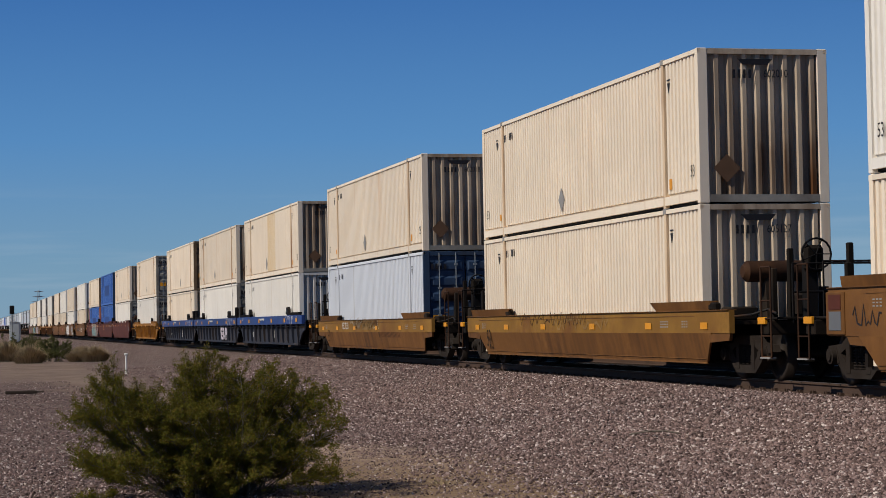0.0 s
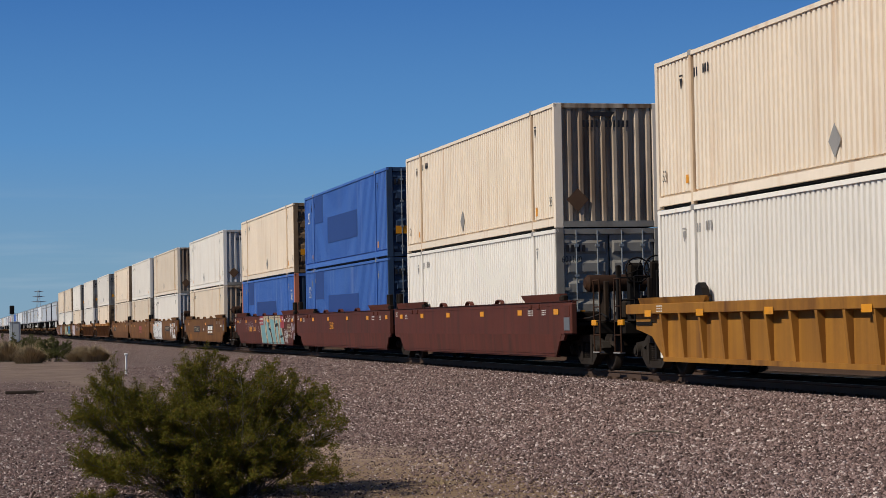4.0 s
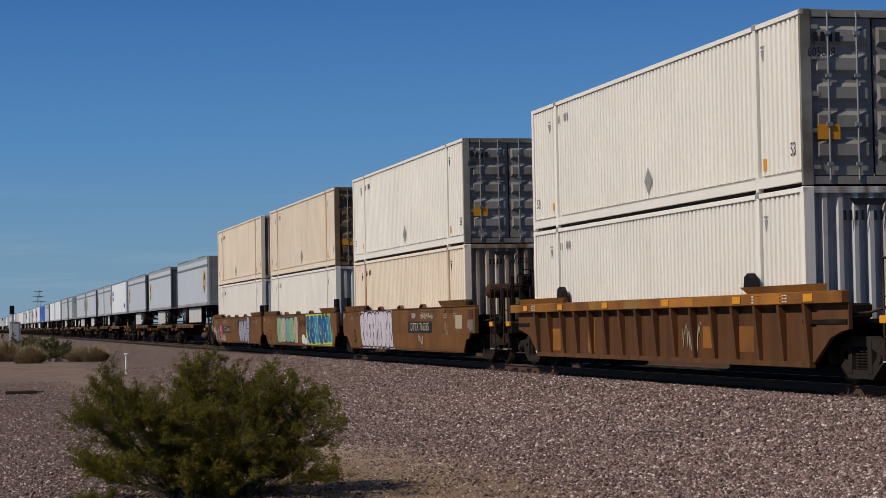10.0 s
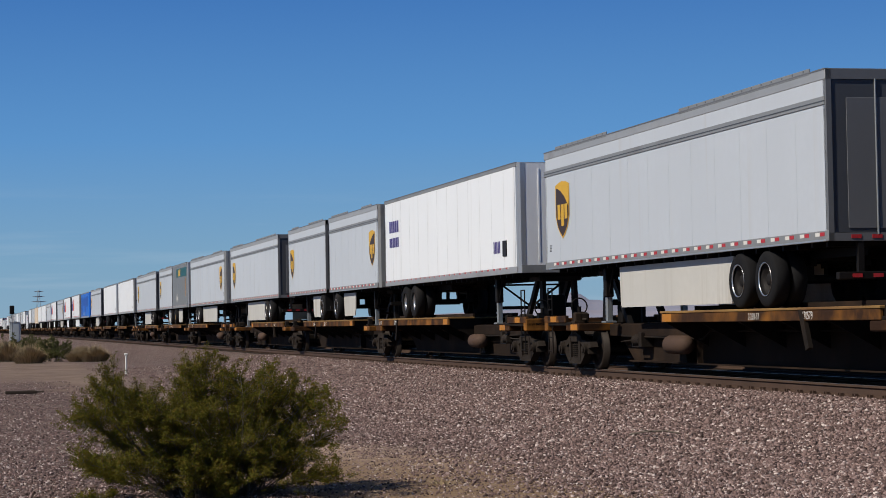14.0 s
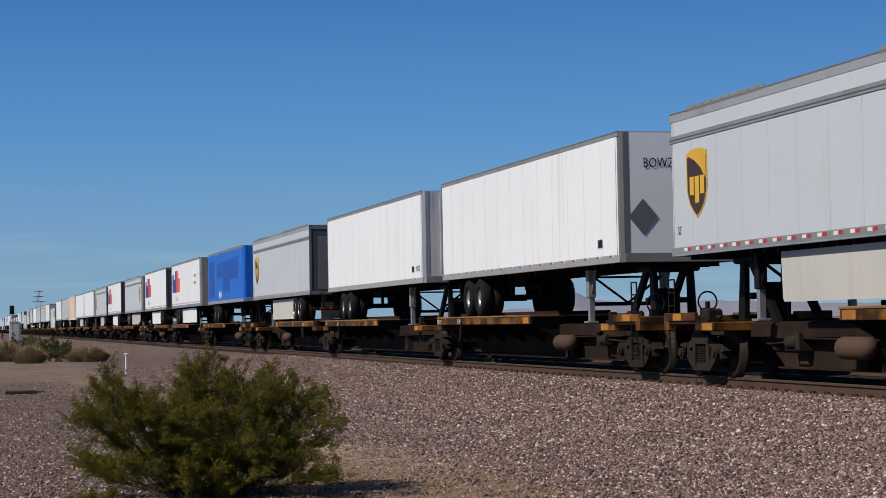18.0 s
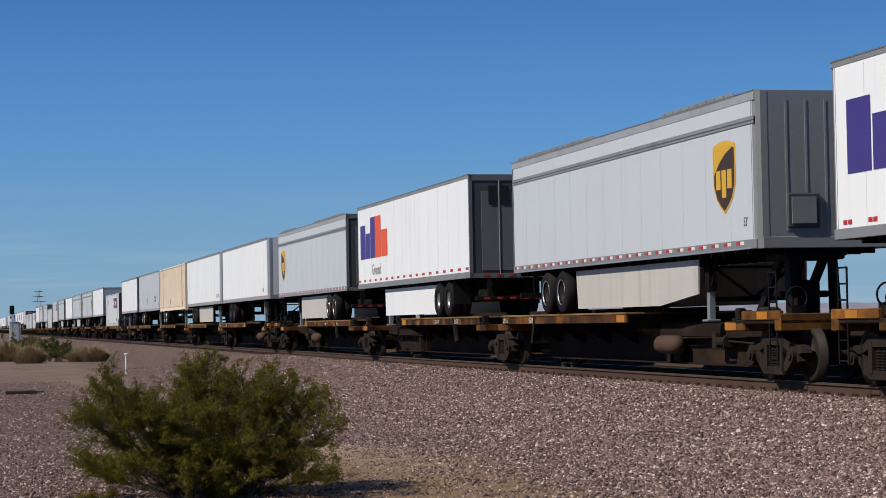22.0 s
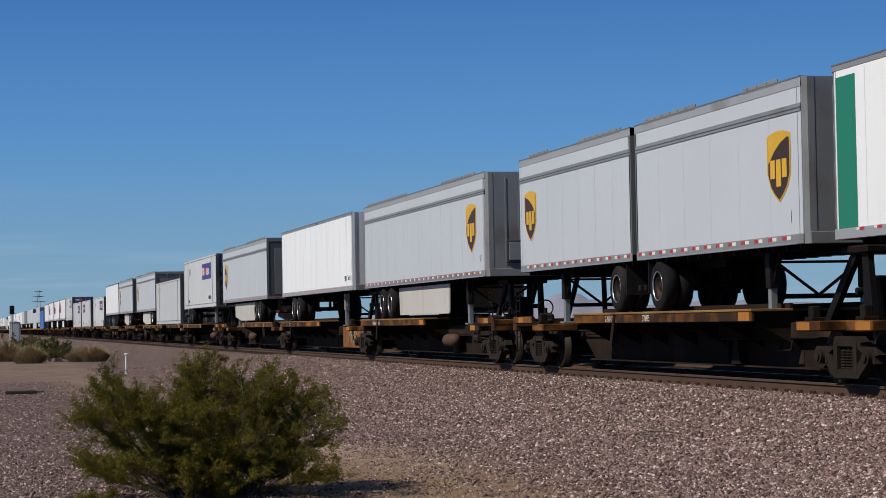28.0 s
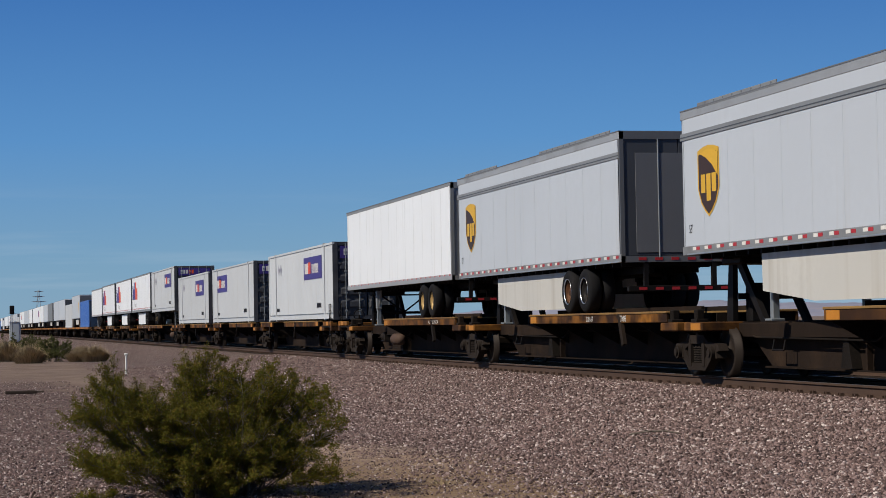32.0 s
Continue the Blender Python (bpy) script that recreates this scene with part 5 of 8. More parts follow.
            part("side_plate", G().prism([(-8.70, 1.3 if kind == "rust" else 1.2), (8.85, 1.3 if kind == "rust" else 1.2), (8.85, 0.85), (lo_[1], 0.34), (-lo_[-1], 0.34), (-8.35, 0.85)], "y", y0, y1), body, t)
            y0, y1 = sorted((Y(1.44), Y(1.33)))
            part("bottom_sill", G().box(-lo_[-1], lo_[1], y0, y1, 0.28, 0.37), body, t)
            n = 13 if kind == "blue" else 16
            zt = 1.3 if kind == "rust" else 1.2
            poly = [(Y(1.51), zt), (Y(1.37), zt), (Y(1.37), 0.36), (Y(1.43), 0.36)]
            xs = [-lo_[-1] + 0.06 + (lo_[1] + lo_[-1] - 0.12) * k / (n - 1) for k in range(n)]
            if s < 0:
                rib = G().prism(poly, "x", -0.05, 0.05).mesh("rib", M[body])
                for x in xs:
                    part("rib", rib, None, t, "", (x, 0, 0))
            else:
                g = G()
                for x in xs:
                    g.prism(poly, "x", x - 0.05, x + 0.05)
                tagged(part("far_ribs", g, body, t), kind="stuff")
            if kind == "blue":
                y0, y1 = sorted((Y(1.46), Y(1.37)))
                part("pipe_rail", G().box(-8.2, 8.6, y0, y1, 1.02, 1.05), "black", t)
            for sx in (-1, 1):
                g = G().prism([(sx * (lo_[sx] + 0.3), zt), (sx * ex[sx], zt), (sx * ex[sx], 0.90), (sx * (ex[sx] - 0.3), 0.86), (sx * (lo_[sx] + 0.75), 0.76), (sx * (lo_[sx] + 0.1), 0.36)], "y", *sorted((Y(1.40), Y(1.34))))
                part("wing_plate", g, body, t)
        # flaps that guide the box into the well
        for sx in (-1, 1):
            x0, x1 = (6.0, 9.05) if sx > 0 else (-5.15, -8.75)
            a, b = min(x0, x1), max(x0, x1)
            h = 0.18 if smooth else 0.12
            g = G().add([(a, Y(1.47), top), (b, Y(1.47), top), (b, Y(1.36), top), (a, Y(1.36), top),
                         (a + 0.05 - (0.3 if sx > 0 else 0), Y(1.52), top + h), (b - 0.05 + (0.3 if sx < 0 else 0), Y(1.52), top + h), (b - 0.05, Y(1.33), top + h), (a + 0.05, Y(1.33), top + h)],
                        [(0, 1, 2, 3), (7, 6, 5, 4), (0, 4, 5, 1), (1, 5, 6, 2), (2, 6, 7, 3), (3, 7, 4, 0)])
            part("guide_flap", g, "rust_chord" if kind in ("rust",) else ("black" if kind == "blue" else body), t)
            if not smooth:
                xx = 6.1 if sx > 0 else -5.3
                part("latch", G().prism([(xx - 0.22, top + 0.1), (xx + 0.22, top + 0.1), (xx + 0.14, top + 0.26), (xx - 0.02, top + 0.36), (xx - 0.18, top + 0.30)], "y", *sorted((Y(1.50), Y(1.36)))), "black", t)
            elif s < 0:
                xx = 9.0 if sx > 0 else -5.2
                part("latch", G().soft(xx - 0.10, xx + 0.22, -1.50, -1.36, top, top + 0.15, 0.03), "grime", t)
    part("well_floor", G().box(-7.9, 8.3, -1.36, 1.36, 0.28, 0.325), "grime", t)
    for sx, kind_end in ((1, front_end), (-1, rear_end)):
        e = ex[sx]
        x0, x1 = sorted((sx * 8.12, sx * 8.22))
        part("bulkhead", G().box(x0, x1, -1.36, 1.36, 0.32, 1.0), "grime", t)
        out = (11.35 if sx > 0 else 10.45) if kind_end == "coupler" else 9.55
        x0, x1 = sorted((sx * 8.2, sx * out))
        part("end_platform", G().soft(x0, x1, -0.55, 0.55, 0.86, 1.04, 0.02), "grime", t)
        part("platform_wing", G().box(*sorted((sx * 8.2, sx * (e - 0.05))), -1.42, 1.42, 0.98, 1.05), "grime", t)
        if kind_end == "coupler":
            part("end_sill", G().soft(*sorted((sx * (out - 0.35), sx * out)), -1.35, 1.35, 0.80, 1.05, 0.02), "grime", t)
            part("coupler", G().soft(*sorted((sx * (out - 0.1), sx * (out + 0.65))), -0.11, 0.11, 0.74, 0.96, 0.03), "truck", t)
            end_gear(t, sx, out - 0.12, sx > 0 or kind in ("yellow", "blue"), sx > 0 and smooth)
        else:
            for a in (8.65, 8.95):
                for sy in (-1, 1):
                    part("guide_post", G().soft(*sorted((sx * a - 0.06, sx * a + 0.06)), *sorted((sy * 1.47, sy * 1.33)), 1.0, 2.02, 0.02), "black" if kind != "maroon" else "grime", t, "upright steel guide post")
            part("hose", G().pipe([(sx * 8.9, -0.7, 1.05), (sx * 9.2, -0.8, 1.2), (sx * 9.55, -0.8, 0.95)], 0.025, 6), "black", t)
        # shelf of small gear seen between the boxes
        part("valve_box", G().soft(*sorted((sx * 8.5, sx * 9.1)), -1.1, -0.6, 1.05, 1.3, 0.03), "grime", t)
    # yellow reflectors and stencil patches
    yf = (lambda z: well_side_y(z)) if smooth else (lambda z: -1.52)
    zr = {"ochre": 0.90, "rust": 1.34, "blue": 1.22, "yellow": 1.15}.get(kind, 1.24)
    big = 0.16 if kind == "blue" else 0.125
    for x in (-8.1, -5.2, -1.9, 1.9, 5.6, 8.7) if kind != "brown" else ():
        part("reflector", G().plate([(x - 0.19, zr), (x + 0.19, zr), (x + 0.19, zr + big), (x - 0.19, zr + big)], yf, 0.0135), "mark_yellow", t)
    g = G()
    for x, n in ((-7.6, 3), (6.3, 4), (7.5, 3)):
        for r in range(3):
            bars(g, x, top - 0.20 - 0.05 * r if smooth else top - 0.06 - 0.05 * r, n, 0.08, 0.022, 0.04, yf)
    tagged(part("stencil_lettering", g, "mark_grey" if kind in ("brown", "ochre") else "mark_white", t, "small stencilled lines"), kind="stuff")
    return t


def on_plate(me, yf, off):
    """Lays a flat drawing in (x, z) onto the folded side plate, cut at the fold."""
    bm = bmesh.new()
    bm.from_mesh(me)
    bmesh.ops.bisect_plane(bm, geom=bm.verts[:] + bm.edges[:] + bm.faces[:], plane_co=(0, 0, FOLD), plane_no=(0, 0, 1))
    for v in bm.verts:
        v.co.y = yf(v.co.z) - off
    bm.to_mesh(me)
    bm.free()
    return me


def sprayed(t, name, polys, material, off, yf=well_side_y, label=""):
    """Painted shapes with the outlines polys of (x, z) on a car's side."""
    me = bpy.data.meshes.new(name)
    vs, fs = [], []
    for poly in polys:
        fs.append(tuple(range(len(vs), len(vs) + len(poly))))
        vs += [(x, 0, z) for x, z in poly]
    me.from_pydata(vs, [], fs)
    me.materials.append(M[material])
    return part(name, on_plate(me, yf, off), None, t, label)


def oval(cx, cz, rx, rz, tilt=0.0, n=26, flat=0.85):
    pts = []
    for i in range(n):
        a = 2 * math.pi * i / n
        c, s = math.cos(a), math.sin(a)
        x, z = rx * math.copysign(abs(c) ** flat, c), rz * math.copysign(abs(s) ** flat, s)
        pts.append((cx + x + tilt * z, cz + z))
    return pts


def tall_letters(t, string, x0, x1, z0, z1, fill, rim, slant=0.0):
    """Tall sprayed capitals with a dark rim, one mesh for each letter."""
    w = (x1 - x0) / len(string)
    for k, ch in enumerate(string):
        for name, m, fat, off in (("letter_rim", rim, 0.085, 0.006), ("letter_fill", fill, 0.045, 0.008)):
            cu = bpy.data.curves.new("letter", "FONT")
            cu.body, cu.size, cu.resolution_u, cu.offset = ch, 1.0, 2, fat
            ob = bpy.data.objects.new("letter", cu)
            scene.collection.objects.link(ob)
            me = bpy.data.meshes.new_from_object(ob)
            bpy.data.objects.remove(ob)
            bpy.data.curves.remove(cu)
            xs, ys = [v.co.x for v in me.vertices], [v.co.y for v in me.vertices]
            g = 0.0 if fat > 0.06 else 0.055
            for v in me.vertices:
                fx, fz = (v.co.x - min(xs)) / (max(xs) - min(xs)), (v.co.y - min(ys)) / (max(ys) - min(ys))
                z = z0 + g + (z1 - z0 - 2 * g) * fz
                v.co = (x0 + k * w + g * 0.8 + (w * 0.99 - 1.6 * g) * fx + slant * (z1 - z), 0, z)
            me.materials.clear()
            me.materials.append(M[m])
            part(name, on_plate(me, well_side_y, off), None, t, "sprayed capital" if name == "letter_fill" else "")


def tag_lines(t, x0, x1, z0, z1, material, seed, yf=well_side_y, n=3, w=0.035):
    """Thin sprayed scrawl."""
    rng = random.Random(seed)
    g = G()
    for k in range(n):
        x, pts = x0 + (x1 - x0) * k / n, []
        for i in range(14):
            pts.append((x + (x1 - x0) / n * (i / 13.0), z0 + (z1 - z0) * (0.5 + 0.5 * math.sin(i * rng.uniform(1.2, 2.4) + k)) * rng.uniform(0.7, 1.0)))
        g.ribbon(pts, w, yf, 0.007)
    part("spray_scrawl", g, material, t, "thin sprayed scrawl")


# ---- trailers ----
def wheel_pair(t, x, s, rim, key, near):
    """Twin tyres on one side, the outer one with its rim where it shows."""
    r = 0.49
    if key not in _proto:
        tyre = G().lathe([(0.27, -0.13), (0.29, -0.14), (0.44, -0.14), (r, -0.10), (r, 0.10), (0.44, 0.14), (0.29, 0.14), (0.27, 0.13), (0.27, -0.13)], 0, 0, 24)
        tyre.lathe([(0.27, 0.18), (0.44, 0.17), (r, 0.21), (r, 0.41), (0.44, 0.45), (0.27, 0.44), (0.27, 0.18)], 0, 0, 20)
        tyre = tyre.mesh("tyre", M["tyre"])
        rm = G().lathe([(0.0, -0.06), (0.10, -0.075), (0.11, -0.02), (0.19, 0.0), (0.22, -0.07), (0.285, -0.115), (0.285, 0.10)], 0, 0, 20)
        lip = G().lathe([(0.280, -0.128), (0.294, -0.150), (0.276, -0.143), (0.272, -0.12)], 0, 0, 24).mesh("rim_lip", M["rim"])
        for k in range(10):
            a = 2 * math.pi * k / 10
            rm.cyl((0.15 * math.cos(a), -0.03, 0.15 * math.sin(a)), (0.15 * math.cos(a), 0.0, 0.15 * math.sin(a)), 0.014, 5)
        _proto[key] = (tyre, rm.mesh("rim", M[rim]), lip)
    tyre, rm, lip = _proto[key]
    o = part("tyre", tyre, None, t, "", (x, s * 1.13, r))
    if s == near:
        part("rim", rm, None, o, "bright wheel rim" if rim == "rim" else "")
    if rim == "rim_old" and s == near:
        part("rim_lip", lip, None, o, "thin chrome rim edge")
    if s > 0:
        o.rotation_euler = (0, 0, math.pi)


def shield(t, x, z, h, hy, near):
    """The parcel carrier's emblem as plain shapes: a gold shield with a dark field and a pale bar."""
    w = h * 0.42
    def outline(k, dz=0.0):
        pts = [(-w, 0.44), (-w * 0.5, 0.485), (0, 0.50), (w * 0.5, 0.485), (w, 0.44), (w, -0.10), (w * 0.72, -0.30), (w * 0.35, -0.42), (0, -0.50), (-w * 0.35, -0.42), (-w * 0.72, -0.30), (-w, -0.10)]
        return [(x + a * k, z + b * h * k + dz) for a, b in pts]
    for s in (near,):
        yf = lambda zz: -hy
        def put(name, poly, off, m, lab=""):
            g = G().plate(poly, yf, off)
            if s > 0:
                g.v = [(a, -b, c) for a, b, c in g.v]
            return part(name, g, m, t, lab)
        put("emblem", outline(1.0), 0.004, "gold", "gold shield emblem")
        put("emblem_field", outline(0.90, -0.015 * h), 0.006, "brown_mark")
        put("emblem_cap", [(x - w * 0.88, z + 0.38 * h), (x - w * 0.45, z + 0.425 * h), (x + w * 0.1, z + 0.44 * h), (x + w * 0.8, z + 0.40 * h), (x + w * 0.2, z + 0.33 * h), (x - w * 0.35, z + 0.22 * h), (x - w * 0.88, z + 0.05 * h)], 0.008, "gold")
        g = G()
        lw = w * 0.42
        for k in range(3):
            a = x - w * 0.72 + k * w * 0.5
            lo = -0.16 if k != 1 else -0.28
            g.plate([(a, z + lo * h), (a + lw * 0.95, z + lo * h), (a + lw * 0.95, z + 0.10 * h), (a, z + 0.10 * h)], yf, 0.0085)
        if s > 0:
            g.v = [(a, -b, c) for a, b, c in g.v]
        tagged(part("emblem_bars", g, "gold", t), kind="stuff")


def word_block(t, x, z, w, h, hy, near):
    """The courier's lettered emblem as plain blocks: five tall bars, three purple and two orange-red, and a thin line below."""
    for s in (near,):
        yf = lambda zz: -hy
        x0 = x - (10.55 if s < 0 else 0.0)
        spec = ((0.00, 0.19, 0.0, 0.84, "purple"), (0.205, 0.16, 0.0, 0.62, "purple"), (0.38, 0.18, 0.0, 1.0, "purple"), (0.56, 0.21, 0.0, 1.0, "orange_mark"), (0.785, 0.215, 0.0, 0.64, "orange_mark"))
        for colour in ("purple", "orange_mark"):
            g = G()
            for a, b, lo, hi, m in spec:
                if m == colour:
                    if s > 0:
                        a = 1 - a - b
                    q0, q1 = x0 + a * w, x0 + (a + b) * w
                    g.plate([(q0, z + lo * h), (q1, z + lo * h), (q1, z + hi * h), (q0, z + hi * h)], yf, 0.005)
            if s > 0:
                g.v = [(a, -b, c) for a, b, c in g.v]
            tagged(part("emblem_blocks", g, colour, t, "plain emblem blocks"), kind="stuff")
        ob = lettering("Ground", t, x0 + w * (0.60 if s < 0 else 0.40), 0, z - 0.30 * h, 0.52, "mark_grey", "side", 0.9)
        ob.matrix_local = pose(x0 + w * (0.60 if s < 0 else 0.40), s * (hy + 0.006), z - 0.30 * h, 90, 0, 0 if s < 0 else 180)


def trailer(kind, length=16.15, rim="rim", skirt=False, near=-1):
    """A road trailer, nose towards +x, tyres at z = 0; a double for every livery."""
    skin = {"parcel": "trailer_grey", "white": "trailer_white", "framed": "trailer_white", "courier": "trailer_white", "blue": "trailer_blue", "slate": "trailer_slate", "seamed": "trailer_grey", "metro": "trailer_white", "greenend": "trailer_white"}[kind]
    labels = {"parcel": "pale grey parcel trailer with gold shield emblems", "white": "white van trailer with riveted seams", "framed": "white van trailer with dark front corner posts", "courier": "white courier trailer with purple and orange emblem blocks",
              "blue": "bright blue trailer with darker overpainted patches", "slate": "slate grey short trailer with a dark teal band", "seamed": "pale grey trailer with many vertical seams",
              "metro": "white rental trailer with dark lettering bars", "greenend": "white van trailer with a green panel near the nose"}
    t = thing("semi_trailer", labels[kind], "trailer", "trailers on the train")
    hx, hy = length / 2, 1.295
    z0, z1 = 1.03, 3.82 if kind == "courier" else 3.76
    pup = length < 10
    for s in (-1, 1):
        Y = lambda a, b: sorted((s * a, s * b))
        y0, y1 = Y(hy, hy - 0.035)
        part("side_panel", G().box(-hx + 0.05, hx - (0.14 if not pup else 0.05), y0, y1, z0 + 0.16, z1 - 0.07), skin, t)
        y0, y1 = Y(hy + 0.008, hy - 0.05)
        part("bottom_rail", G().soft(-hx, hx - 0.05, y0, y1, z0 - (0.0), z0 + 0.17, 0.008), "alu" if kind == "blue" else ("rail_alu" if kind in ("white", "framed", "metro", "seamed", "greenend") else "rail_grey"), t, "grey lower side rail")
        part("top_rail", G().soft(-hx, hx - 0.05, y0, y1, z1 - (0.165 if kind == "parcel" else 0.10), z1, 0.01), "rail_alu" if kind == "parcel" else "rail_grey", t)
        if s == near:
            part("roof_edge", G().box(-hx + 0.01, hx - 0.06, *Y(hy + 0.014, hy - 0.06), z1 - 0.008, z1 + 0.016), "dark_nose", t, "dark roof edge")
        if kind == "parcel":
            part("belt_moulding", G().soft(-hx + 0.05, hx - 0.05, *Y(hy + 0.016, hy - 0.01), z1 - 0.56, z1 - 0.425, 0.004), "rail_grey", t, "grey moulding band")
            part("moulding_groove", G().box(-hx + 0.05, hx - 0.05, *Y(hy + 0.019, hy - 0.01), z1 - 0.512, z1 - 0.492), "charcoal", t, "dark groove of the moulding")
        seams = G()
        step = 1.22 if kind not in ("seamed",) else 0.61
        n = int(length / step)
        wd = 0.028 if kind == "seamed" else 0.008 if kind == "parcel" else 0.010
        for k in range(1, n):
            x = -hx + k * length / n
            seams.box(x - wd, x + wd, *Y(hy + 0.003, hy - 0.01), z0 + 0.17, z1 - (0.56 if kind == "parcel" else 0.13))
        tagged(part("panel_seams", seams, skin if kind in ("parcel", "blue", "slate") else "rail_alu" if kind == "seamed" else "seam", t), kind="stuff")
        red, white = G(), G()
        gap = 0.62 if kind in ("parcel", "white", "metro", "seamed", "greenend", "blue", "slate") else 0.9
        k, x = 0, -hx + 0.15
        while x < hx - 0.5:
            if kind == "parcel":
                for g, a in ((red, 0.0), (white, 0.19)):
                    g.box(x + a, x + a + 0.17, *Y(hy + 0.012, hy), z0 + 0.085, z0 + 0.145)
            elif kind == "courier":
                for a in (0.0, 0.17):
                    red.box(x + a, x + a + 0.13, *Y(hy + 0.010, hy - 0.01), z0 + 0.225, z0 + 0.295)
            else:
                red.box(x, x + 0.15, *Y(hy + 0.012, hy - 0.01), z0 + 0.12, z0 + 0.165)
                white.box(x + 0.17, x + 0.27, *Y(hy + 0.011, hy - 0.01), z0 + 0.125, z0 + 0.16)
            x += gap
        if s == near:
            tagged(part("reflector_tape", red, "red", t), kind="stuff")
        if white.f and s == near:
            tagged(part("reflector_tape", white, "mark_white", t), kind="stuff")
        # running gear
        if pup:
            axles = [-hx + 1.15]
        else:
            axles = [-hx + 2.75, -hx + 4.0]
        for x in axles:
            wheel_pair(t, x, s, rim, "tyre_" + rim, near)
        if (skirt or pup) and skirt != 2:
            if pup:
                a, b = -hx + 1.95, -hx + 4.1
                poly = [(a, 0.14), (b - 0.25, 0.14), (b - 0.05, 0.35), (b, 0.95), (a - 0.12, 0.95)]
            elif kind == "courier":
                a, b = -hx + 4.75, hx - 3.75
                poly = [(a, 0.10), (b, 0.10), (b + 0.05, 0.95), (a - 0.12, 0.95)]
            elif length > 16.1:
                a, b = -hx + 4.75, hx - 5.0
                poly = [(a, 0.10), (b - 0.05, 0.10), (b, 0.16), (b + 0.05, 0.95), (a - 0.12, 0.95)]
            else:
                a, b = -hx + 4.75, hx - 3.5
                poly = [(a, 0.10), (b - 2.2, 0.10), (b, 0.30), (b + 0.02, 0.95), (a - 0.12, 0.95)]
            part("skirt", G().prism(poly, "y", *Y(1.10, 1.07)), "trailer_white" if kind == "courier" else "skirt", t, "pale lower side skirt")
        lx = hx - 3.45 if not pup else hx - 2.45
        g = G().soft(lx - 0.10, lx + 0.10, *Y(0.96, 0.78), 0.34, 1.03, 0.015)
        for d in (-0.42, 0.42):
            g.cyl((lx, s * 0.87, 0.30), (lx + d, s * 0.87, 1.03), 0.026, 6)
        part("leg_housing", g, "rail_grey" if kind in ("white", "framed", "seamed") else "black", t, "landing leg housing with thin struts")
        g = G().soft(lx - 0.065, lx + 0.065, *Y(0.93, 0.80), -0.19, 0.40, 0.012).soft(lx - 0.15, lx + 0.15, *Y(1.0, 0.74), -0.225, -0.18, 0.01)
        part("landing_leg", g, "galv", t, "steel landing leg with a flat foot")
        if pup and kind == "parcel" or kind in ("slate", "courier"):
            part("mud_guard", G().box(axles[0] - 0.62, axles[0] - 0.58, *Y(1.25, 0.75), 0.35, 1.03), "tyre", t)
    part("landing_brace", G().cyl((lx, -0.86, 0.20), (lx, 0.86, 0.20), 0.045, 6).cyl((lx, -0.86, 0.85), (lx, 0.0, 0.22), 0.03, 6).cyl((lx, 0.86, 0.85), (lx, 0.0, 0.22), 0.03, 6).cyl((lx, -0.86, 0.80), (lx, 0.86, 0.80), 0.025, 6), "black", t)
    part("roof", G().box(-hx, hx - 0.04, -hy + 0.05, hy - 0.05, z1 - 0.03, z1 + 0.012), "rail_grey" if kind == "parcel" else "alu", t)
    if kind == "parcel":
        for a, b in ((-hx + 0.6, -hx + 0.42 * length), (hx - 0.3 * length, hx - 1.0)):
            g = G().soft(a, b, near * hy - 0.012, near * hy + 0.012, z1 - 0.03, z1 + 0.075, 0.006)
            part("roof_strip", g, "rail_grey", t, "riveted strip standing up along the roof edge")
            g = G()
            n = int((b - a) / 0.45)
            for k in range(n):
                x = a + 0.2 + k * 0.45
                g.box(x, x + 0.05, near * hy - 0.016, near * hy + 0.016, z1 + 0.025, z1 + 0.06)
            tagged(part("strip_rivets", g, "dark_nose", t), kind="stuff")
    fl = G().box(-hx, hx - 0.1, -hy + 0.05, hy - 0.05, z0 + 0.02, z0 + 0.14)
    k = 0
    x = -hx + 0.3
    while x < hx - 0.3:
        fl.box(x - 0.03, x + 0.03, -1.2, 1.2, z0 - 0.08, z0 + 0.05)
        x += 0.6
    for s in (-1, 1):
        fl.box(-hx + 0.4, -hx + (6.0 if not pup else 3.0), s * 0.5 - 0.05, s * 0.5 + 0.05, z0 - 0.22, z0 - 0.06)
    tagged(part("underframe", fl, "black", t), kind="stuff")
    for x in axles:
        part("axle", G().cyl((x, -1.1, 0.49), (x, 1.1, 0.49), 0.065, 8).box(x - 0.08, x + 0.08, -0.6, -0.4, 0.45, 0.85).box(x - 0.08, x + 0.08, 0.4, 0.6, 0.45, 0.85), "black", t)
    part("bogie_frame", G().box(min(axles) - 0.3, max(axles) + 0.3, -0.56, 0.56, 0.78, 0.88).box(min(axles) - 0.3, max(axles) + 0.3, -0.56, -0.44, 0.7, 0.80).box(min(axles) - 0.3, max(axles) + 0.3, 0.44, 0.56, 0.7, 0.80), "black", t)
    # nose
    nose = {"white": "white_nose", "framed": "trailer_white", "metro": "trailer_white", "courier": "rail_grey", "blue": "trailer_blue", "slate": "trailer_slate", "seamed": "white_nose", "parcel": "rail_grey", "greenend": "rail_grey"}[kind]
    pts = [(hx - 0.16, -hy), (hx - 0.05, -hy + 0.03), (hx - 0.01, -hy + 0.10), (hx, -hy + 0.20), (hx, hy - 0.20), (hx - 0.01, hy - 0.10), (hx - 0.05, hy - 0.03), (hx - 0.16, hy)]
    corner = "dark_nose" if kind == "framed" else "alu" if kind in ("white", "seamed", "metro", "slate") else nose
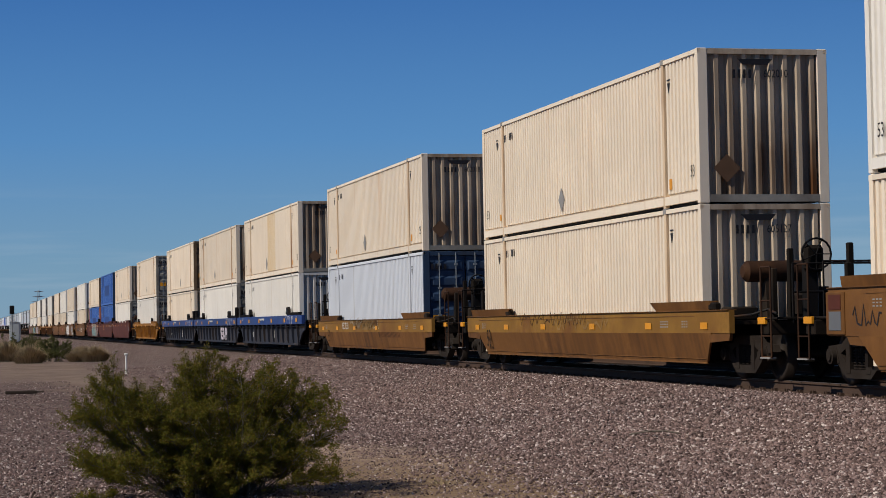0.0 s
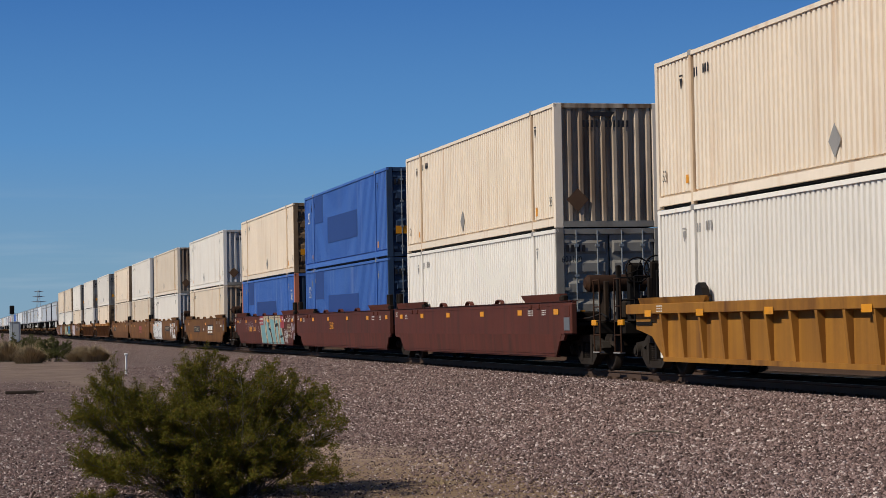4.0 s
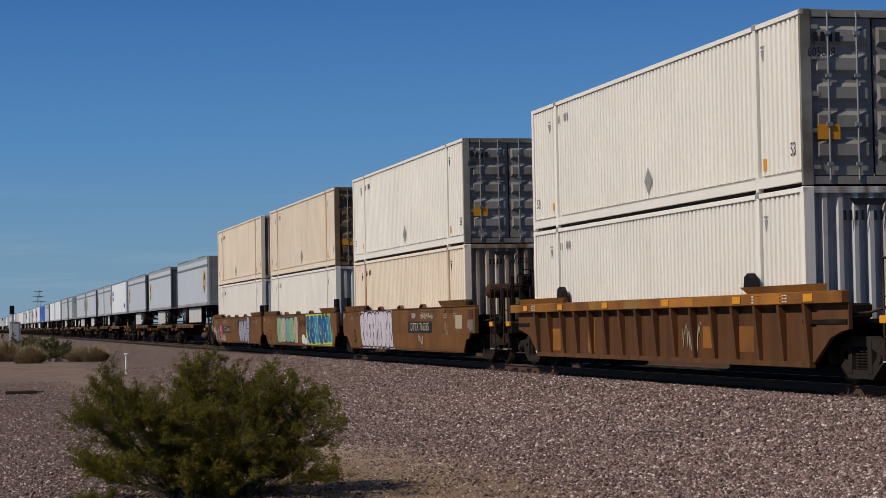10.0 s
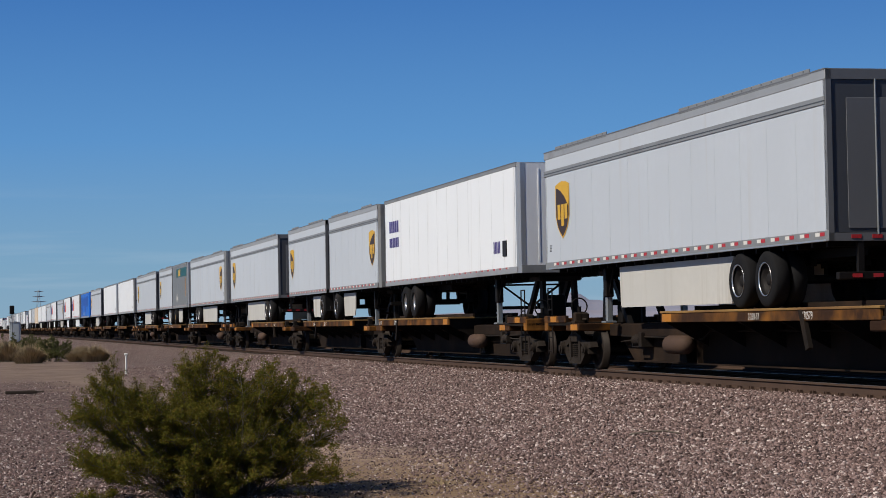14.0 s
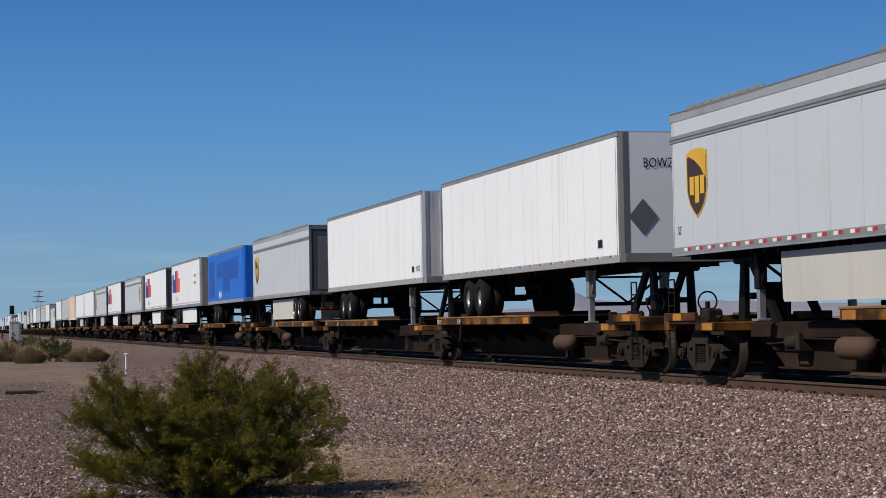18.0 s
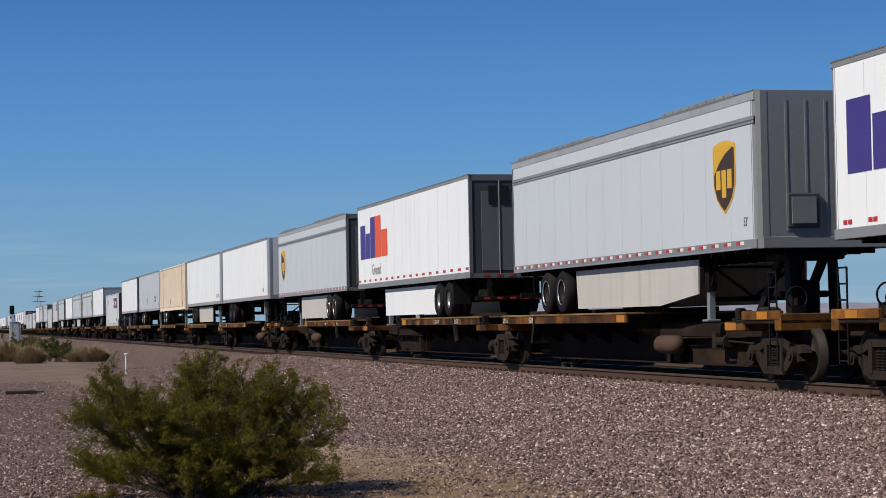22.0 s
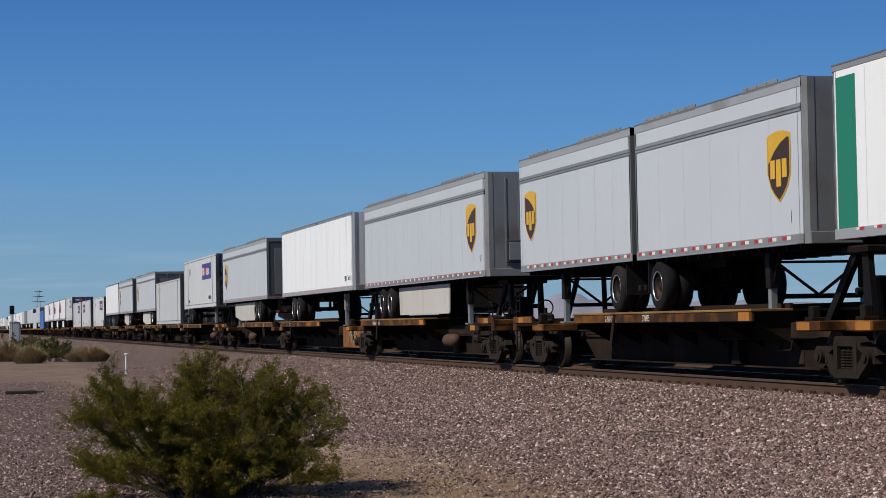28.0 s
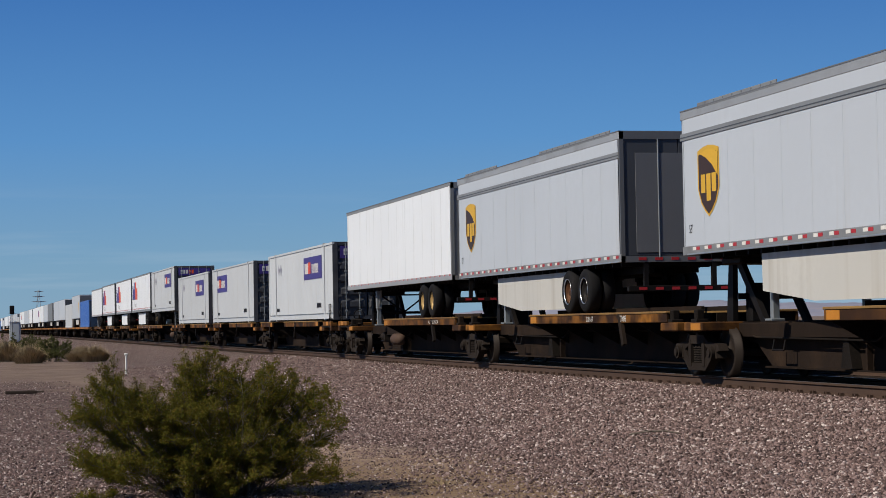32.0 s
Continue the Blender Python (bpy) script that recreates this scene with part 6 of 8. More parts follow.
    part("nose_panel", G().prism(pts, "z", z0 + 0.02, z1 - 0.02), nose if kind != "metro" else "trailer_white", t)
    for s in (-1, 1):
        part("corner_radius", G().prism([(hx - 0.20, s * (hy + 0.004)), (hx - 0.045, s * (hy - 0.024)), (hx + 0.002, s * (hy - 0.10)), (hx + 0.006, s * (hy - 0.22)), (hx - 0.02, s * (hy - 0.22)), (hx - 0.1, s * (hy - 0.06)), (hx - 0.20, s * (hy - 0.03))], "z", z0, z1), corner, t, "rounded nose corner")
    g = G()
    for k in range(1, 6):
        y = -hy + 0.2 + k * 2.19 / 6
        g.box(hx, hx + 0.012, y - 0.02, y + 0.02, z0 + 0.3, z1 - 0.15)
    if kind != "framed":
        part("nose_ribs", g, nose, t)
    else:
        lettering("BOWZ", t, hx + 0.012, -0.42, z1 - 0.66, 0.30, "mark_dark", "end")
        yc, zc = -0.78, z0 + 0.95
        part("placard", G().add([(hx + 0.014, yc, zc - 0.38), (hx + 0.014, yc + 0.32, zc), (hx + 0.014, yc, zc + 0.38), (hx + 0.014, yc - 0.32, zc)], [(0, 1, 2, 3)]), "dark_nose", t, "dark diamond placard plate")
    part("nose_sill", G().soft(hx - 0.1, hx + 0.01, -hy + 0.1, hy - 0.1, z0, z0 + 0.2, 0.01), "rail_grey", t)
    if kind == "parcel" and not pup:
        b = part("heater_box", G().soft(hx, hx + 0.06, -0.75, -0.15, z0 + 0.35, z0 + 0.95, 0.02), "charcoal", t, "dark framed service box")
        part("box_face", G().soft(hx + 0.06, hx + 0.075, -0.68, -0.22, z0 + 0.42, z0 + 0.88, 0.005), "rail_grey", b)
    if kind == "slate":
        for s in (-1, 1):
            y = sorted((s * (hy + 0.006), s * (hy - 0.02)))
            part("teal_band", G().box(-hx + 2.6, hx - 0.2, *y, z1 - 0.80, z1 - 0.27), "teal", t, "dark teal band")
        part("teal_band", G().box(hx + 0.005, hx + 0.012, -hy + 0.2, hy - 0.2, z1 - 0.80, z1 - 0.27), "teal", t, "dark teal band")
        yf = lambda zz: -hy - 0.006
        part("emblem", G().plate([(-hx + 3.75, z1 - 0.74), (-hx + 4.1, z1 - 0.74), (-hx + 4.3, z1 - 0.33), (-hx + 3.95, z1 - 0.33)], yf), "gold", t, "slanted gold emblem bar")
        part("emblem", G().plate([(-hx + 4.2, z1 - 0.74), (-hx + 4.85, z1 - 0.74), (-hx + 5.0, z1 - 0.33), (-hx + 4.4, z1 - 0.33)], yf), "gold", t, "slanted gold emblem bar")
        part("emblem", G().add([(hx + 0.014, 0.1, z1 - 0.72), (hx + 0.014, 0.55, z1 - 0.72), (hx + 0.014, 0.7, z1 - 0.36), (hx + 0.014, 0.3, z1 - 0.36)], [(0, 1, 2, 3)]), "gold", t)
        part("number_strip", G().plate([(hx - 0.82, z1 - 2.05), (hx - 0.62, z1 - 2.05), (hx - 0.62, z1 - 0.92), (hx - 0.82, z1 - 0.92)], yf, 0.002), "mark_yellow", t, "yellow number strip")
        for k, ch in enumerate("83989"):
            lettering(ch, t, hx - 0.72, -hy - 0.012, z1 - 1.06 - k * 0.21, 0.22, "mark_dark", "side", 1.0)
        for y, z in ((-0.35, 1.75), (0.15, 2.0), (0.0, 1.45)):
            part("placard", G().add([(hx + 0.016, y, z), (hx + 0.016, y + 0.26, z + 0.26), (hx + 0.016, y, z + 0.52), (hx + 0.016, y - 0.26, z + 0.26)], [(0, 1, 2, 3)]), "rail_grey", t)
        for x in (-hx + 2.7, -hx + 3.2):
            part("placard", G().plate([(x, 1.40), (x + 0.2, 1.65), (x, 1.90), (x - 0.2, 1.65)], yf), "mark_white", t)
    # rear: frame, doors set back, underride guard
    fr = G().box(-hx - 0.01, -hx + 0.1, -hy, -hy + 0.09, z0, z1).box(-hx - 0.01, -hx + 0.1, hy - 0.09, hy, z0, z1).box(-hx - 0.01, -hx + 0.1, -hy, hy, z1 - 0.16, z1 - 0.001).box(-hx - 0.01, -hx + 0.1, -hy, hy, z0, z0 + 0.13)
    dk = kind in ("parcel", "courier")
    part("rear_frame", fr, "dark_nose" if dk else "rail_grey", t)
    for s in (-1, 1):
        # charcoal puts the shade of parcel and courier doors into their colour
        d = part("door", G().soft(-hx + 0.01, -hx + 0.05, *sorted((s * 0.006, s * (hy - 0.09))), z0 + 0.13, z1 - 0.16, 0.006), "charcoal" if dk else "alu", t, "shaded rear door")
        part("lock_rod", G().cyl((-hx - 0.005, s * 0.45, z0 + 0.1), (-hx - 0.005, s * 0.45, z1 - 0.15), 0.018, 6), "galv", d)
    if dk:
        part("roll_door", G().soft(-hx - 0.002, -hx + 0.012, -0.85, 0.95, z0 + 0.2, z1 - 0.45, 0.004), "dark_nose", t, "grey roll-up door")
    g = G().soft(-hx - 0.02, -hx + 0.10, -1.15, 1.15, 0.42, 0.54, 0.01)
    for s in (-0.75, 0.75):
        g.box(-hx + 0.0, -hx + 0.09, s - 0.05, s + 0.05, 0.5, z0)
    part("underride_guard", g, "black", t)
    red = G()
    for k in range(6):
        red.box(-hx - 0.028, -hx - 0.018, -1.05 + k * 0.36, -0.88 + k * 0.36, 0.45, 0.51)
    for k in range(6):
        red.box(-hx - 0.018, -hx - 0.008, -1.05 + k * 0.36, -0.88 + k * 0.36, z0 + 0.04, z0 + 0.10)
    tagged(part("rear_reflector_tape", red, "red", t), kind="stuff")
    # liveries
    yf = lambda zz: -hy
    if kind == "parcel":
        shield(t, hx - (1.5 if not pup else 1.0), z0 + 1.33, 1.31 if not pup else 1.2, hy + 0.004, near)
        ob = lettering("53'" if not pup else "|", t, hx - 0.52, 0, z0 + 0.48, 0.22, "mark_dark")
        ob.matrix_local = pose(hx - 0.52, near * (hy + 0.006), z0 + 0.48, 90, 0, 0 if near < 0 else 180)
        part("rail_bolts", G().box(-hx + 0.1, hx - 0.3, *sorted((near * (hy + 0.011), near * hy)), z0 + 0.004, z0 + 0.03), "alu", t, "bright worn lower lip of the rail")
    elif kind == "courier":
        word_block(t, hx - 5.1, z0 + 1.0, 4.5, 1.36, hy + 0.004, near)
        g = bars(G(), hx - 3.2, z1 - 1.05, 9, 0.10, 0.16, 0.06, lambda zz: -hy - 0.004)
        bars(g, hx - 3.2, z1 - 1.45, 8, 0.10, 0.14, 0.06, lambda zz: -hy - 0.004)
        part("small_lettering_bars", g, "skirt", t)
        g = G()
        for k in range(3):
            y = -0.75 + k * 0.34
            g.add([(hx + 0.014, y, z1 - 0.72), (hx + 0.014, y + 0.24, z1 - 0.72), (hx + 0.014, y + 0.24, z1 - 0.22 - 0.12 * (k > 0)), (hx + 0.014, y, z1 - 0.22 - 0.12 * (k > 0))], [(0, 1, 2, 3)])
            g.add([(-hx - 0.02, -y, z1 - 0.82), (-hx - 0.02, -y - 0.24, z1 - 0.82), (-hx - 0.02, -y - 0.24, z1 - 0.30), (-hx - 0.02, -y, z1 - 0.30)], [(0, 1, 2, 3)])
        tagged(part("nose_blocks", g, "mark_dark", t), kind="stuff")
    elif kind == "metro":
        f2 = lambda zz: -hy - 0.004
        g = bars(G(), -hx + 0.75, z1 - 1.05, 5, 0.22, 0.36, 0.07, f2)
        bars(g, -hx + 0.75, z1 - 1.52, 6, 0.18, 0.30, 0.06, f2)
        bars(g, hx - 2.3, z0 + 0.55, 5, 0.09, 0.30, 0.05, f2)
        part("lettering_bars", g, "purple", t, "dark blue lettering bars")
        part("placard_case", G().soft(hx - 1.35, hx - 1.0, -hy - 0.03, -hy + 0.01, z0 + 0.45, z0 + 0.85, 0.01), "mark_dark", t)
        g = G()
        for k in range(5):
            y = -0.55 + k * 0.34
            g.add([(hx + 0.014, y, z1 - 0.78), (hx + 0.014, y + 0.25, z1 - 0.78), (hx + 0.014, y + 0.32, z1 - 0.40), (hx + 0.014, y + 0.07, z1 - 0.40)], [(0, 1, 2, 3)])
            g.add([(hx + 0.014, y, z1 - 1.28), (hx + 0.014, y + 0.25, z1 - 1.28), (hx + 0.014, y + 0.32, z1 - 0.92), (hx + 0.014, y + 0.07, z1 - 0.92)], [(0, 1, 2, 3)])
        part("nose_lettering_bars", g, "purple", t)
    elif kind == "blue":
        f2 = lambda zz: -hy - 0.004
        part("overpaint", G().plate([(-hx + 0.7, z0 + 0.4), (-hx + 2.9, z0 + 0.4), (-hx + 2.9, z1 - 0.35), (-hx + 0.7, z1 - 0.45)], f2), "trailer_blue_patch", t)
        part("overpaint", G().plate([(-hx + 4.0, z0 + 1.35), (-hx + 6.6, z0 + 1.35), (-hx + 6.6, z0 + 0.6), (-hx + 9.2, z0 + 0.6), (-hx + 9.2, z0 + 1.2), (-hx + 12.6, z0 + 1.2), (-hx + 12.6, z1 - 0.42), (-hx + 4.0, z1 - 0.62)], f2), "trailer_blue_patch", t)
        for x in (-hx + 5.2, -hx + 5.75):
            part("placard", G().plate([(x, z0 + 0.22), (x + 0.26, z0 + 0.48), (x, z0 + 0.74), (x - 0.26, z0 + 0.48)], f2), "mark_white", t)
        for y, z in ((-0.5, z0 + 0.35), (0.15, z0 + 0.35)):
            part("placard", G().add([(hx + 0.014, y, z), (hx + 0.014, y + 0.3, z + 0.3), (hx + 0.014, y, z + 0.6), (hx + 0.014, y - 0.3, z + 0.3)], [(0, 1, 2, 3)]), "rail_grey", t)
    elif kind in ("white", "framed"):
        part("number_bars", bars(G(), hx - 1.50, z0 + 0.35, 4, 0.055, 0.18, 0.03, lambda zz: -hy - 0.008), "mark_dark", t)
    elif kind == "seamed":
        f2 = lambda zz: -hy - 0.008
        part("number_bars", bars(bars(G(), hx - 3.4, z0 + 0.85, 4, 0.14, 0.17, 0.05, f2), hx - 3.4, z0 + 0.60, 6, 0.10, 0.17, 0.04, f2), "mark_dark", t)
        part("placard_holder", G().plate([(-0.9, 1.5), (-0.65, 1.8), (-0.9, 2.1), (-1.15, 1.8)], f2), "rail_grey", t)
    elif kind == "greenend":
        for s in (-1, 1):
            part("green_panel", G().box(hx - 0.9, hx - 0.2, *sorted((s * (hy + 0.005), s * (hy - 0.01))), z0 + 0.17, z1 - 0.2), "green", t, "green side panel")
    return t


def chassis(length=16.15, rim="rim_old"):
    """A skeletal container chassis with tandem axles and a kingpin end towards +x; tyres at z = 0."""
    t = thing("container_chassis", "dark steel skeletal container chassis on tandem wheels", "chassis", "container chassis")
    hx = length / 2
    g = G()
    for s in (-1, 1):
        g.box(-hx + 0.1, hx - 0.1, s * 0.45 - 0.06, s * 0.45 + 0.06, 0.80, 1.10)
    for x in (-hx + 0.15, -hx + 2, -3, 0, 3, hx - 2, hx - 0.15):
        g.box(x - 0.08, x + 0.08, -1.2, 1.2, 0.95, 1.10)
    part("frame", g, "black", t)
    for x in (-hx + 2.75, -hx + 4.0):
        for s in (-1, 1):
            wheel_pair(t, x, s, rim, "tyre_" + rim, -1)
    for x in (-hx + 2.75, -hx + 4.0):
        part("axle", G().cyl((x, -1.1, 0.49), (x, 1.1, 0.49), 0.065, 8), "black", t)
    part("bogie_frame", G().box(-hx + 2.4, -hx + 4.4, -0.55, 0.55, 0.72, 0.85), "black", t)
    for s in (-1, 1):
        part("landing_leg", G().soft(hx - 3.55, hx - 3.37, *sorted((s * 0.95, s * 0.79)), -0.2, 1.05, 0.015), "rail_grey", t)
    part("rear_bumper", G().soft(-hx, -hx + 0.12, -1.2, 1.2, 0.42, 0.56, 0.01), "black", t)
    return t


# ---- spine cars ----
def spine_unit(style, front, rear, near=-1, tank=True):
    """One platform of an articulated spine car; the hitch stands towards +x, the wheel decks towards -x. style: 'single', 'twin', 'box'; near: the side that faces the camera."""
    t = thing("spine_car", "low rusty spine car platform with worn orange wheel decks", "railcar", "spine cars of the train")
    half = 9.0
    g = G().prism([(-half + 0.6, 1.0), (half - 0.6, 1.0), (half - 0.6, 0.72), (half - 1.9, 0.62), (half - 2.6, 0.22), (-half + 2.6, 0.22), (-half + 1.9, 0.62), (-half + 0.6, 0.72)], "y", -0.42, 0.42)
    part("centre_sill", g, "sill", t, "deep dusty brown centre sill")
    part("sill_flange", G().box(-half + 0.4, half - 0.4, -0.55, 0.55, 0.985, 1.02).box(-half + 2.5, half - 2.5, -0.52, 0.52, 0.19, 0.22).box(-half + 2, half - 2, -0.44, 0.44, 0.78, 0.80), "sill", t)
    spans = {"single": [(-7.9, 1.95)], "twin": [(-5.0, 5.6)], "box": [(-8.2, -4.6), (-1.3, 7.3)]}[style]
    for a, b in spans:
        for s in (-1, 1):
            y0, y1 = sorted((s * 1.385, s * 0.60))
            d = part("wheel_deck", G().soft(a, b, y0, y1, 1.205, 1.25, 0.008), "deck_lip", t, "worn pale yellow deck plate")
            y0, y1 = sorted((s * 1.37, s * 1.31))
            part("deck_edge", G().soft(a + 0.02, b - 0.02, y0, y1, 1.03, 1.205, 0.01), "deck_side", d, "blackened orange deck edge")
            y0, y1 = sorted((s * 0.66, s * 0.60))
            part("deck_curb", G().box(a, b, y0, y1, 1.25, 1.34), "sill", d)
            n = max(2, int((b - a) / 1.7))
            far = G()
            for k in range(n + 1):
                x = a + 0.1 + (b - a - 0.2) * k / n
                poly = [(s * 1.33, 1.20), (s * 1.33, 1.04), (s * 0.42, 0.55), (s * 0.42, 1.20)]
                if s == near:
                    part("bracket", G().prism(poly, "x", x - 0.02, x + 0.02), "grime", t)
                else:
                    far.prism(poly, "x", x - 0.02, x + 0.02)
            if s != near:
                tagged(part("far_bracing", far, "grime", t), kind="stuff")
            else:
                for x in (b - 0.62,):
                    y0, y1 = sorted((s * 1.374, s * 1.35))
                    part("reflector", G().box(x, x + 0.5, y0, y1, 1.045, 1.195), "orange_patch", d, "orange reflective patch")
                x = a + 2.9
                part("tie_down_strut", G().prism([(x, 1.22), (x + 0.16, 1.22), (x - 0.12, 0.55), (x - 0.26, 0.60)], "y", *sorted((s * 1.385, s * 1.31))), "grime", t, "bent steel strut")
    if style != "box":
        hx = half - 1.0
        g = G().soft(hx - 0.50, hx + 0.50, -0.55, 0.55, 2.10, 2.24, 0.03)
        for s in (-1, 1):
            y0, y1 = sorted((s * 0.46, s * 0.36))
            g.prism([(hx + 0.18, 1.0), (hx + 0.52, 1.0), (hx + 0.36, 2.12), (hx + 0.14, 2.12)], "y", y0, y1)
            g.prism([(hx - 1.45, 1.0), (hx - 1.20, 1.0), (hx - 0.02, 2.12), (hx - 0.28, 2.12)], "y", y0, y1)
        g.soft(hx - 0.22, hx + 0.06, -0.26, 0.26, 1.0, 1.75, 0.04).cyl((hx - 0.1, -0.46, 1.5), (hx - 0.1, 0.46, 1.5), 0.06, 8)
        part("trailer_hitch", g, "black", t, "black fifth-wheel hitch stand")
        if style == "twin":
            g = G()
            for s in (-1, 1):
                g.cyl((-hx - 0.5, s * 0.5, 1.0), (-hx, s * 0.32, 2.15), 0.07, 6)
            g.soft(-hx - 0.45, -hx + 0.45, -0.55, 0.55, 2.12, 2.24, 0.03)
            part("trailer_hitch", g, "black", t, "black fifth-wheel hitch stand")
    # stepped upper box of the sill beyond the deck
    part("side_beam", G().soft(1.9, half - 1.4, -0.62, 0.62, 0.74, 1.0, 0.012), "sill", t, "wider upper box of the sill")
    part("sill_bracket", G().prism([(2.75, 0.74), (2.92, 0.74), (3.05, 0.24), (2.60, 0.24)], "y", *sorted((near * 0.60, near * 0.40))), "grime", t)
    part("grab_iron", G().pipe([(5.2, near * 0.66, 0.70), (5.2, near * 0.70, 0.52), (5.7, near * 0.70, 0.52), (5.7, near * 0.66, 0.70)], 0.018, 6), "black", t)
    for x in (-half + 1.05, half - 1.05):
        for s in (-1, 1):
            y0, y1 = sorted((s * 1.36, s * 0.5))
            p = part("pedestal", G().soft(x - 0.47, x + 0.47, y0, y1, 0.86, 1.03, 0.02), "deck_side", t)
            if s == near:
                part("locking_lug", G().soft(x - 0.09, x + 0.09, *sorted((s * 1.30, s * 1.15)), 1.03, 1.27 if style != "box" else 1.22, 0.02).soft(x - 0.15, x + 0.15, *sorted((s * 1.34, s * 1.1)), 1.025, 1.09, 0.01), "grime", p)
                if x > 0:
                    part("reflector", G().box(x - 0.42, x + 0.1, *sorted((s * 1.364, s * 1.34)), 0.88, 1.01), "orange_patch", p, "orange reflective patch")
    for sx, on in ((1, front), (-1, rear)):
        if on:
            x0, x1 = sorted((sx * (half - 1.0), sx * (half + 1.1)))
            part("end_platform", G().soft(x0, x1, -1.36, 1.36, 0.98, 1.06, 0.015), "grime", t)
            part("end_beam", G().soft(*sorted((sx * (half + 0.85), sx * (half + 1.1))), -1.38, 1.38, 0.86, 1.16, 0.02), "deck_side", t, "blackened orange end beam")
            for s in (-1, 1):
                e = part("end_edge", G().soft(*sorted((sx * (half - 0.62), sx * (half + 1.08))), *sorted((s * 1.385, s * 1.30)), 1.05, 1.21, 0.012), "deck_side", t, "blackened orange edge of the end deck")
                if s == near:
                    part("reflector", G().box(*sorted((sx * (half + 0.1), sx * (half + 0.55))), *sorted((s * 1.389, s * 1.37)), 1.065, 1.195), "orange_patch", e, "orange reflective patch")
            part("coupler", G().soft(*sorted((sx * (half + 1.0), sx * (half + 1.95))), -0.11, 0.11, 0.74, 0.96, 0.03), "truck", t)
            g = G()
            for a in (half + 0.55, half + 0.88):
                g.cyl((sx * a, near * 1.34, 0.35), (sx * a, near * 1.34, 1.85), 0.018, 6)
            for z in (0.4, 0.72, 1.35, 1.6, 1.85):
                g.cyl((sx * (half + 0.55), near * 1.34, z), (sx * (half + 0.88), near * 1.34, z), 0.016, 6)
            part("ladder", g, "black", t, "thin black steel grab rails")
            g = G()
            c = (sx * (half + 0.35), near * 0.75, 1.42)
            pts = [(c[0], c[1] + 0.19 * math.cos(a * math.pi / 8), c[2] + 0.19 * math.sin(a * math.pi / 8)) for a in range(17)]
            g.pipe(pts, 0.018, 5).cyl((c[0], c[1], 1.05), (c[0], c[1], 1.42), 0.05, 6).box(c[0] - 0.1, c[0] + 0.1, c[1] - 0.12, c[1] + 0.12, 1.05, 1.3)
            part("brake_wheel", g, "black", t)
            part("valve", G().soft(*sorted((sx * (half - 0.6), sx * (half - 0.2))), *sorted((near * 1.1, near * 0.8)), 1.06, 1.28, 0.04).cyl((sx * (half - 0.9), near * 0.95, 1.12), (sx * half, near * 0.95, 1.12), 0.03, 6), "truck", t)
    if tank:
        n = 14
        vs = [(x, near * 0.72 + r * math.cos(2 * math.pi * k / n), 0.58 + r * math.sin(2 * math.pi * k / n)) for x, r in ((2.15, 0.06), (2.2, 0.13), (2.3, 0.19), (3.2, 0.19), (3.3, 0.13), (3.35, 0.06)) for k in range(n)]
        fs = [(j * n + k, j * n + (k + 1) % n, (j + 1) * n + (k + 1) % n, (j + 1) * n + k) for j in range(5) for k in range(n)] + [tuple(range(n)), tuple(range(5 * n, 6 * n))]
        part("air_reservoir", G().add(vs, fs, True), "rail", t, "small rusty air tank")
        part("brake_cylinder", G().cyl((5.3, near * 0.60, 0.66), (5.75, near * 0.60, 0.66), 0.12, 10).cyl((5.75, near * 0.6, 0.66), (6.9, near * 0.55, 0.62), 0.02, 6).box(5.1, 5.3, *sorted((near * 0.7, near * 0.42)), 0.52, 0.82), "truck", t)
    part("brake_pipe", G().pipe([(-8.2, near * 0.60, 0.86), (1.2, near * 0.60, 0.86), (1.6, near * 0.62, 0.7), (6.6, near * 0.62, 0.74), (8.2, near * 0.5, 0.9)], 0.022, 5), "grime", t)
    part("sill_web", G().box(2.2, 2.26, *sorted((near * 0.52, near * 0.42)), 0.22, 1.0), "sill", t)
    return t


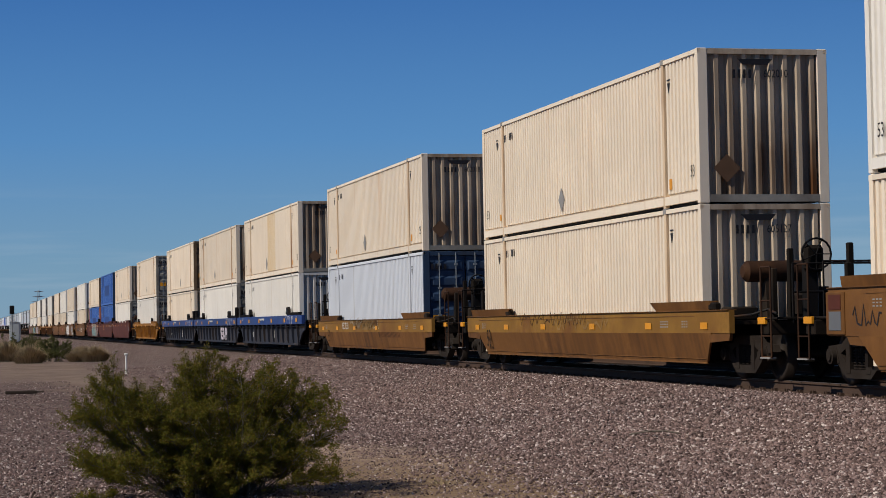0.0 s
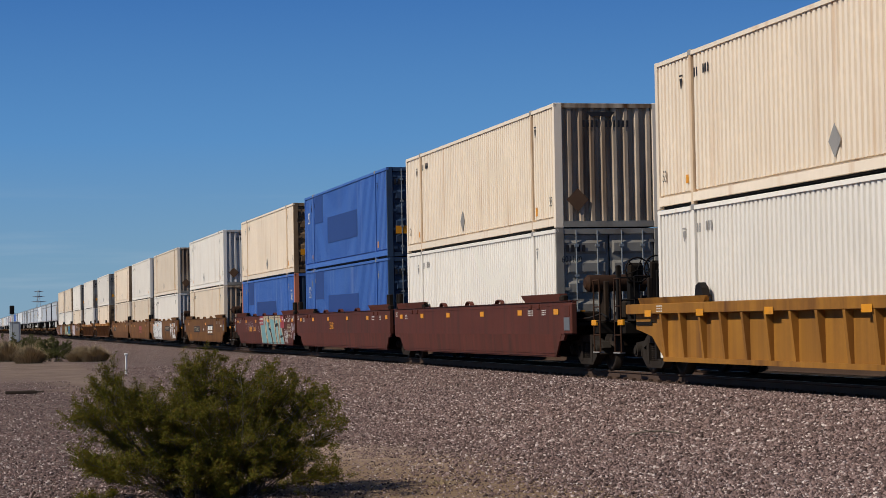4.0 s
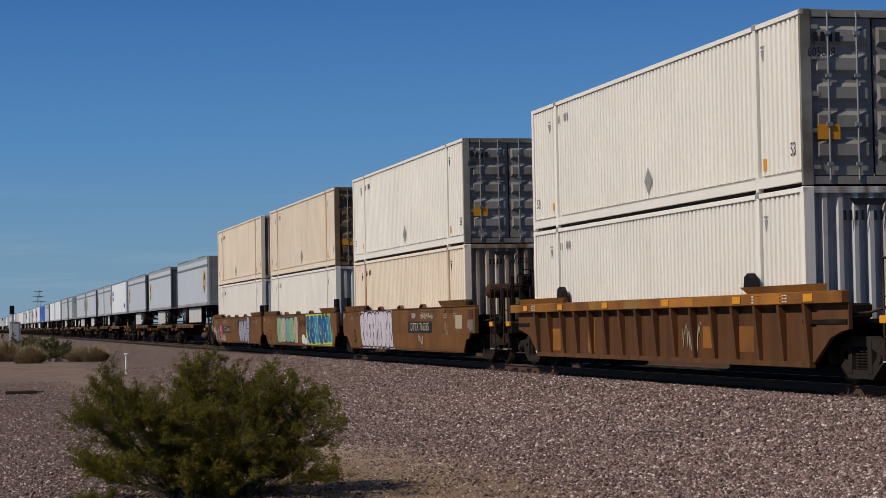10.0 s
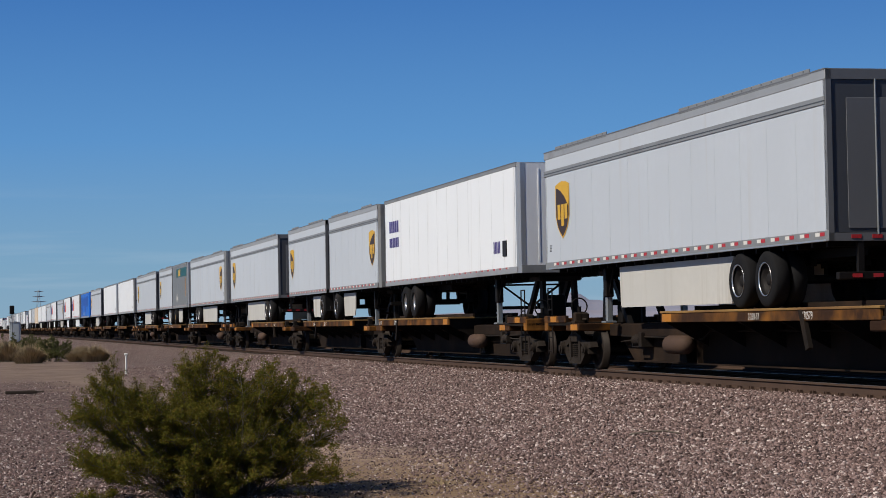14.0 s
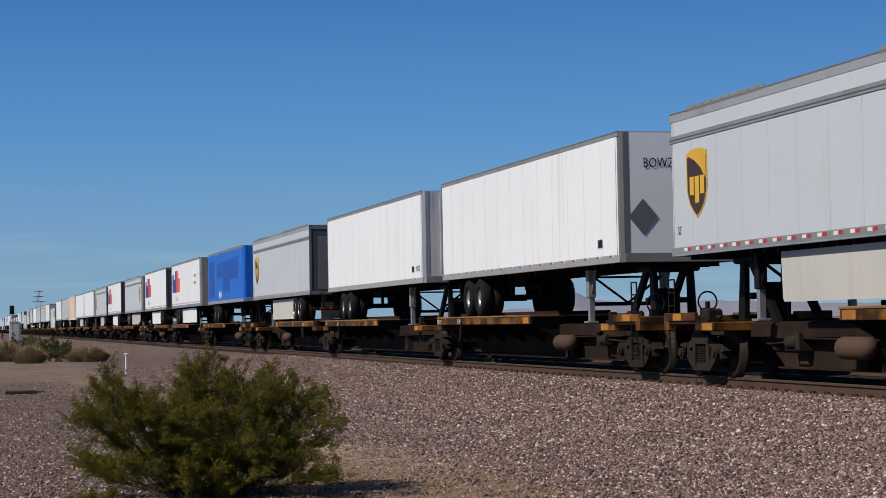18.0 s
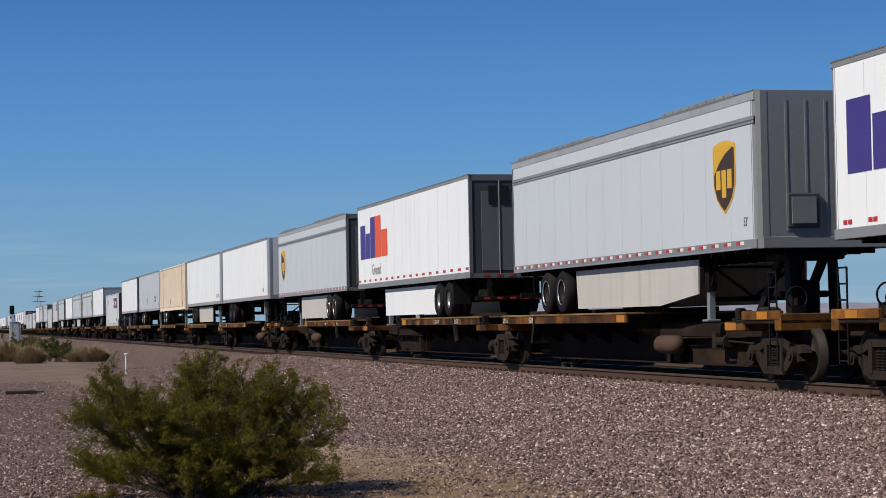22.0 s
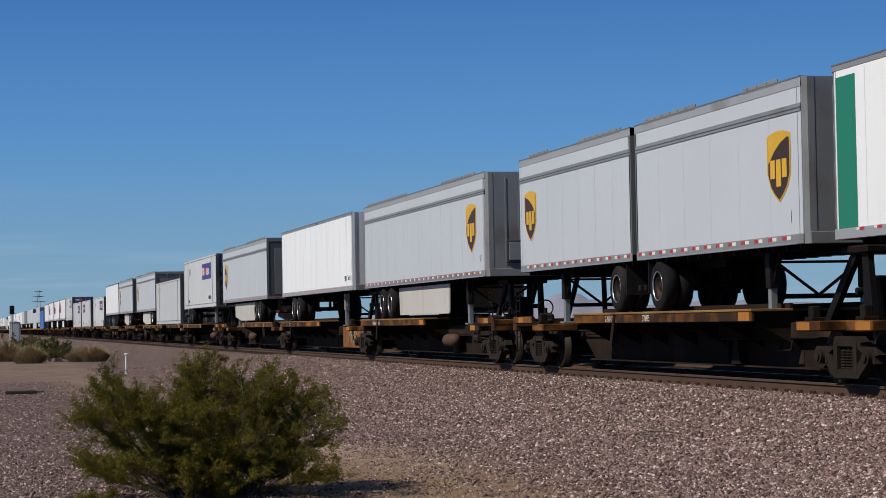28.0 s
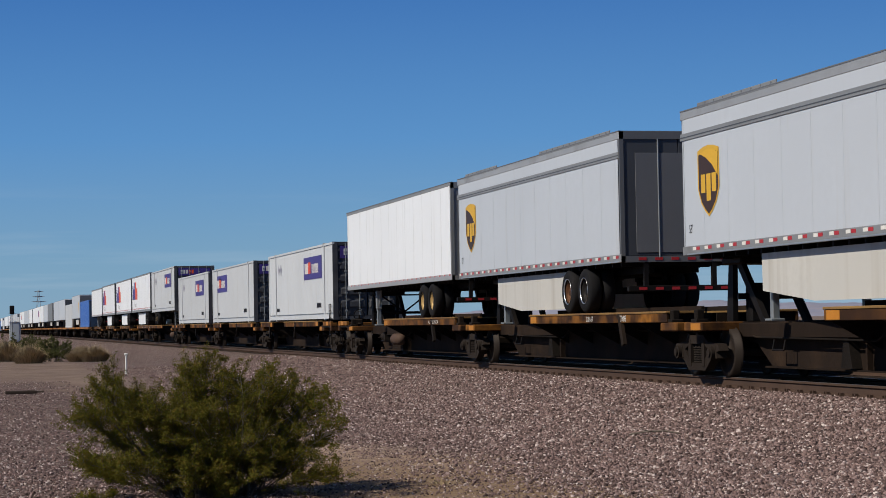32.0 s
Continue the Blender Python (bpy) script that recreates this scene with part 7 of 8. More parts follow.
# ---- plain versions for the far end of the train ----
def far_trailer(kind):
    skin, label = {"parcel": ("trailer_grey", "pale grey parcel trailer far down the train"), "white": ("trailer_white", "white van trailer far down the train"),
                   "courier": ("trailer_white", "white courier trailer far down the train"), "slate": ("trailer_slate", "slate grey trailer far down the train"),
                   "seamed": ("trailer_grey", "pale grey seamed trailer far down the train")}[kind]
    t = thing("semi_trailer", label, "trailer", "trailers on the train")
    hx, hy, z0, z1 = 8.07, 1.295, 1.03, 3.76
    part("body", G().soft(-hx, hx, -hy, hy, z0, z1 - 0.03, 0.03), skin, t)
    part("roof", G().box(-hx + 0.02, hx - 0.02, -hy + 0.02, hy - 0.02, z1 - 0.03, z1), "rail_grey", t)
    part("nose_panel", G().box(hx, hx + 0.02, -hy + 0.08, hy - 0.08, z0 + 0.1, z1 - 0.1), "dark_nose", t)
    part("door", G().box(-hx - 0.02, -hx, -hy + 0.08, hy - 0.08, z0 + 0.1, z1 - 0.1), "charcoal", t)
    part("underframe", G().box(-hx + 0.4, hx - 0.2, -1.1, 1.1, z0 - 0.15, z0), "black", t)
    g = G()
    for s in (-1, 1):
        for x in (-hx + 2.75, -hx + 4.0):
            g.cyl((x, s * 0.7, 0.49), (x, s * 1.26, 0.49), 0.49, 14)
        g.box(hx - 3.5, hx - 3.36, s * 0.86 - 0.07, s * 0.86 + 0.07, 0.0, z0)
    tagged(part("running_gear", g, "tyre", t), kind="stuff")
    part("skirt", G().box(-hx + 4.8, -hx + 10.6, -1.10, -1.06, 0.33, z0), "skirt", t)
    if kind == "parcel":
        yf = lambda z: -hy
        part("emblem", G().plate([(hx - 2.0, 2.9), (hx - 0.9, 2.9), (hx - 0.9, 2.2), (hx - 1.45, 1.7), (hx - 2.0, 2.2)], yf), "gold", t)
    if kind == "courier":
        yf = lambda z: -hy
        part("emblem_blocks", G().plate([(hx - 5.6, 2.0), (hx - 3.1, 2.0), (hx - 3.1, 3.2), (hx - 5.6, 3.0)], yf), "purple", t)
        part("emblem_blocks", G().plate([(hx - 3.0, 2.0), (hx - 1.0, 2.0), (hx - 1.0, 2.8), (hx - 3.0, 3.2)], yf), "orange_mark", t)
    return t


def far_container(skin):
    t = thing("shipping_container", "", "container", "containers on the train")
    hx, hy = CL / 2, CW / 2
    for s in (-1, 1):
        y = s * (hy - 0.012)
        part("side_panel", G().prism(corrugated(-hx + 0.1, hx - 0.1, 0.43, 0.036, y) + [(hx - 0.1, s * (hy - 0.1)), (-hx + 0.1, s * (hy - 0.1))], "z", 0.2, CH - 0.07), skin, t)
        part("rail", G().box(-hx, hx, s * (hy - 0.05) - 0.04, s * (hy - 0.05) + 0.04, CH - 0.09, CH).box(-hx, hx, s * (hy - 0.05) - 0.04, s * (hy - 0.05) + 0.04, 0, 0.2), skin, t)
    part("roof", G().box(-hx, hx, -hy + 0.09, hy - 0.09, CH - 0.06, CH - 0.01), skin, t)
    for e in (-1, 1):
        part("end_panel", G().soft(*sorted((e * hx, e * (hx - 0.09))), -hy + 0.09, hy - 0.09, 0.02, CH - 0.06, 0.02), "door_navy" if skin == "blue_box" else "door_grey", t)
    part("floor_frame", G().box(-hx + 0.1, hx - 0.1, -hy + 0.1, hy - 0.1, 0.02, 0.16), "black", t)
    return t


def far_spine():
    t = thing("spine_car", "low rusty spine car platform far down the train", "railcar", "spine cars of the train")
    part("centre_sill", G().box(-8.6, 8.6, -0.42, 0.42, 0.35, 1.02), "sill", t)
    for s in (-1, 1):
        part("wheel_deck", G().box(-8.5, 8.5, s * 0.98 - 0.38, s * 0.98 + 0.38, 1.05, 1.25), "orange_deck", t)
    part("trailer_hitch", G().prism([(6.2, 1.0), (8.0, 1.0), (7.6, 2.2), (7.0, 2.2)], "y", -0.4, 0.4), "black", t)
    for x in (-8.65, 8.65):
        g = G().prism([(x - 1.2, 0.5), (x - 1.0, 0.66), (x + 1.0, 0.66), (x + 1.2, 0.5), (x + 0.4, 0.12), (x - 0.4, 0.12)], "y", -1.09, 1.09)
        for a in (-0.89, 0.89):
            g.cyl((x + a, -0.82, 0.457), (x + a, 0.82, 0.457), 0.457, 14)
        tagged(part("truck", g, "truck", t), kind="stuff")
    return t


# ---- the train ----
RUNNING = []         # (thing, place along the train, height, turned)


def running(t, s, z=0.0, turned=False):
    RUNNING.append((t, s, z, turned))
    return t


def shift(t):
    """How far the train has run after t seconds."""
    return 30.6023 * t + 0.0090392 * t * t


def clone(key, make):
    """The first of a kind is built, the next ones copied."""
    if key not in _proto:
        _proto[key] = make()
        return _proto[key]
    return copy_thing(_proto[key], Matrix.Identity(4))


def build_stacks():
    rng = random.Random(5)
    # front end of the boxes, car kind, ends, upper (skin, end, number), lower (skin, end, number)
    S, J = "coupler", "joint"
    rows = [
        (-12.45, "brown", S, S, ("white", "rib", ""), ("cream", "rib", "")),
        (-35.85, "ochre", S, S, ("cream", "rib", "602010"), ("cream", "rib", "605127")),
        (-59.30, "ochre", S, S, ("cream", "rib", "602018"), ("pale", "navy", "")),
        (-82.30, "blue", S, J, ("cream", "rib", "601023"), ("white", "rib", "606534")),
        (-101.6, "blue", J, J, ("cream", "rib", ""), ("white", "door", "608376")),
        (-120.75, "blue", J, S, ("cream", "bdoor", "604243"), ("cream", "rib", "")),
        (-144.65, "yellow", S, S, ("cream", "door", "601818"), ("white", "door", "600563")),
        (-167.90, "maroon", S, J, ("cream", "rib", ""), ("white", "door", "601180")),
        (-187.0, "maroon", J, J, ("blue", "navy", ""), ("blue", "navy", "")),
        (-206.0, "maroon", J, S, ("cream", "bdoor", "603950"), ("blue", "rib", "")),
        (-229.3, "brown", S, S, ("white", "rib", "605637"), ("cream", "rib", "605454")),
        (-252.7, "brown", S, J, ("cream", "rib", ""), ("white", "rib", "")),
        (-272.0, "brown", J, J, ("white", "rib", ""), ("cream", "door", "602908")),
        (-291.15, "brown", J, S, ("cream", "bdoor", "605389"), ("cream", "rib", "")),
        (-314.65, "rust", S, S, ("white", "door", "605975"), ("cream", "bdoor", "601485")),
        (-338.0, "rust", S, S, ("white", "door", "605858"), ("white", "rib", "")),
        (-361.1, "brown", S, J, ("white", "door", "600816"), ("cream", "rib", "601700")),
        (-380.85, "brown", J, J, ("cream", "bdoor", "601999"), ("white", "rib", "")),
        (-399.85, "brown", J, S, ("cream", "rib", ""), ("white", "rib", "")),
    ]
    base = {}
    for k, (front, kind, fe, re_, up, lo) in enumerate(rows):
        s = front - CL / 2
        c = clone(("well", kind, fe, re_), lambda: well_car(kind, fe, re_))
        base[k] = running(c, s)
        for level, (skin, end, number) in ((0, lo), (1, up)):
            sk = {"pale": "pale_blue", "blue": "blue_box"}.get(skin, skin)
            e = "rib" if end == "rib" else "door"
            door = {"bdoor": "door_brown", "navy": "door_navy"}.get(end, "door_grey")
            ck = ("box", sk, e, door)
            b = clone(ck, lambda: container(sk, e, door, post="salmon" if sk == "blue_box" and e == "rib" else None))
            lab = {"cream": "cream", "white": "off-white", "pale_blue": "pale grey-blue", "blue_box": "blue"}[sk] + " ribbed steel container, " + ("upper of a stack" if level else "lower, in a well car")
            b["label"] = lab
            running(b, s, 0.328 + level * (CH + 0.012))
            base[k, level] = b
    # the marks come after all copies are made, so that each box has its own
    for k, (front, kind, fe, re_, up, lo) in enumerate(rows):
        c = base[k]
        add_truck(c, 9.65)
        if re_ == S:
            add_truck(c, -9.05)
        for level, (skin, end, number) in ((0, lo), (1, up)):
            container_marks(base[k, level], rng, "rib" if end == "rib" else "door", {"blue": "blue_box"}.get(skin, skin), number, bool(level))
    # the tan repainted stretch on one box
    hx = CL / 2
    part("repainted_bay", G().prism(corrugated(-0.68, 1.60, 0.205, 0.032, -CW / 2 + 0.023, 0.32, 0.085) + [(1.60, -CW / 2 + 0.07), (-0.68, -CW / 2 + 0.07)], "z", 0.28, CH - 0.092), "tan_patch", base[3, 1], "tan repainted stretch")
    for key in ((8, 1), (8, 0), (9, 0)):
        b = base[key]
        yf = lambda z: -CW / 2 + 0.022
        part("repainted_patch", G().plate([(-hx + 2.25, 1.75), (-hx + 4.05, 1.75), (-hx + 4.05, 2.80), (-hx + 2.25, 2.80)], yf), "blue_patch", b, "darker repainted patch")
        part("repainted_patch", G().plate([(-hx + 5.05, 0.9), (hx - 5.2, 0.9), (hx - 5.2, 1.84), (-hx + 5.05, 1.86)], yf), "blue_patch", b, "darker repainted patch")
        lettering("53", b, hx - 0.9 if key == (9, 0) else -hx + 0.95, -CW / 2 + 0.018, 2.0, 0.62, "mark_white")
    for k in (0, 10, 11, 12, 13):
        for x in (-6.65, -3.4, 6.6) if k != 10 else (-7.0, 1.5):
            part("reflector", G().plate([(x - 0.19, 1.18), (x + 0.19, 1.18), (x + 0.19, 1.31), (x - 0.19, 1.31)], lambda q: -1.5, 0.0135), "mark_yellow", base[k])
    # painted numbers and graffiti on the cars
    def number_board(c, text, x, z, w, h, m="spray_cream", board="mark_dark"):
        if board:
            part("number_board", G().plate([(x - w / 2, z - h / 2), (x + w / 2, z - h / 2), (x + w / 2, z + h / 2), (x - w / 2, z + h / 2)], lambda q: -1.5, 0.006), board, c)
        lettering("DTTX " + text, c, x, -1.512, z, h * 0.98, m, "side", w / h * 0.135)
    def wavy(x, z0, z1, w, seed, lean=0.12):
        """A thin sprayed line that wanders down the side."""
        r = random.Random(seed)
        n, ph, am = 16, r.uniform(0, 6.28), r.uniform(0.03, 0.09)
        mid = [(x + lean * (1 - k / n) * (z1 - z0) + am * math.sin(ph + 5.0 * k / n), z0 + (z1 - z0) * k / n) for k in range(n + 1)]
        return [(a - w / 2, z) for a, z in mid] + [(a + w / 2, z) for a, z in reversed(mid)]
    def slab(x0, x1, z0, z1, seed, rough=0.05):
        r = random.Random(seed)
        n = 14
        p, q = r.uniform(0, 6.28), r.uniform(0, 6.28)
        return ([(x0 + rough * math.sin(p + 7.0 * k / n) + 0.2 * (1 - k / n), z0 + (z1 - z0) * k / n) for k in range(n + 1)]
                + [(x1 + rough * math.sin(q + 7.0 * k / n) + 0.2 * k / n, z1 - (z1 - z0) * k / n) for k in range(n + 1)])
    def tall_shapes(c, x0, x1, z0, z1, n, fills, rim, seed, ground=None, slit=None, slant=-0.12):
        """A row of tall sprayed shapes that overlap, each with a dark rim and dark slits."""
        r = random.Random(seed)
        w = (x1 - x0) / n
        if ground:
            sprayed(c, "spray_ground", [slab(x0 - 0.06, x1 - 0.1, z0 - 0.01, z1, seed)], ground, 0.0050, label="sprayed ground")
        rims, slits = [], []
        for k in range(n):
            cx, h = x0 + (k + 0.5) * w, (z1 - z0) / 2 * r.uniform(0.90, 1.0)
            cz, rx, fl = (z0 + z1) / 2 + r.uniform(-0.02, 0.02), w * r.uniform(0.46, 0.58), r.uniform(0.35, 0.6)
            tl = slant + r.uniform(-0.10, 0.10)
            rims.append(oval(cx, cz, rx + 0.045, h + 0.02, tl, 26, fl))
            sprayed(c, "spray_outline", [rims[-1]], rim, 0.0056 + 0.0006 * (k % 2), label="")
            sprayed(c, "spray_fill", [oval(cx, cz, rx - 0.005, h - 0.03, tl, 26, fl)], fills[k % len(fills)], 0.0066 + 0.0006 * (k % 2), label="tall sprayed shape")
            for j in range(2):
                zz = cz + (0.28 if j else -0.30) * h + r.uniform(-0.1, 0.1)
                slits.append(oval(cx + tl * (zz - cz) + r.uniform(-0.22, 0.22) * w, zz, r.uniform(0.022, 0.06), h * r.uniform(0.16, 0.34), tl + r.uniform(-0.3, 0.3), 12))
            slits.append(wavy(cx + r.uniform(-0.3, 0.3) * w, cz - 0.8 * h, cz + 0.8 * h * r.uniform(0.2, 1.0), 0.025, seed * 7 + k, 0.1))
        tagged(sprayed(c, "spray_slits", slits, slit or rim, 0.0084), kind="stuff")
    def plate_text(c, string, x, z, size, material, squeeze=0.75):
        """Stencilled characters that follow the folded plate."""
        me = text_mesh(string, material, size, squeeze).copy()
        me.transform(Matrix.Translation((x, 0, z)) @ Matrix.Rotation(radians(90), 4, "X"))
        return part("lettering", on_plate(me, well_side_y, 0.008), None, c)
    c = base[11]
    tall_shapes(c, -6.85, -5.75, 0.36, 1.38, 3, ["spray_white"], "mark_dark", 3)
    tall_shapes(c, -5.75, -0.60, 0.31, 1.52, 6, ["spray_white"], "mark_dark", 5, "spray_white")
    number_board(c, "766671", 3.28, 0.99, 3.05, 0.33)
    lettering("8", c, 1.2, -1.512, 1.01, 0.30, "mark_dark")
    tall_letters(c, "PALE", 4.95, 8.05, 0.33, 1.40, "spray_white", "faded_brown", 0.30)
    c = base[16]
    tall_shapes(c, -5.9, -0.70, 0.31, 1.52, 8, ["spray_lilac"], "mark_dark", 4, "spray_lilac")
    number_board(c, "766385", 3.26, 0.975, 3.17, 0.33)
    lettering("PAPA *", c, 2.5, -1.512, 1.30, 0.25, "spray_white", "side", 0.8)
    tag_lines(c, 3.4, 5.0, 1.20, 1.42, "spray_white", 2, w=0.022)
    tag_lines(c, 3.0, 3.6, 0.42, 0.78, "spray_white", 9, n=1, w=0.022)
    tag_lines(c, 6.4, 6.9, 0.75, 1.2, "spray_cream", 19, n=1, w=0.02)
    lettering("8", c, 1.1, -1.512, 1.01, 0.26, "mark_dark")
    part("repainted_patch", G().plate([(7.75, 0.93), (8.5, 0.93), (8.5, 1.30), (7.75, 1.30)], well_side_y, 0.006), "spray_cream", c, "pale rubbed patch")
    part("yellow_label", G().plate([(9.15, 0.95), (9.3, 0.95), (9.3, 1.15), (9.15, 1.15)], well_side_y, 0.006), "mark_yellow", c)
    c = base[17]
    tall_shapes(c, -4.9, 0.55, 0.31, 1.48, 5, ["spray_green", "spray_cream", "spray_aqua", "spray_green", "spray_cream"], "mark_dark", 61, None, "red_panel", -0.05)
    tag_lines(c, 0.9, 2.5, 1.05, 1.40, "faded_brown", 71, n=2, w=0.10)
    sprayed(c, "spray_ground", [oval(1.85, 0.53, 0.48, 0.24), oval(2.4, 0.46, 0.40, 0.18)], "mark_dark", 0.006)
    sprayed(c, "spray_fill", [oval(1.85, 0.53, 0.44, 0.20), oval(2.4, 0.46, 0.36, 0.14)], "spray_white", 0.008, label="small white bubble shapes")
    sprayed(c, "spray_ground", [slab(2.55, 8.0, 0.32, 1.50, 75, 0.14)], "spray_yellow", 0.0055, label="lime sprayed ground")
    tall_shapes(c, 2.75, 8.05, 0.34, 1.50, 6, ["spray_sea", "spray_sea", "spray_blue"], "spray_yellow", 77, None, "spray_yellow", -0.30)
    tag_lines(c, 8.0, 8.6, 0.5, 1.0, "spray_green", 73, n=2, w=0.03)
    c = base[18]
    tag_lines(c, -9.0, -7.6, 0.75, 1.15, "spray_white", 10, n=3, w=0.05)
    sprayed(c, "spray_fill", [slab(-7.35, -6.55, 0.36, 1.22, 120, 0.08)], "spray_olive", 0.006, label="olive sprayed slab")
    sprayed(c, "spray_fill", [wavy(-7.2, 0.36, 0.9, 0.14, 121, -0.6), wavy(-6.5, 0.40, 0.95, 0.09, 122, 0.3)], "spray_white", 0.007)
    sprayed(c, "spray_ground", [slab(-6.05, -5.15, 0.36, 1.18, 123, 0.05)], "mark_dark", 0.006)
    sprayed(c, "spray_fill", [slab(-6.0, -5.22, 0.38, 1.15, 123, 0.05)], "spray_pink", 0.008, label="pink sprayed letter")
    sprayed(c, "spray_hole", [oval(-5.62, 0.56, 0.14, 0.10), [(-6.0, 0.80), (-5.45, 0.83), (-5.5, 0.74), (-5.95, 0.70)]], "mark_dark", 0.0095)
    tag_lines(c, -5.0, -3.75, 0.36, 0.70, "spray_white", 29, n=3, w=0.03)
    tag_lines(c, -4.9, -3.2, 1.22, 1.46, "spray_cream", 30, n=3, w=0.02)
    number_board(c, "766385", -3.1, 0.94, 3.0, 0.34)
    lettering("A", c, -0.95, -1.512, 0.95, 0.34, "mark_dark")
    lobes = [(2.12, 0.84, 0.40, 0.50), (2.95, 0.84, 0.42, 0.50), (3.92, 0.84, 0.47, 0.52), (4.76, 0.55, 0.32, 0.27), (4.93, 1.14, 0.46, 0.38)]
    sprayed(c, "spray_fill", [slab(4.1, 4.9, 0.70, 1.34, 125, 0.05)], "spray_yellow", 0.0052, label="lime sprayed ground")
    for k, (x, z, rx, rz) in enumerate(lobes):
        sprayed(c, "spray_outline", [oval(x, z, rx + 0.09, rz + 0.06, -0.12)], "mark_dark", 0.0056 + 0.0008 * k)
    for k, (x, z, rx, rz) in enumerate(lobes):
        sprayed(c, "spray_fill", [oval(x, z, rx, rz, -0.12)], "spray_grey", 0.0100 + 0.0004 * k, label="grey sprayed balloon shape")
    sprayed(c, "spray_lines", [oval(2.05, 0.98, 0.03, 0.16, -0.2, 10), oval(2.25, 1.0, 0.03, 0.16, -0.2, 10), [(2.6, 0.90), (3.3, 0.92), (3.3, 0.895), (2.6, 0.875)],
                               oval(2.9, 0.60, 0.02, 0.16, 0.6, 10), oval(3.95, 1.05, 0.05, 0.16, -0.2, 12), oval(4.0, 0.72, 0.10, 0.05, 0.3, 12),
                               oval(4.75, 1.20, 0.02, 0.12, 0.3, 8), oval(4.95, 1.22, 0.02, 0.12, 0.3, 8), oval(5.12, 1.22, 0.02, 0.12, 0.3, 8), [(4.65, 0.98), (5.15, 1.0), (5.15, 0.97), (4.65, 0.95)]], "mark_dark", 0.0130)
    tag_lines(c, 0.9, 1.6, 1.05, 1.45, "mark_dark", 31, n=2, w=0.035)
    for k in (1, 2, 10, 11, 12, 13, 16, 17):
        plate_text(base[k], "53", -6.95, 0.66, 0.62, "dark_stencil")
    for k in (11, 12, 16, 17, 18, 7, 8, 9):
        lettering("125 T", base[k], -8.75, -1.552 if k in (16, 9, 18, 13) else -1.512, 1.36, 0.20, "mark_white")
    # big sprayed panel letters on the last maroon car
    c = base[9]
    cuts = [(-0.72, -0.20), (1.0, 1.55), (2.05, 3.15), (3.75, 4.30), (4.75, 5.20), (5.55, 6.45)]       # top and foot of the joints between the letters
    for k in range(5):
        (a, a2), (b, b2) = cuts[k], cuts[k + 1]
        sprayed(c, "spray_panel", [[(a + 0.06, 1.52), (b - 0.05, 1.52), (b2 - 0.06, 0.31), (a2 + 0.06, 0.31)]], "spray_cream", 0.006, label="faded sprayed letter panel")
        sprayed(c, "spray_panel", [[(a + 0.32, 1.40 - 0.1 * (k % 2)), (b - 0.22, 1.34), (b2 - 0.18, 0.31), (a2 + 0.26, 0.31)]], "spray_aqua", 0.0075, label="faded pale blue letter fill")
    sprayed(c, "spray_lines", [[(2.0, 1.50), (2.16, 1.50), (2.22, 1.0), (2.75, 0.95), (3.25, 0.31), (3.0, 0.31), (2.55, 0.86), (2.05, 0.92)],
                               [(3.62, 1.52), (3.85, 1.52), (3.98, 1.16), (4.75, 1.20), (4.75, 1.06), (3.95, 1.02)], [(5.35, 0.66), (6.05, 0.70), (6.05, 0.60), (5.35, 0.56)]], "mark_dark", 0.009)
    part("stencil_panel", G().plate([(-0.68, 1.12), (0.52, 1.12), (0.52, 1.52), (-0.68, 1.52)], lambda q: -1.5, 0.010), "red_panel", c, "red stencil panel")
    part("stencil_panel", G().plate([(5.45, 0.98), (6.45, 0.98), (6.45, 1.50), (5.45, 1.50)], lambda q: -1.5, 0.010), "red_panel", c)
    tagged(part("stencil_bars", bars(bars(G(), -0.6, 1.36, 7, 0.09, 0.07, 0.05, lambda q: -1.515), -0.62, 1.20, 7, 0.10, 0.07, 0.05, lambda q: -1.515), "mark_white", c), kind="stuff")
    lettering("255080", c, -2.35, -1.512, 0.94, 0.30, "mark_yellow", "side", 0.85)
    tagged(part("mark_bars", bars(G(), -4.05, 0.84, 4, 0.14, 0.22, 0.06, lambda q: -1.508), "mark_yellow", c), kind="stuff")
    lettering("B", c, -0.92, -1.512, 0.93, 0.36, "mark_white")
    for x, txt in ((6.15, "40"), (7.2, "45"), (7.85, "48"), (8.85, "53")):
        lettering(txt, c, x, -1.514, 1.36, 0.20, "mark_white")
        part("length_mark", G().plate([(x + 0.17, 1.24), (x + 0.20, 1.24), (x + 0.20, 1.50), (x + 0.17, 1.50)], lambda q: -1.5, 0.008), "mark_white", c)
    g = G()
    for k in range(9):
        bars(g, 7.35, 1.10 - 0.055 * k - 0.06 * (k > 5), 6 if k % 3 else 4, 0.13, 0.022, 0.03, well_side_y)
    tagged(part("stencil_bars", g, "spray_cream", c), kind="stuff")
    tag_lines(c, -5.4, -1.8, 0.85, 1.40, "spray_grey", 21, n=4, w=0.022)
    tag_lines(c, 6.5, 7.4, 0.34, 1.0, "spray_white", 22, n=2, w=0.03)
    tag_lines(c, 8.2, 9.2, 0.5, 1.3, "spray_lilac", 23, n=2, w=0.04)
    part("repainted_patch", G().plate([(-6.6, 0.36), (-5.5, 0.36), (-5.6, 0.68), (-6.6, 0.70)], well_side_y, 0.006), "rust_chord", base[10], "pale rubbed patch")
    lettering("53", base[8], -6.6, -1.47, 0.72, 0.62, "mark_white")
    lettering("255080", base[8], -1.2, -1.512, 1.04, 0.36, "mark_yellow")
    number_board(base[10], "646511", -2.9, 0.95, 3.04, 0.34)
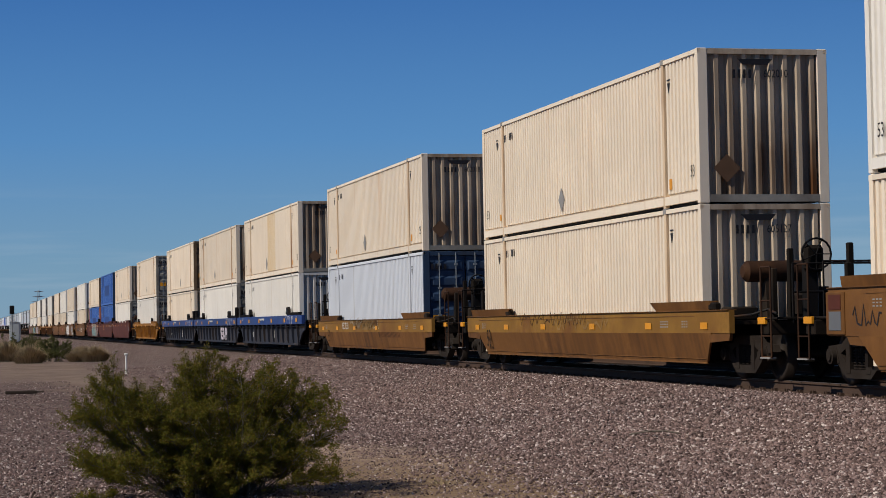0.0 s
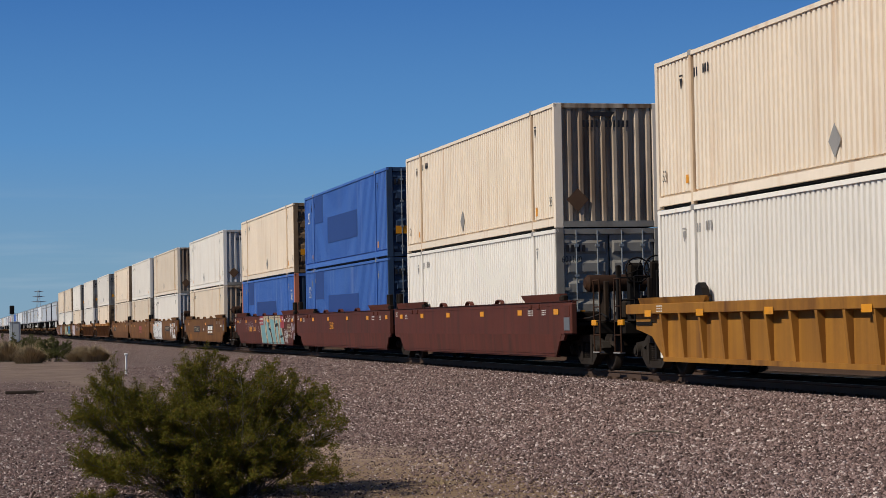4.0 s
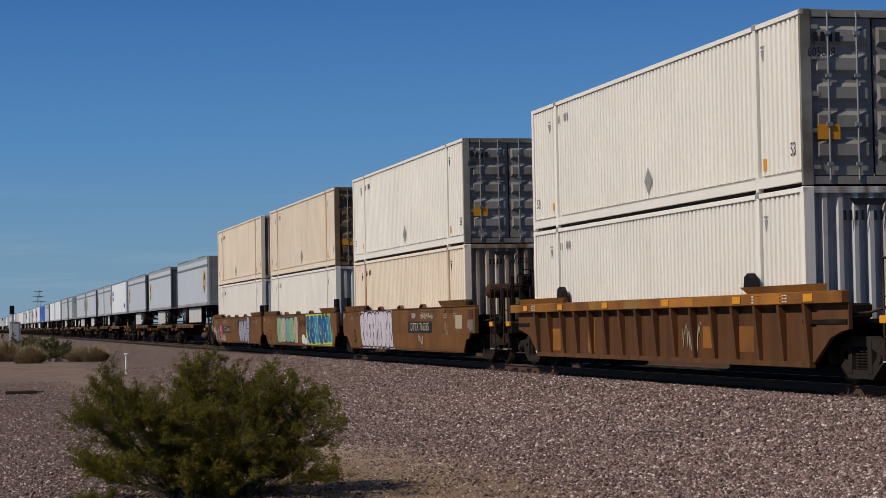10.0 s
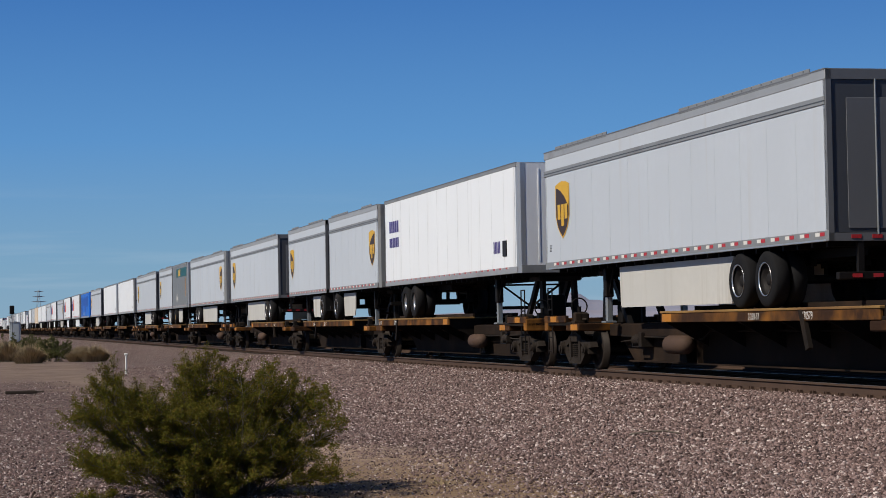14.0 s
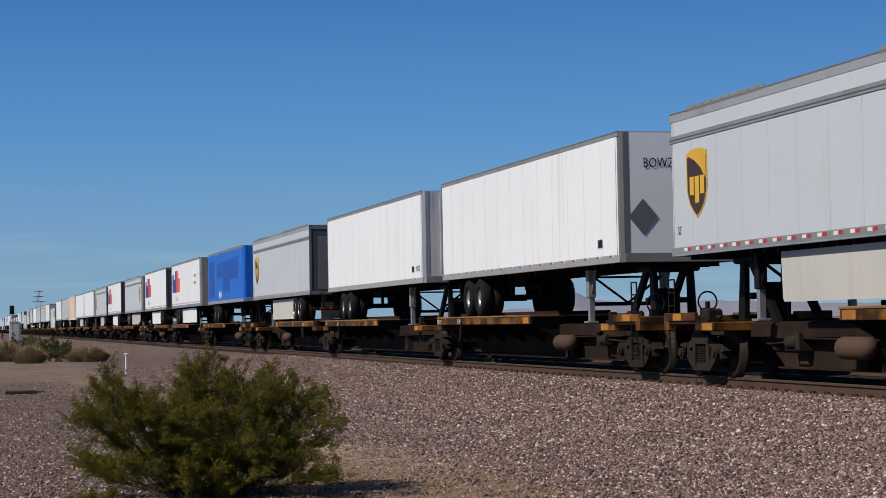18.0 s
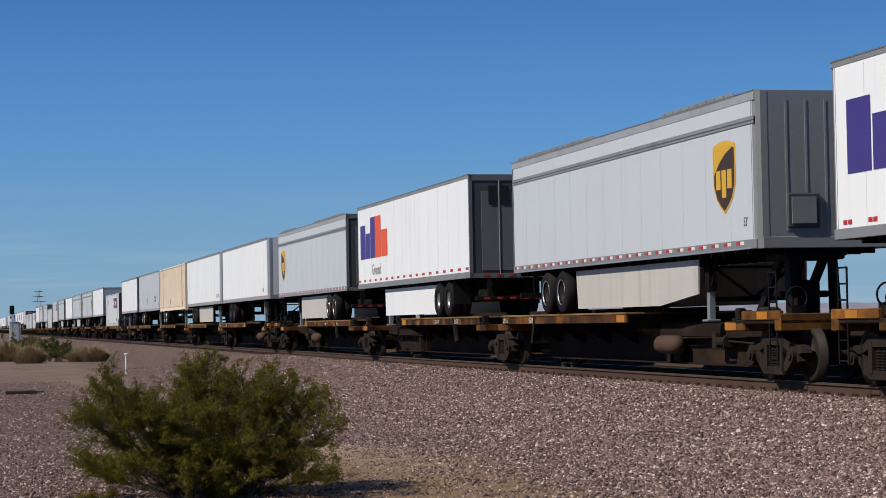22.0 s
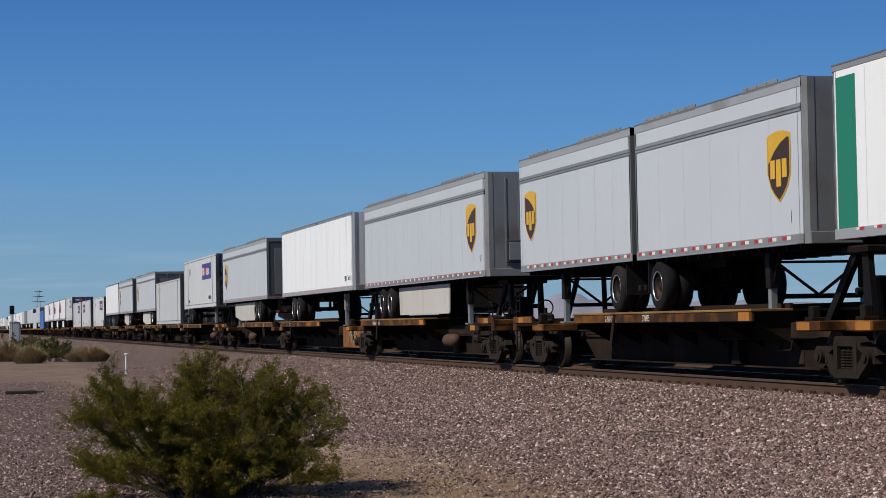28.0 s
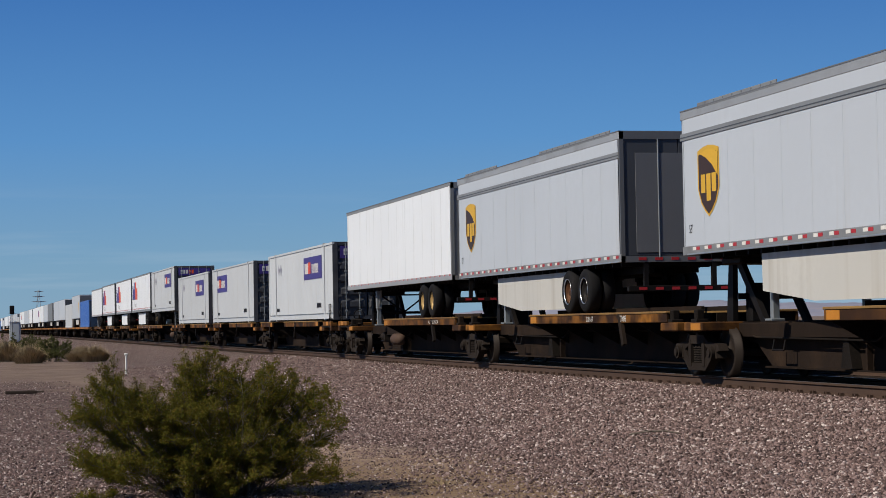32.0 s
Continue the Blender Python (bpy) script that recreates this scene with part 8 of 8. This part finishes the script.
    part("emblem_board", G().plate([(2.34, 0.66), (4.93, 0.66), (4.93, 1.20), (2.34, 1.20)], lambda q: -1.5 + max(0, 0.86 - q) * 0.07, 0.006), "mark_dark", base[10], "dark emblem board")
    g = G()
    for k in range(3):
        x = 2.55 + k * 0.74
        for poly in ([(x, 0.90), (x + 0.60, 0.90), (x + 0.66, 1.12), (x + 0.06, 1.12)], [(x - 0.06, 0.74), (x + 0.54, 0.74), (x + 0.59, 0.855), (x - 0.01, 0.855)]):
            g.plate(poly, lambda q: -1.51 + max(0, 0.86 - q) * 0.07)
    part("plain_emblem", g, "mark_white", base[10], "white emblem blocks")
    part("white_label", G().plate([(0.35, 0.89), (0.7, 0.89), (0.7, 0.99), (0.35, 0.99)], lambda q: -1.505), "mark_white", base[10])
    part("white_label", G().plate([(8.1, 1.06), (8.6, 1.06), (8.6, 1.17), (8.1, 1.17)], lambda q: -1.505), "mark_white", base[10])
    lettering("89005", base[3], -5.0, -1.375, 0.68, 0.34, "mark_white")
    lettering("53", base[3], 1.6, -1.375, 0.68, 0.50, "mark_white")
    lettering("53", base[5], 2.0, -1.375, 0.66, 0.55, "mark_white")
    lettering("DTTX 89005", base[5], -4.4, -1.375, 0.66, 0.36, "mark_white", "side", 0.62)
    tall_letters(base[4], "ERP", 3.0, 5.75, 0.36, 1.08, "spray_lilac", "mark_dark", 0.15)
    for k in (3, 4, 5):
        g = G()
        for x in (6.05, 6.85, 7.45, 8.55):
            g.plate([(x, 1.15), (x + 0.04, 1.15), (x + 0.04, 1.48), (x, 1.48)], lambda q: -1.52, 0.006)
        bars(g, -1.8, 1.33, 14, 0.08, 0.08, 0.03, lambda q: -1.524)
        tagged(part("length_marks", g, "mark_white", base[k], "white stencilled marks on the blue chord"), kind="stuff")
        for j, txt in enumerate(("40", "45", "48", "53")):
            lettering(txt, base[k], (5.85, 7.02, 7.62, 8.7)[j], -1.527, 1.42, 0.13, "mark_white")
    for k in (14, 15):
        for x, z, w, h in ((-6.6, 0.42, 0.9, 0.5), (-3.6, 0.40, 0.5, 0.75), (3.5, 0.55, 0.6, 0.4), (5.2, 0.50, 0.8, 0.45)):
            part("repainted_patch", G().plate([(x, z), (x + w, z), (x + w, z + h), (x, z + h)], lambda q: -1.37, 0.004), "rust_chord", base[k], "worn yellow-brown patch")
        for x, w, m in ((-3.0, 1.3, "ochre_sill"), (-0.6, 1.0, "deck_lip"), (1.6, 1.8, "orange_patch"), (6.4, 1.2, "orange_patch")):
            part("chord_patch", G().plate([(x, 1.32), (x + w, 1.32), (x + w, 1.48), (x, 1.48)], lambda q: -1.52, 0.004), m, base[k], "worn patch on the chord")
    number_board(base[13], "766671", -5.2, 1.02, 2.9, 0.32)
    lettering("657801", base[14], -2.2, -1.375, 0.80, 0.30, "mark_white")
    tag_lines(base[14], 0.5, 1.5, 0.5, 1.1, "spray_cream", 41, yf=lambda z: -1.374, n=2)
    tag_lines(base[15], 2.4, 3.4, 0.5, 1.1, "spray_cream", 42, yf=lambda z: -1.374, n=2)
    # an older mark and worn scrawls on the ochre car
    lettering("FEC 70231", base[2], -3.56, -1.512, 1.03, 0.33, "mark_white", "side", 0.8)
    tag_lines(base[2], -2.6, 2.3, 0.92, 1.36, "spray_cream", 51, n=4, w=0.05)
    tag_lines(base[2], -2.0, 2.0, 0.95, 1.30, "faded_brown", 52, n=5, w=0.04)
    part("repainted_patch", G().plate([(-0.6, 0.90), (1.1, 0.90), (0.9, 1.20), (-0.4, 1.24)], lambda q: -1.503), "deck_lip", base[2], "pale yellow rubbed patch")
    part("faded_bars", bars(G(), 2.2, 0.66, 17, 0.13, 0.17, 0.065, lambda q: -1.504 + (0.86 - q) * 0.22), "rust_car", base[2])
    tag_lines(base[1], -4.0, 1.5, 1.0, 1.34, "faded_brown", 53, n=4, w=0.03)
    tag_lines(base[1], -1.0, 3.0, 0.9, 1.20, "deck_lip", 54, n=2, w=0.06)
    # a faded red emblem as plain blocks
    g = G()
    for k in range(3):
        x = 0.82 + k * 0.70
        for poly in ([(x, 0.90), (x + 0.56, 0.90), (x + 0.62, 1.22), (x + 0.06, 1.22)], [(x + 0.16, 0.66), (x + 0.42, 0.66), (x + 0.47, 0.85), (x + 0.21, 0.85)]):
            g.plate(poly, lambda q: -1.504 + max(0, 0.86 - q) * 0.07)
    part("plain_emblem", g, "red_panel", base[12], "faded red emblem blocks")
    lettering("53", base[0], -7.5, -1.46, 0.66, 0.6, "mark_dark")
    tag_lines(base[0], -8.3, -7.3, 0.95, 1.3, "mark_dark", 43, n=1)


def build_trailers():
    rng = random.Random(8)
    DECK = 1.258
    # trucks of each articulated car
    cars = [
        [-420.8, -439.0, -457.6, -474.9], [-479.1, -497.0, -515.1, -533.3], [-537.1, -554.6, -572.6, -590.3], [-594.1, -612.2, -631.1, -649.2],
        [-653.0, -670.3, -688.5, -706.4], [-710.6, -728.8, -746.9, -765.7], [-769.7, -785.4, -802.3, -819.6, -837.2, -854.4], [-858.3, -875.9, -894.0, -911.6],
        [-915.9, -933.9, -952.1, -970.2], [-974.1, -991.1, -1008.3, -1025.3, -1042.8, -1060.2], [-1064.2, -1082.2, -1100.6, -1118.4],
        [-1122.3, -1138.2, -1155.4, -1173.0, -1190.2, -1207.6],
    ]
    # front, livery, length, nose ahead, rim, skirt
    P, Wh, C = "parcel", "white", "courier"
    rows = [
        (-420.9, P, 16.15, 1, "rim_old", 1), (-441.4, P, 16.15, 0, "rim_old", 1), (-460.3, P, 16.15, 0, "rim_old", 1),
        (-478.9, "metro", 16.15, 1, "rim", 0), (-496.2, P, 9.2, 1, "rim_old", 0), (-506.1, P, 9.0, 0, "rim_old", 0), (-518.0, P, 16.15, 0, "rim_old", 1),
        (-536.6, P, 16.15, 1, "rim_old", 1), (-554.8, "slate", 8.7, 1, "rim_tan", 0), (-563.8, P, 8.8, 0, "rim_old", 0), (-575.1, P, 16.15, 0, "rim_old", 1),
        (-594.4, "framed", 16.15, 1, "rim", 0), (-613.1, Wh, 16.15, 1, "rim", 0), (-633.4, P, 16.15, 0, "rim_old", 1),
        (-652.9, "blue", 14.5, 1, "rim", 0), (-671.4, C, 16.15, 1, "rim", 1), (-691.4, C, 16.15, 0, "rim", 1),
        (-710.7, P, 16.0, 1, "rim_old", 1), (-731.2, C, 16.0, 0, "rim", 1), (-749.3, P, 16.15, 0, "rim_old", 1),
        (-768.6, Wh, 16.15, 1, "rim", 0), (-785.9, Wh, 16.15, 1, "rim", 1), (-803.4, "beige_box", 16.15, 1, "rim_old", 0), (-820.2, "seamed", 16.3, 1, "rim_old", 0), (-838.5, Wh, 15.7, 0, "rim", 0),
        (-857.6, "low_courier", 16.15, 1, "", 0), (-877.7, "greenend", 16.15, 0, "rim_old", 0), (-895.0, P, 8.5, 1, "rim_old", 2), (-903.8, P, 8.6, 0, "rim_old", 2),
        (-915.8, P, 16.5, 1, "rim_old", 1), (-934.5, Wh, 16.15, 1, "rim_old", 0), (-955.1, P, 16.0, 0, "rim_old", 1),
        (-974.1, "box_courier", 15.9, 1, "rim", 0), (-992.5, "low_grey", 16.15, 1, "", 0), (-1009.4, P, 16.0, 0, "rim_old", 1), (-1029.1, P, 14.3, 0, "rim_old", 1), (-1044.2, Wh, 15.9, 0, "rim_tan", 0),
        (-1063.1, "low_courier", 16.0, 1, "", 0), (-1084.1, "low_courier2", 16.0, 1, "", 0), (-1102.1, "low_courier", 16.0, 1, "", 0),
        (-1120.8, "box_courier", 15.9, 1, "rim_tan", 0), (-1138.0, C, 16.15, 0, "rim", 1), (-1155.2, C, 16.15, 0, "rim", 1), (-1173.4, C, 16.0, 0, "rim", 1), (-1190.5, Wh, 16.0, 0, "rim", 0),
    ]
    # the far rest of the train, never near
    far_kinds = ["low_blue", P, "low_courier", P, "seamed", "slate16", P, Wh, C, C, Wh, P, P, Wh, C, "low_grey", P, P, Wh, P, C, P, Wh, Wh, P, "low_courier", P, C]
    f = -1211.6
    k = 0
    while f > -1700:
        tr = [f + 0.2]
        for _ in range(5):
            tr.append(tr[-1] - 17.3)
            kd = far_kinds[k % len(far_kinds)]
            rows.append((f - 0.4, kd, 16.15, k % 3 > 0, "rim", k % 2))
            f -= 17.3
            k += 1
        cars.append(tr)
        f -= 3.8
    made, texts = [], []
    for front, kd, L, ahead, rim, sk in rows:
        s = front - L / 2
        if front < -1210:
            if kd.startswith("low"):
                skin = {"low_blue": "blue_box", "low_grey": "dull_grey"}.get(kd, "fedex_grey")
                b = clone(("far_box", skin), lambda: far_container(skin))
                b["label"] = ("blue" if skin == "blue_box" else "pale grey") + " ribbed container standing low on a spine car"
                running(b, s, DECK)
            else:
                kd2 = "slate" if kd == "slate16" else kd
                running(clone(("far_trailer", kd2), lambda: far_trailer(kd2)), s, DECK, not ahead)
        elif kd.startswith("low") or kd.startswith("box") or kd == "beige_box":
            skin = "cream" if kd == "beige_box" else ("fedex_grey" if kd != "low_grey" else "dull_grey")
            e = "rib" if kd == "beige_box" else "door"
            dk = "door_grey" if kd == "beige_box" else "door_dark"
            b = clone(("box", skin, e, dk), lambda: container(skin, e, dk))
            if kd.startswith("low"):
                b["label"] = "pale grey ribbed container standing low on a spine car"
                running(b, s, DECK)
            else:
                b["label"] = ("cream" if kd == "beige_box" else "pale grey") + " ribbed container riding on a chassis"
                running(b, s, DECK + 0.87)
                running(clone(("chassis", rim), lambda: chassis(16.15, rim)), s, DECK)
            made.append((b, kd))
        else:
            kd2 = "slate" if kd == "slate16" else kd
            q = ("trailer", kd2, L, rim, sk, ahead)
            b = clone(q, lambda: trailer(kd2, L, rim, sk, -1 if ahead else 1))
            made.append((running(b, s, DECK, not ahead), kd))
            digits = {-613.1: "900033", -785.9: "000740", -934.5: "268813", -820.2: "463536"}.get(front)
            if digits:
                texts.append((b, digits, L))
    for b, digits, L in texts:
        lettering(digits, b, L / 2 - 0.66, -1.304, 1.47, 0.24, "mark_dark")
    hx = CL / 2
    for b, kd in made:
        if "courier" in kd and b.name.startswith("shipping"):
            yf = lambda z: -CW / 2 + 0.022
            x0 = -6.2 if kd == "low_courier2" else 1.4
            part("emblem_panel", G().plate([(x0, 1.62), (x0 + 4.2, 1.62), (x0 + 4.2, 2.50), (x0, 2.50)], yf), "purple", b, "purple emblem panel")
            g = bars(G(), x0 + 0.25, 1.85, 3, 0.22, 0.42, 0.05, lambda z: -CW / 2 + 0.018)
            bars(g, x0 + 1.95, 1.85, 7, 0.14, 0.36, 0.08, lambda z: -CW / 2 + 0.018)
            tagged(part("emblem_bars", g, "mark_white", b), kind="stuff")
            tagged(part("emblem_bars", bars(G(), x0 + 1.1, 1.85, 2, 0.25, 0.45, 0.05, lambda z: -CW / 2 + 0.018), "orange_mark", b), kind="stuff")
            g = G().add([(hx + 0.01, -1.02, CH - 0.62), (hx + 0.01, 1.02, CH - 0.62), (hx + 0.01, 1.02, CH - 0.16), (hx + 0.01, -1.02, CH - 0.16)], [(0, 1, 2, 3)])
            part("end_emblem_panel", g, "purple", b, "dark purple header panel")
            g = G()
            for j in range(3):
                y = -0.88 + j * 0.17
                g.add([(hx + 0.014, y, CH - 0.50), (hx + 0.014, y + 0.13, CH - 0.50), (hx + 0.014, y + 0.13, CH - 0.26), (hx + 0.014, y, CH - 0.26)], [(0, 1, 2, 3)])
            tagged(part("end_emblem_bars", g, "mark_white", b), kind="stuff")
            g = G()
            for j in range(2):
                y = -0.36 + j * 0.18
                g.add([(hx + 0.014, y, CH - 0.50), (hx + 0.014, y + 0.14, CH - 0.50), (hx + 0.014, y + 0.14, CH - 0.26), (hx + 0.014, y, CH - 0.26)], [(0, 1, 2, 3)])
            tagged(part("end_emblem_bars", g, "orange_mark", b), kind="stuff")
            for x in (-5.2, -4.6):
                part("placard", G().plate([(x, 1.95), (x + 0.24, 2.2), (x, 2.45), (x - 0.24, 2.2)], yf), "spray_grey", b)
            part("corner_bars", bars(bars(G(), -hx + 2.2, 0.42, 4, 0.14, 0.14, 0.05, yf), hx - 3.7, 0.5, 5, 0.16, 0.18, 0.05, yf), "mark_dark", b)
        elif b.name.startswith("shipping"):
            container_marks(b, rng, "rib", "cream" if kd == "beige_box" else "x", "", kd == "beige_box")
    # a platform under every load
    spans = [(c, i) for c in cars for i in range(len(c) - 1)]
    plat = []
    for c, i in spans:
        a, b = c[i], c[i + 1]
        mid = (a + b) / 2
        own = [(fr - L / 2, kd, ahead) for fr, kd, L, ahead, rim, sk in rows if b - 2 < fr - L / 2 < a + 2]
        style = "twin" if len(own) > 1 else ("box" if own and own[0][1].startswith("low") else "single")
        turned = bool(own) and style == "single" and not own[0][2]
        fr_, re_ = (i == 0), (i == len(c) - 2)
        if a < -1209:
            running(clone("far_spine", far_spine), mid)
            continue
        f1, r1 = (re_, fr_) if turned else (fr_, re_)
        ivy = bool(own) and abs(own[0][0] - (-934.5 - 8.07)) < 0.5
        u = clone(("spine", style, f1, r1, turned, ivy), lambda: spine_unit(style, f1, r1, 1 if turned else -1, style == "single" and (f1 or r1) and not ivy))
        running(u, mid, 0, turned)
        plat.append((u, a - mid, b - mid if re_ else None, turned, own))
    for u, x0, x1, turned, own in plat:
        sg = -1 if turned else 1
        add_truck(u, sg * x0)
        if x1 is not None:
            add_truck(u, sg * x1)
    # lettering on decks
    def deck_text(u, txt, x, turned, size=0.2):
        ob = lettering(txt, u, x, -1.377, 1.112, size, "mark_white", "side", 0.8)
        if turned:
            ob.matrix_local = pose(x, 1.377, 1.112, 90, 0, 180)
    n = 0
    words = ("370895", "ALL PURPOSE SPINE CAR", "370579", "553984", "2-28/1-57", "56A 118 R12")
    for u, x0, x1, turned, own in plat:
        box = own and own[0][1].startswith("low")
        twin = len(own) > 1
        if not box:
            x = 0.0 if twin else -5.2
            deck_text(u, words[n % 6], x, turned, 0.14 if n % 6 == 1 else 0.185)
            if n % 6 != 1:
                deck_text(u, words[(n * 2 + 4) % 6] if n % 2 else "2-28/1-57", x + (2.3 if turned else -2.4), turned, 0.16)
            n += 1
    for u, x0, x1, turned, own in plat:
        if own and abs(own[0][0] - (-934.5 - 8.07)) < 0.5:
            part("rusty_panel", G().box(3.0, 7.6, -0.655, -0.625, 0.24, 0.99), "rust_panel", u, "rusty orange sill panel")
            lettering("IVY LEA", u, 5.0, -0.662, 0.60, 0.60, "spray_cream", "side", 0.85)



# ---- build ----
build_ground()
build_track()
build_distance()
build_plants()
build_stacks()
build_trailers()
build_gravel()


def motions():
    """The whole train runs by at about 31 m/s."""
    for t, s, z, turned in RUNNING:
        walk(t, [(q, pose(s + shift(q), TRACK_Y, z, 0, 0, 180 if turned else 0)) for q in (0.0, 4.0, 8.0, 12.0, 16.0, 20.0, 24.0, 28.0, 32.0)])


motions()
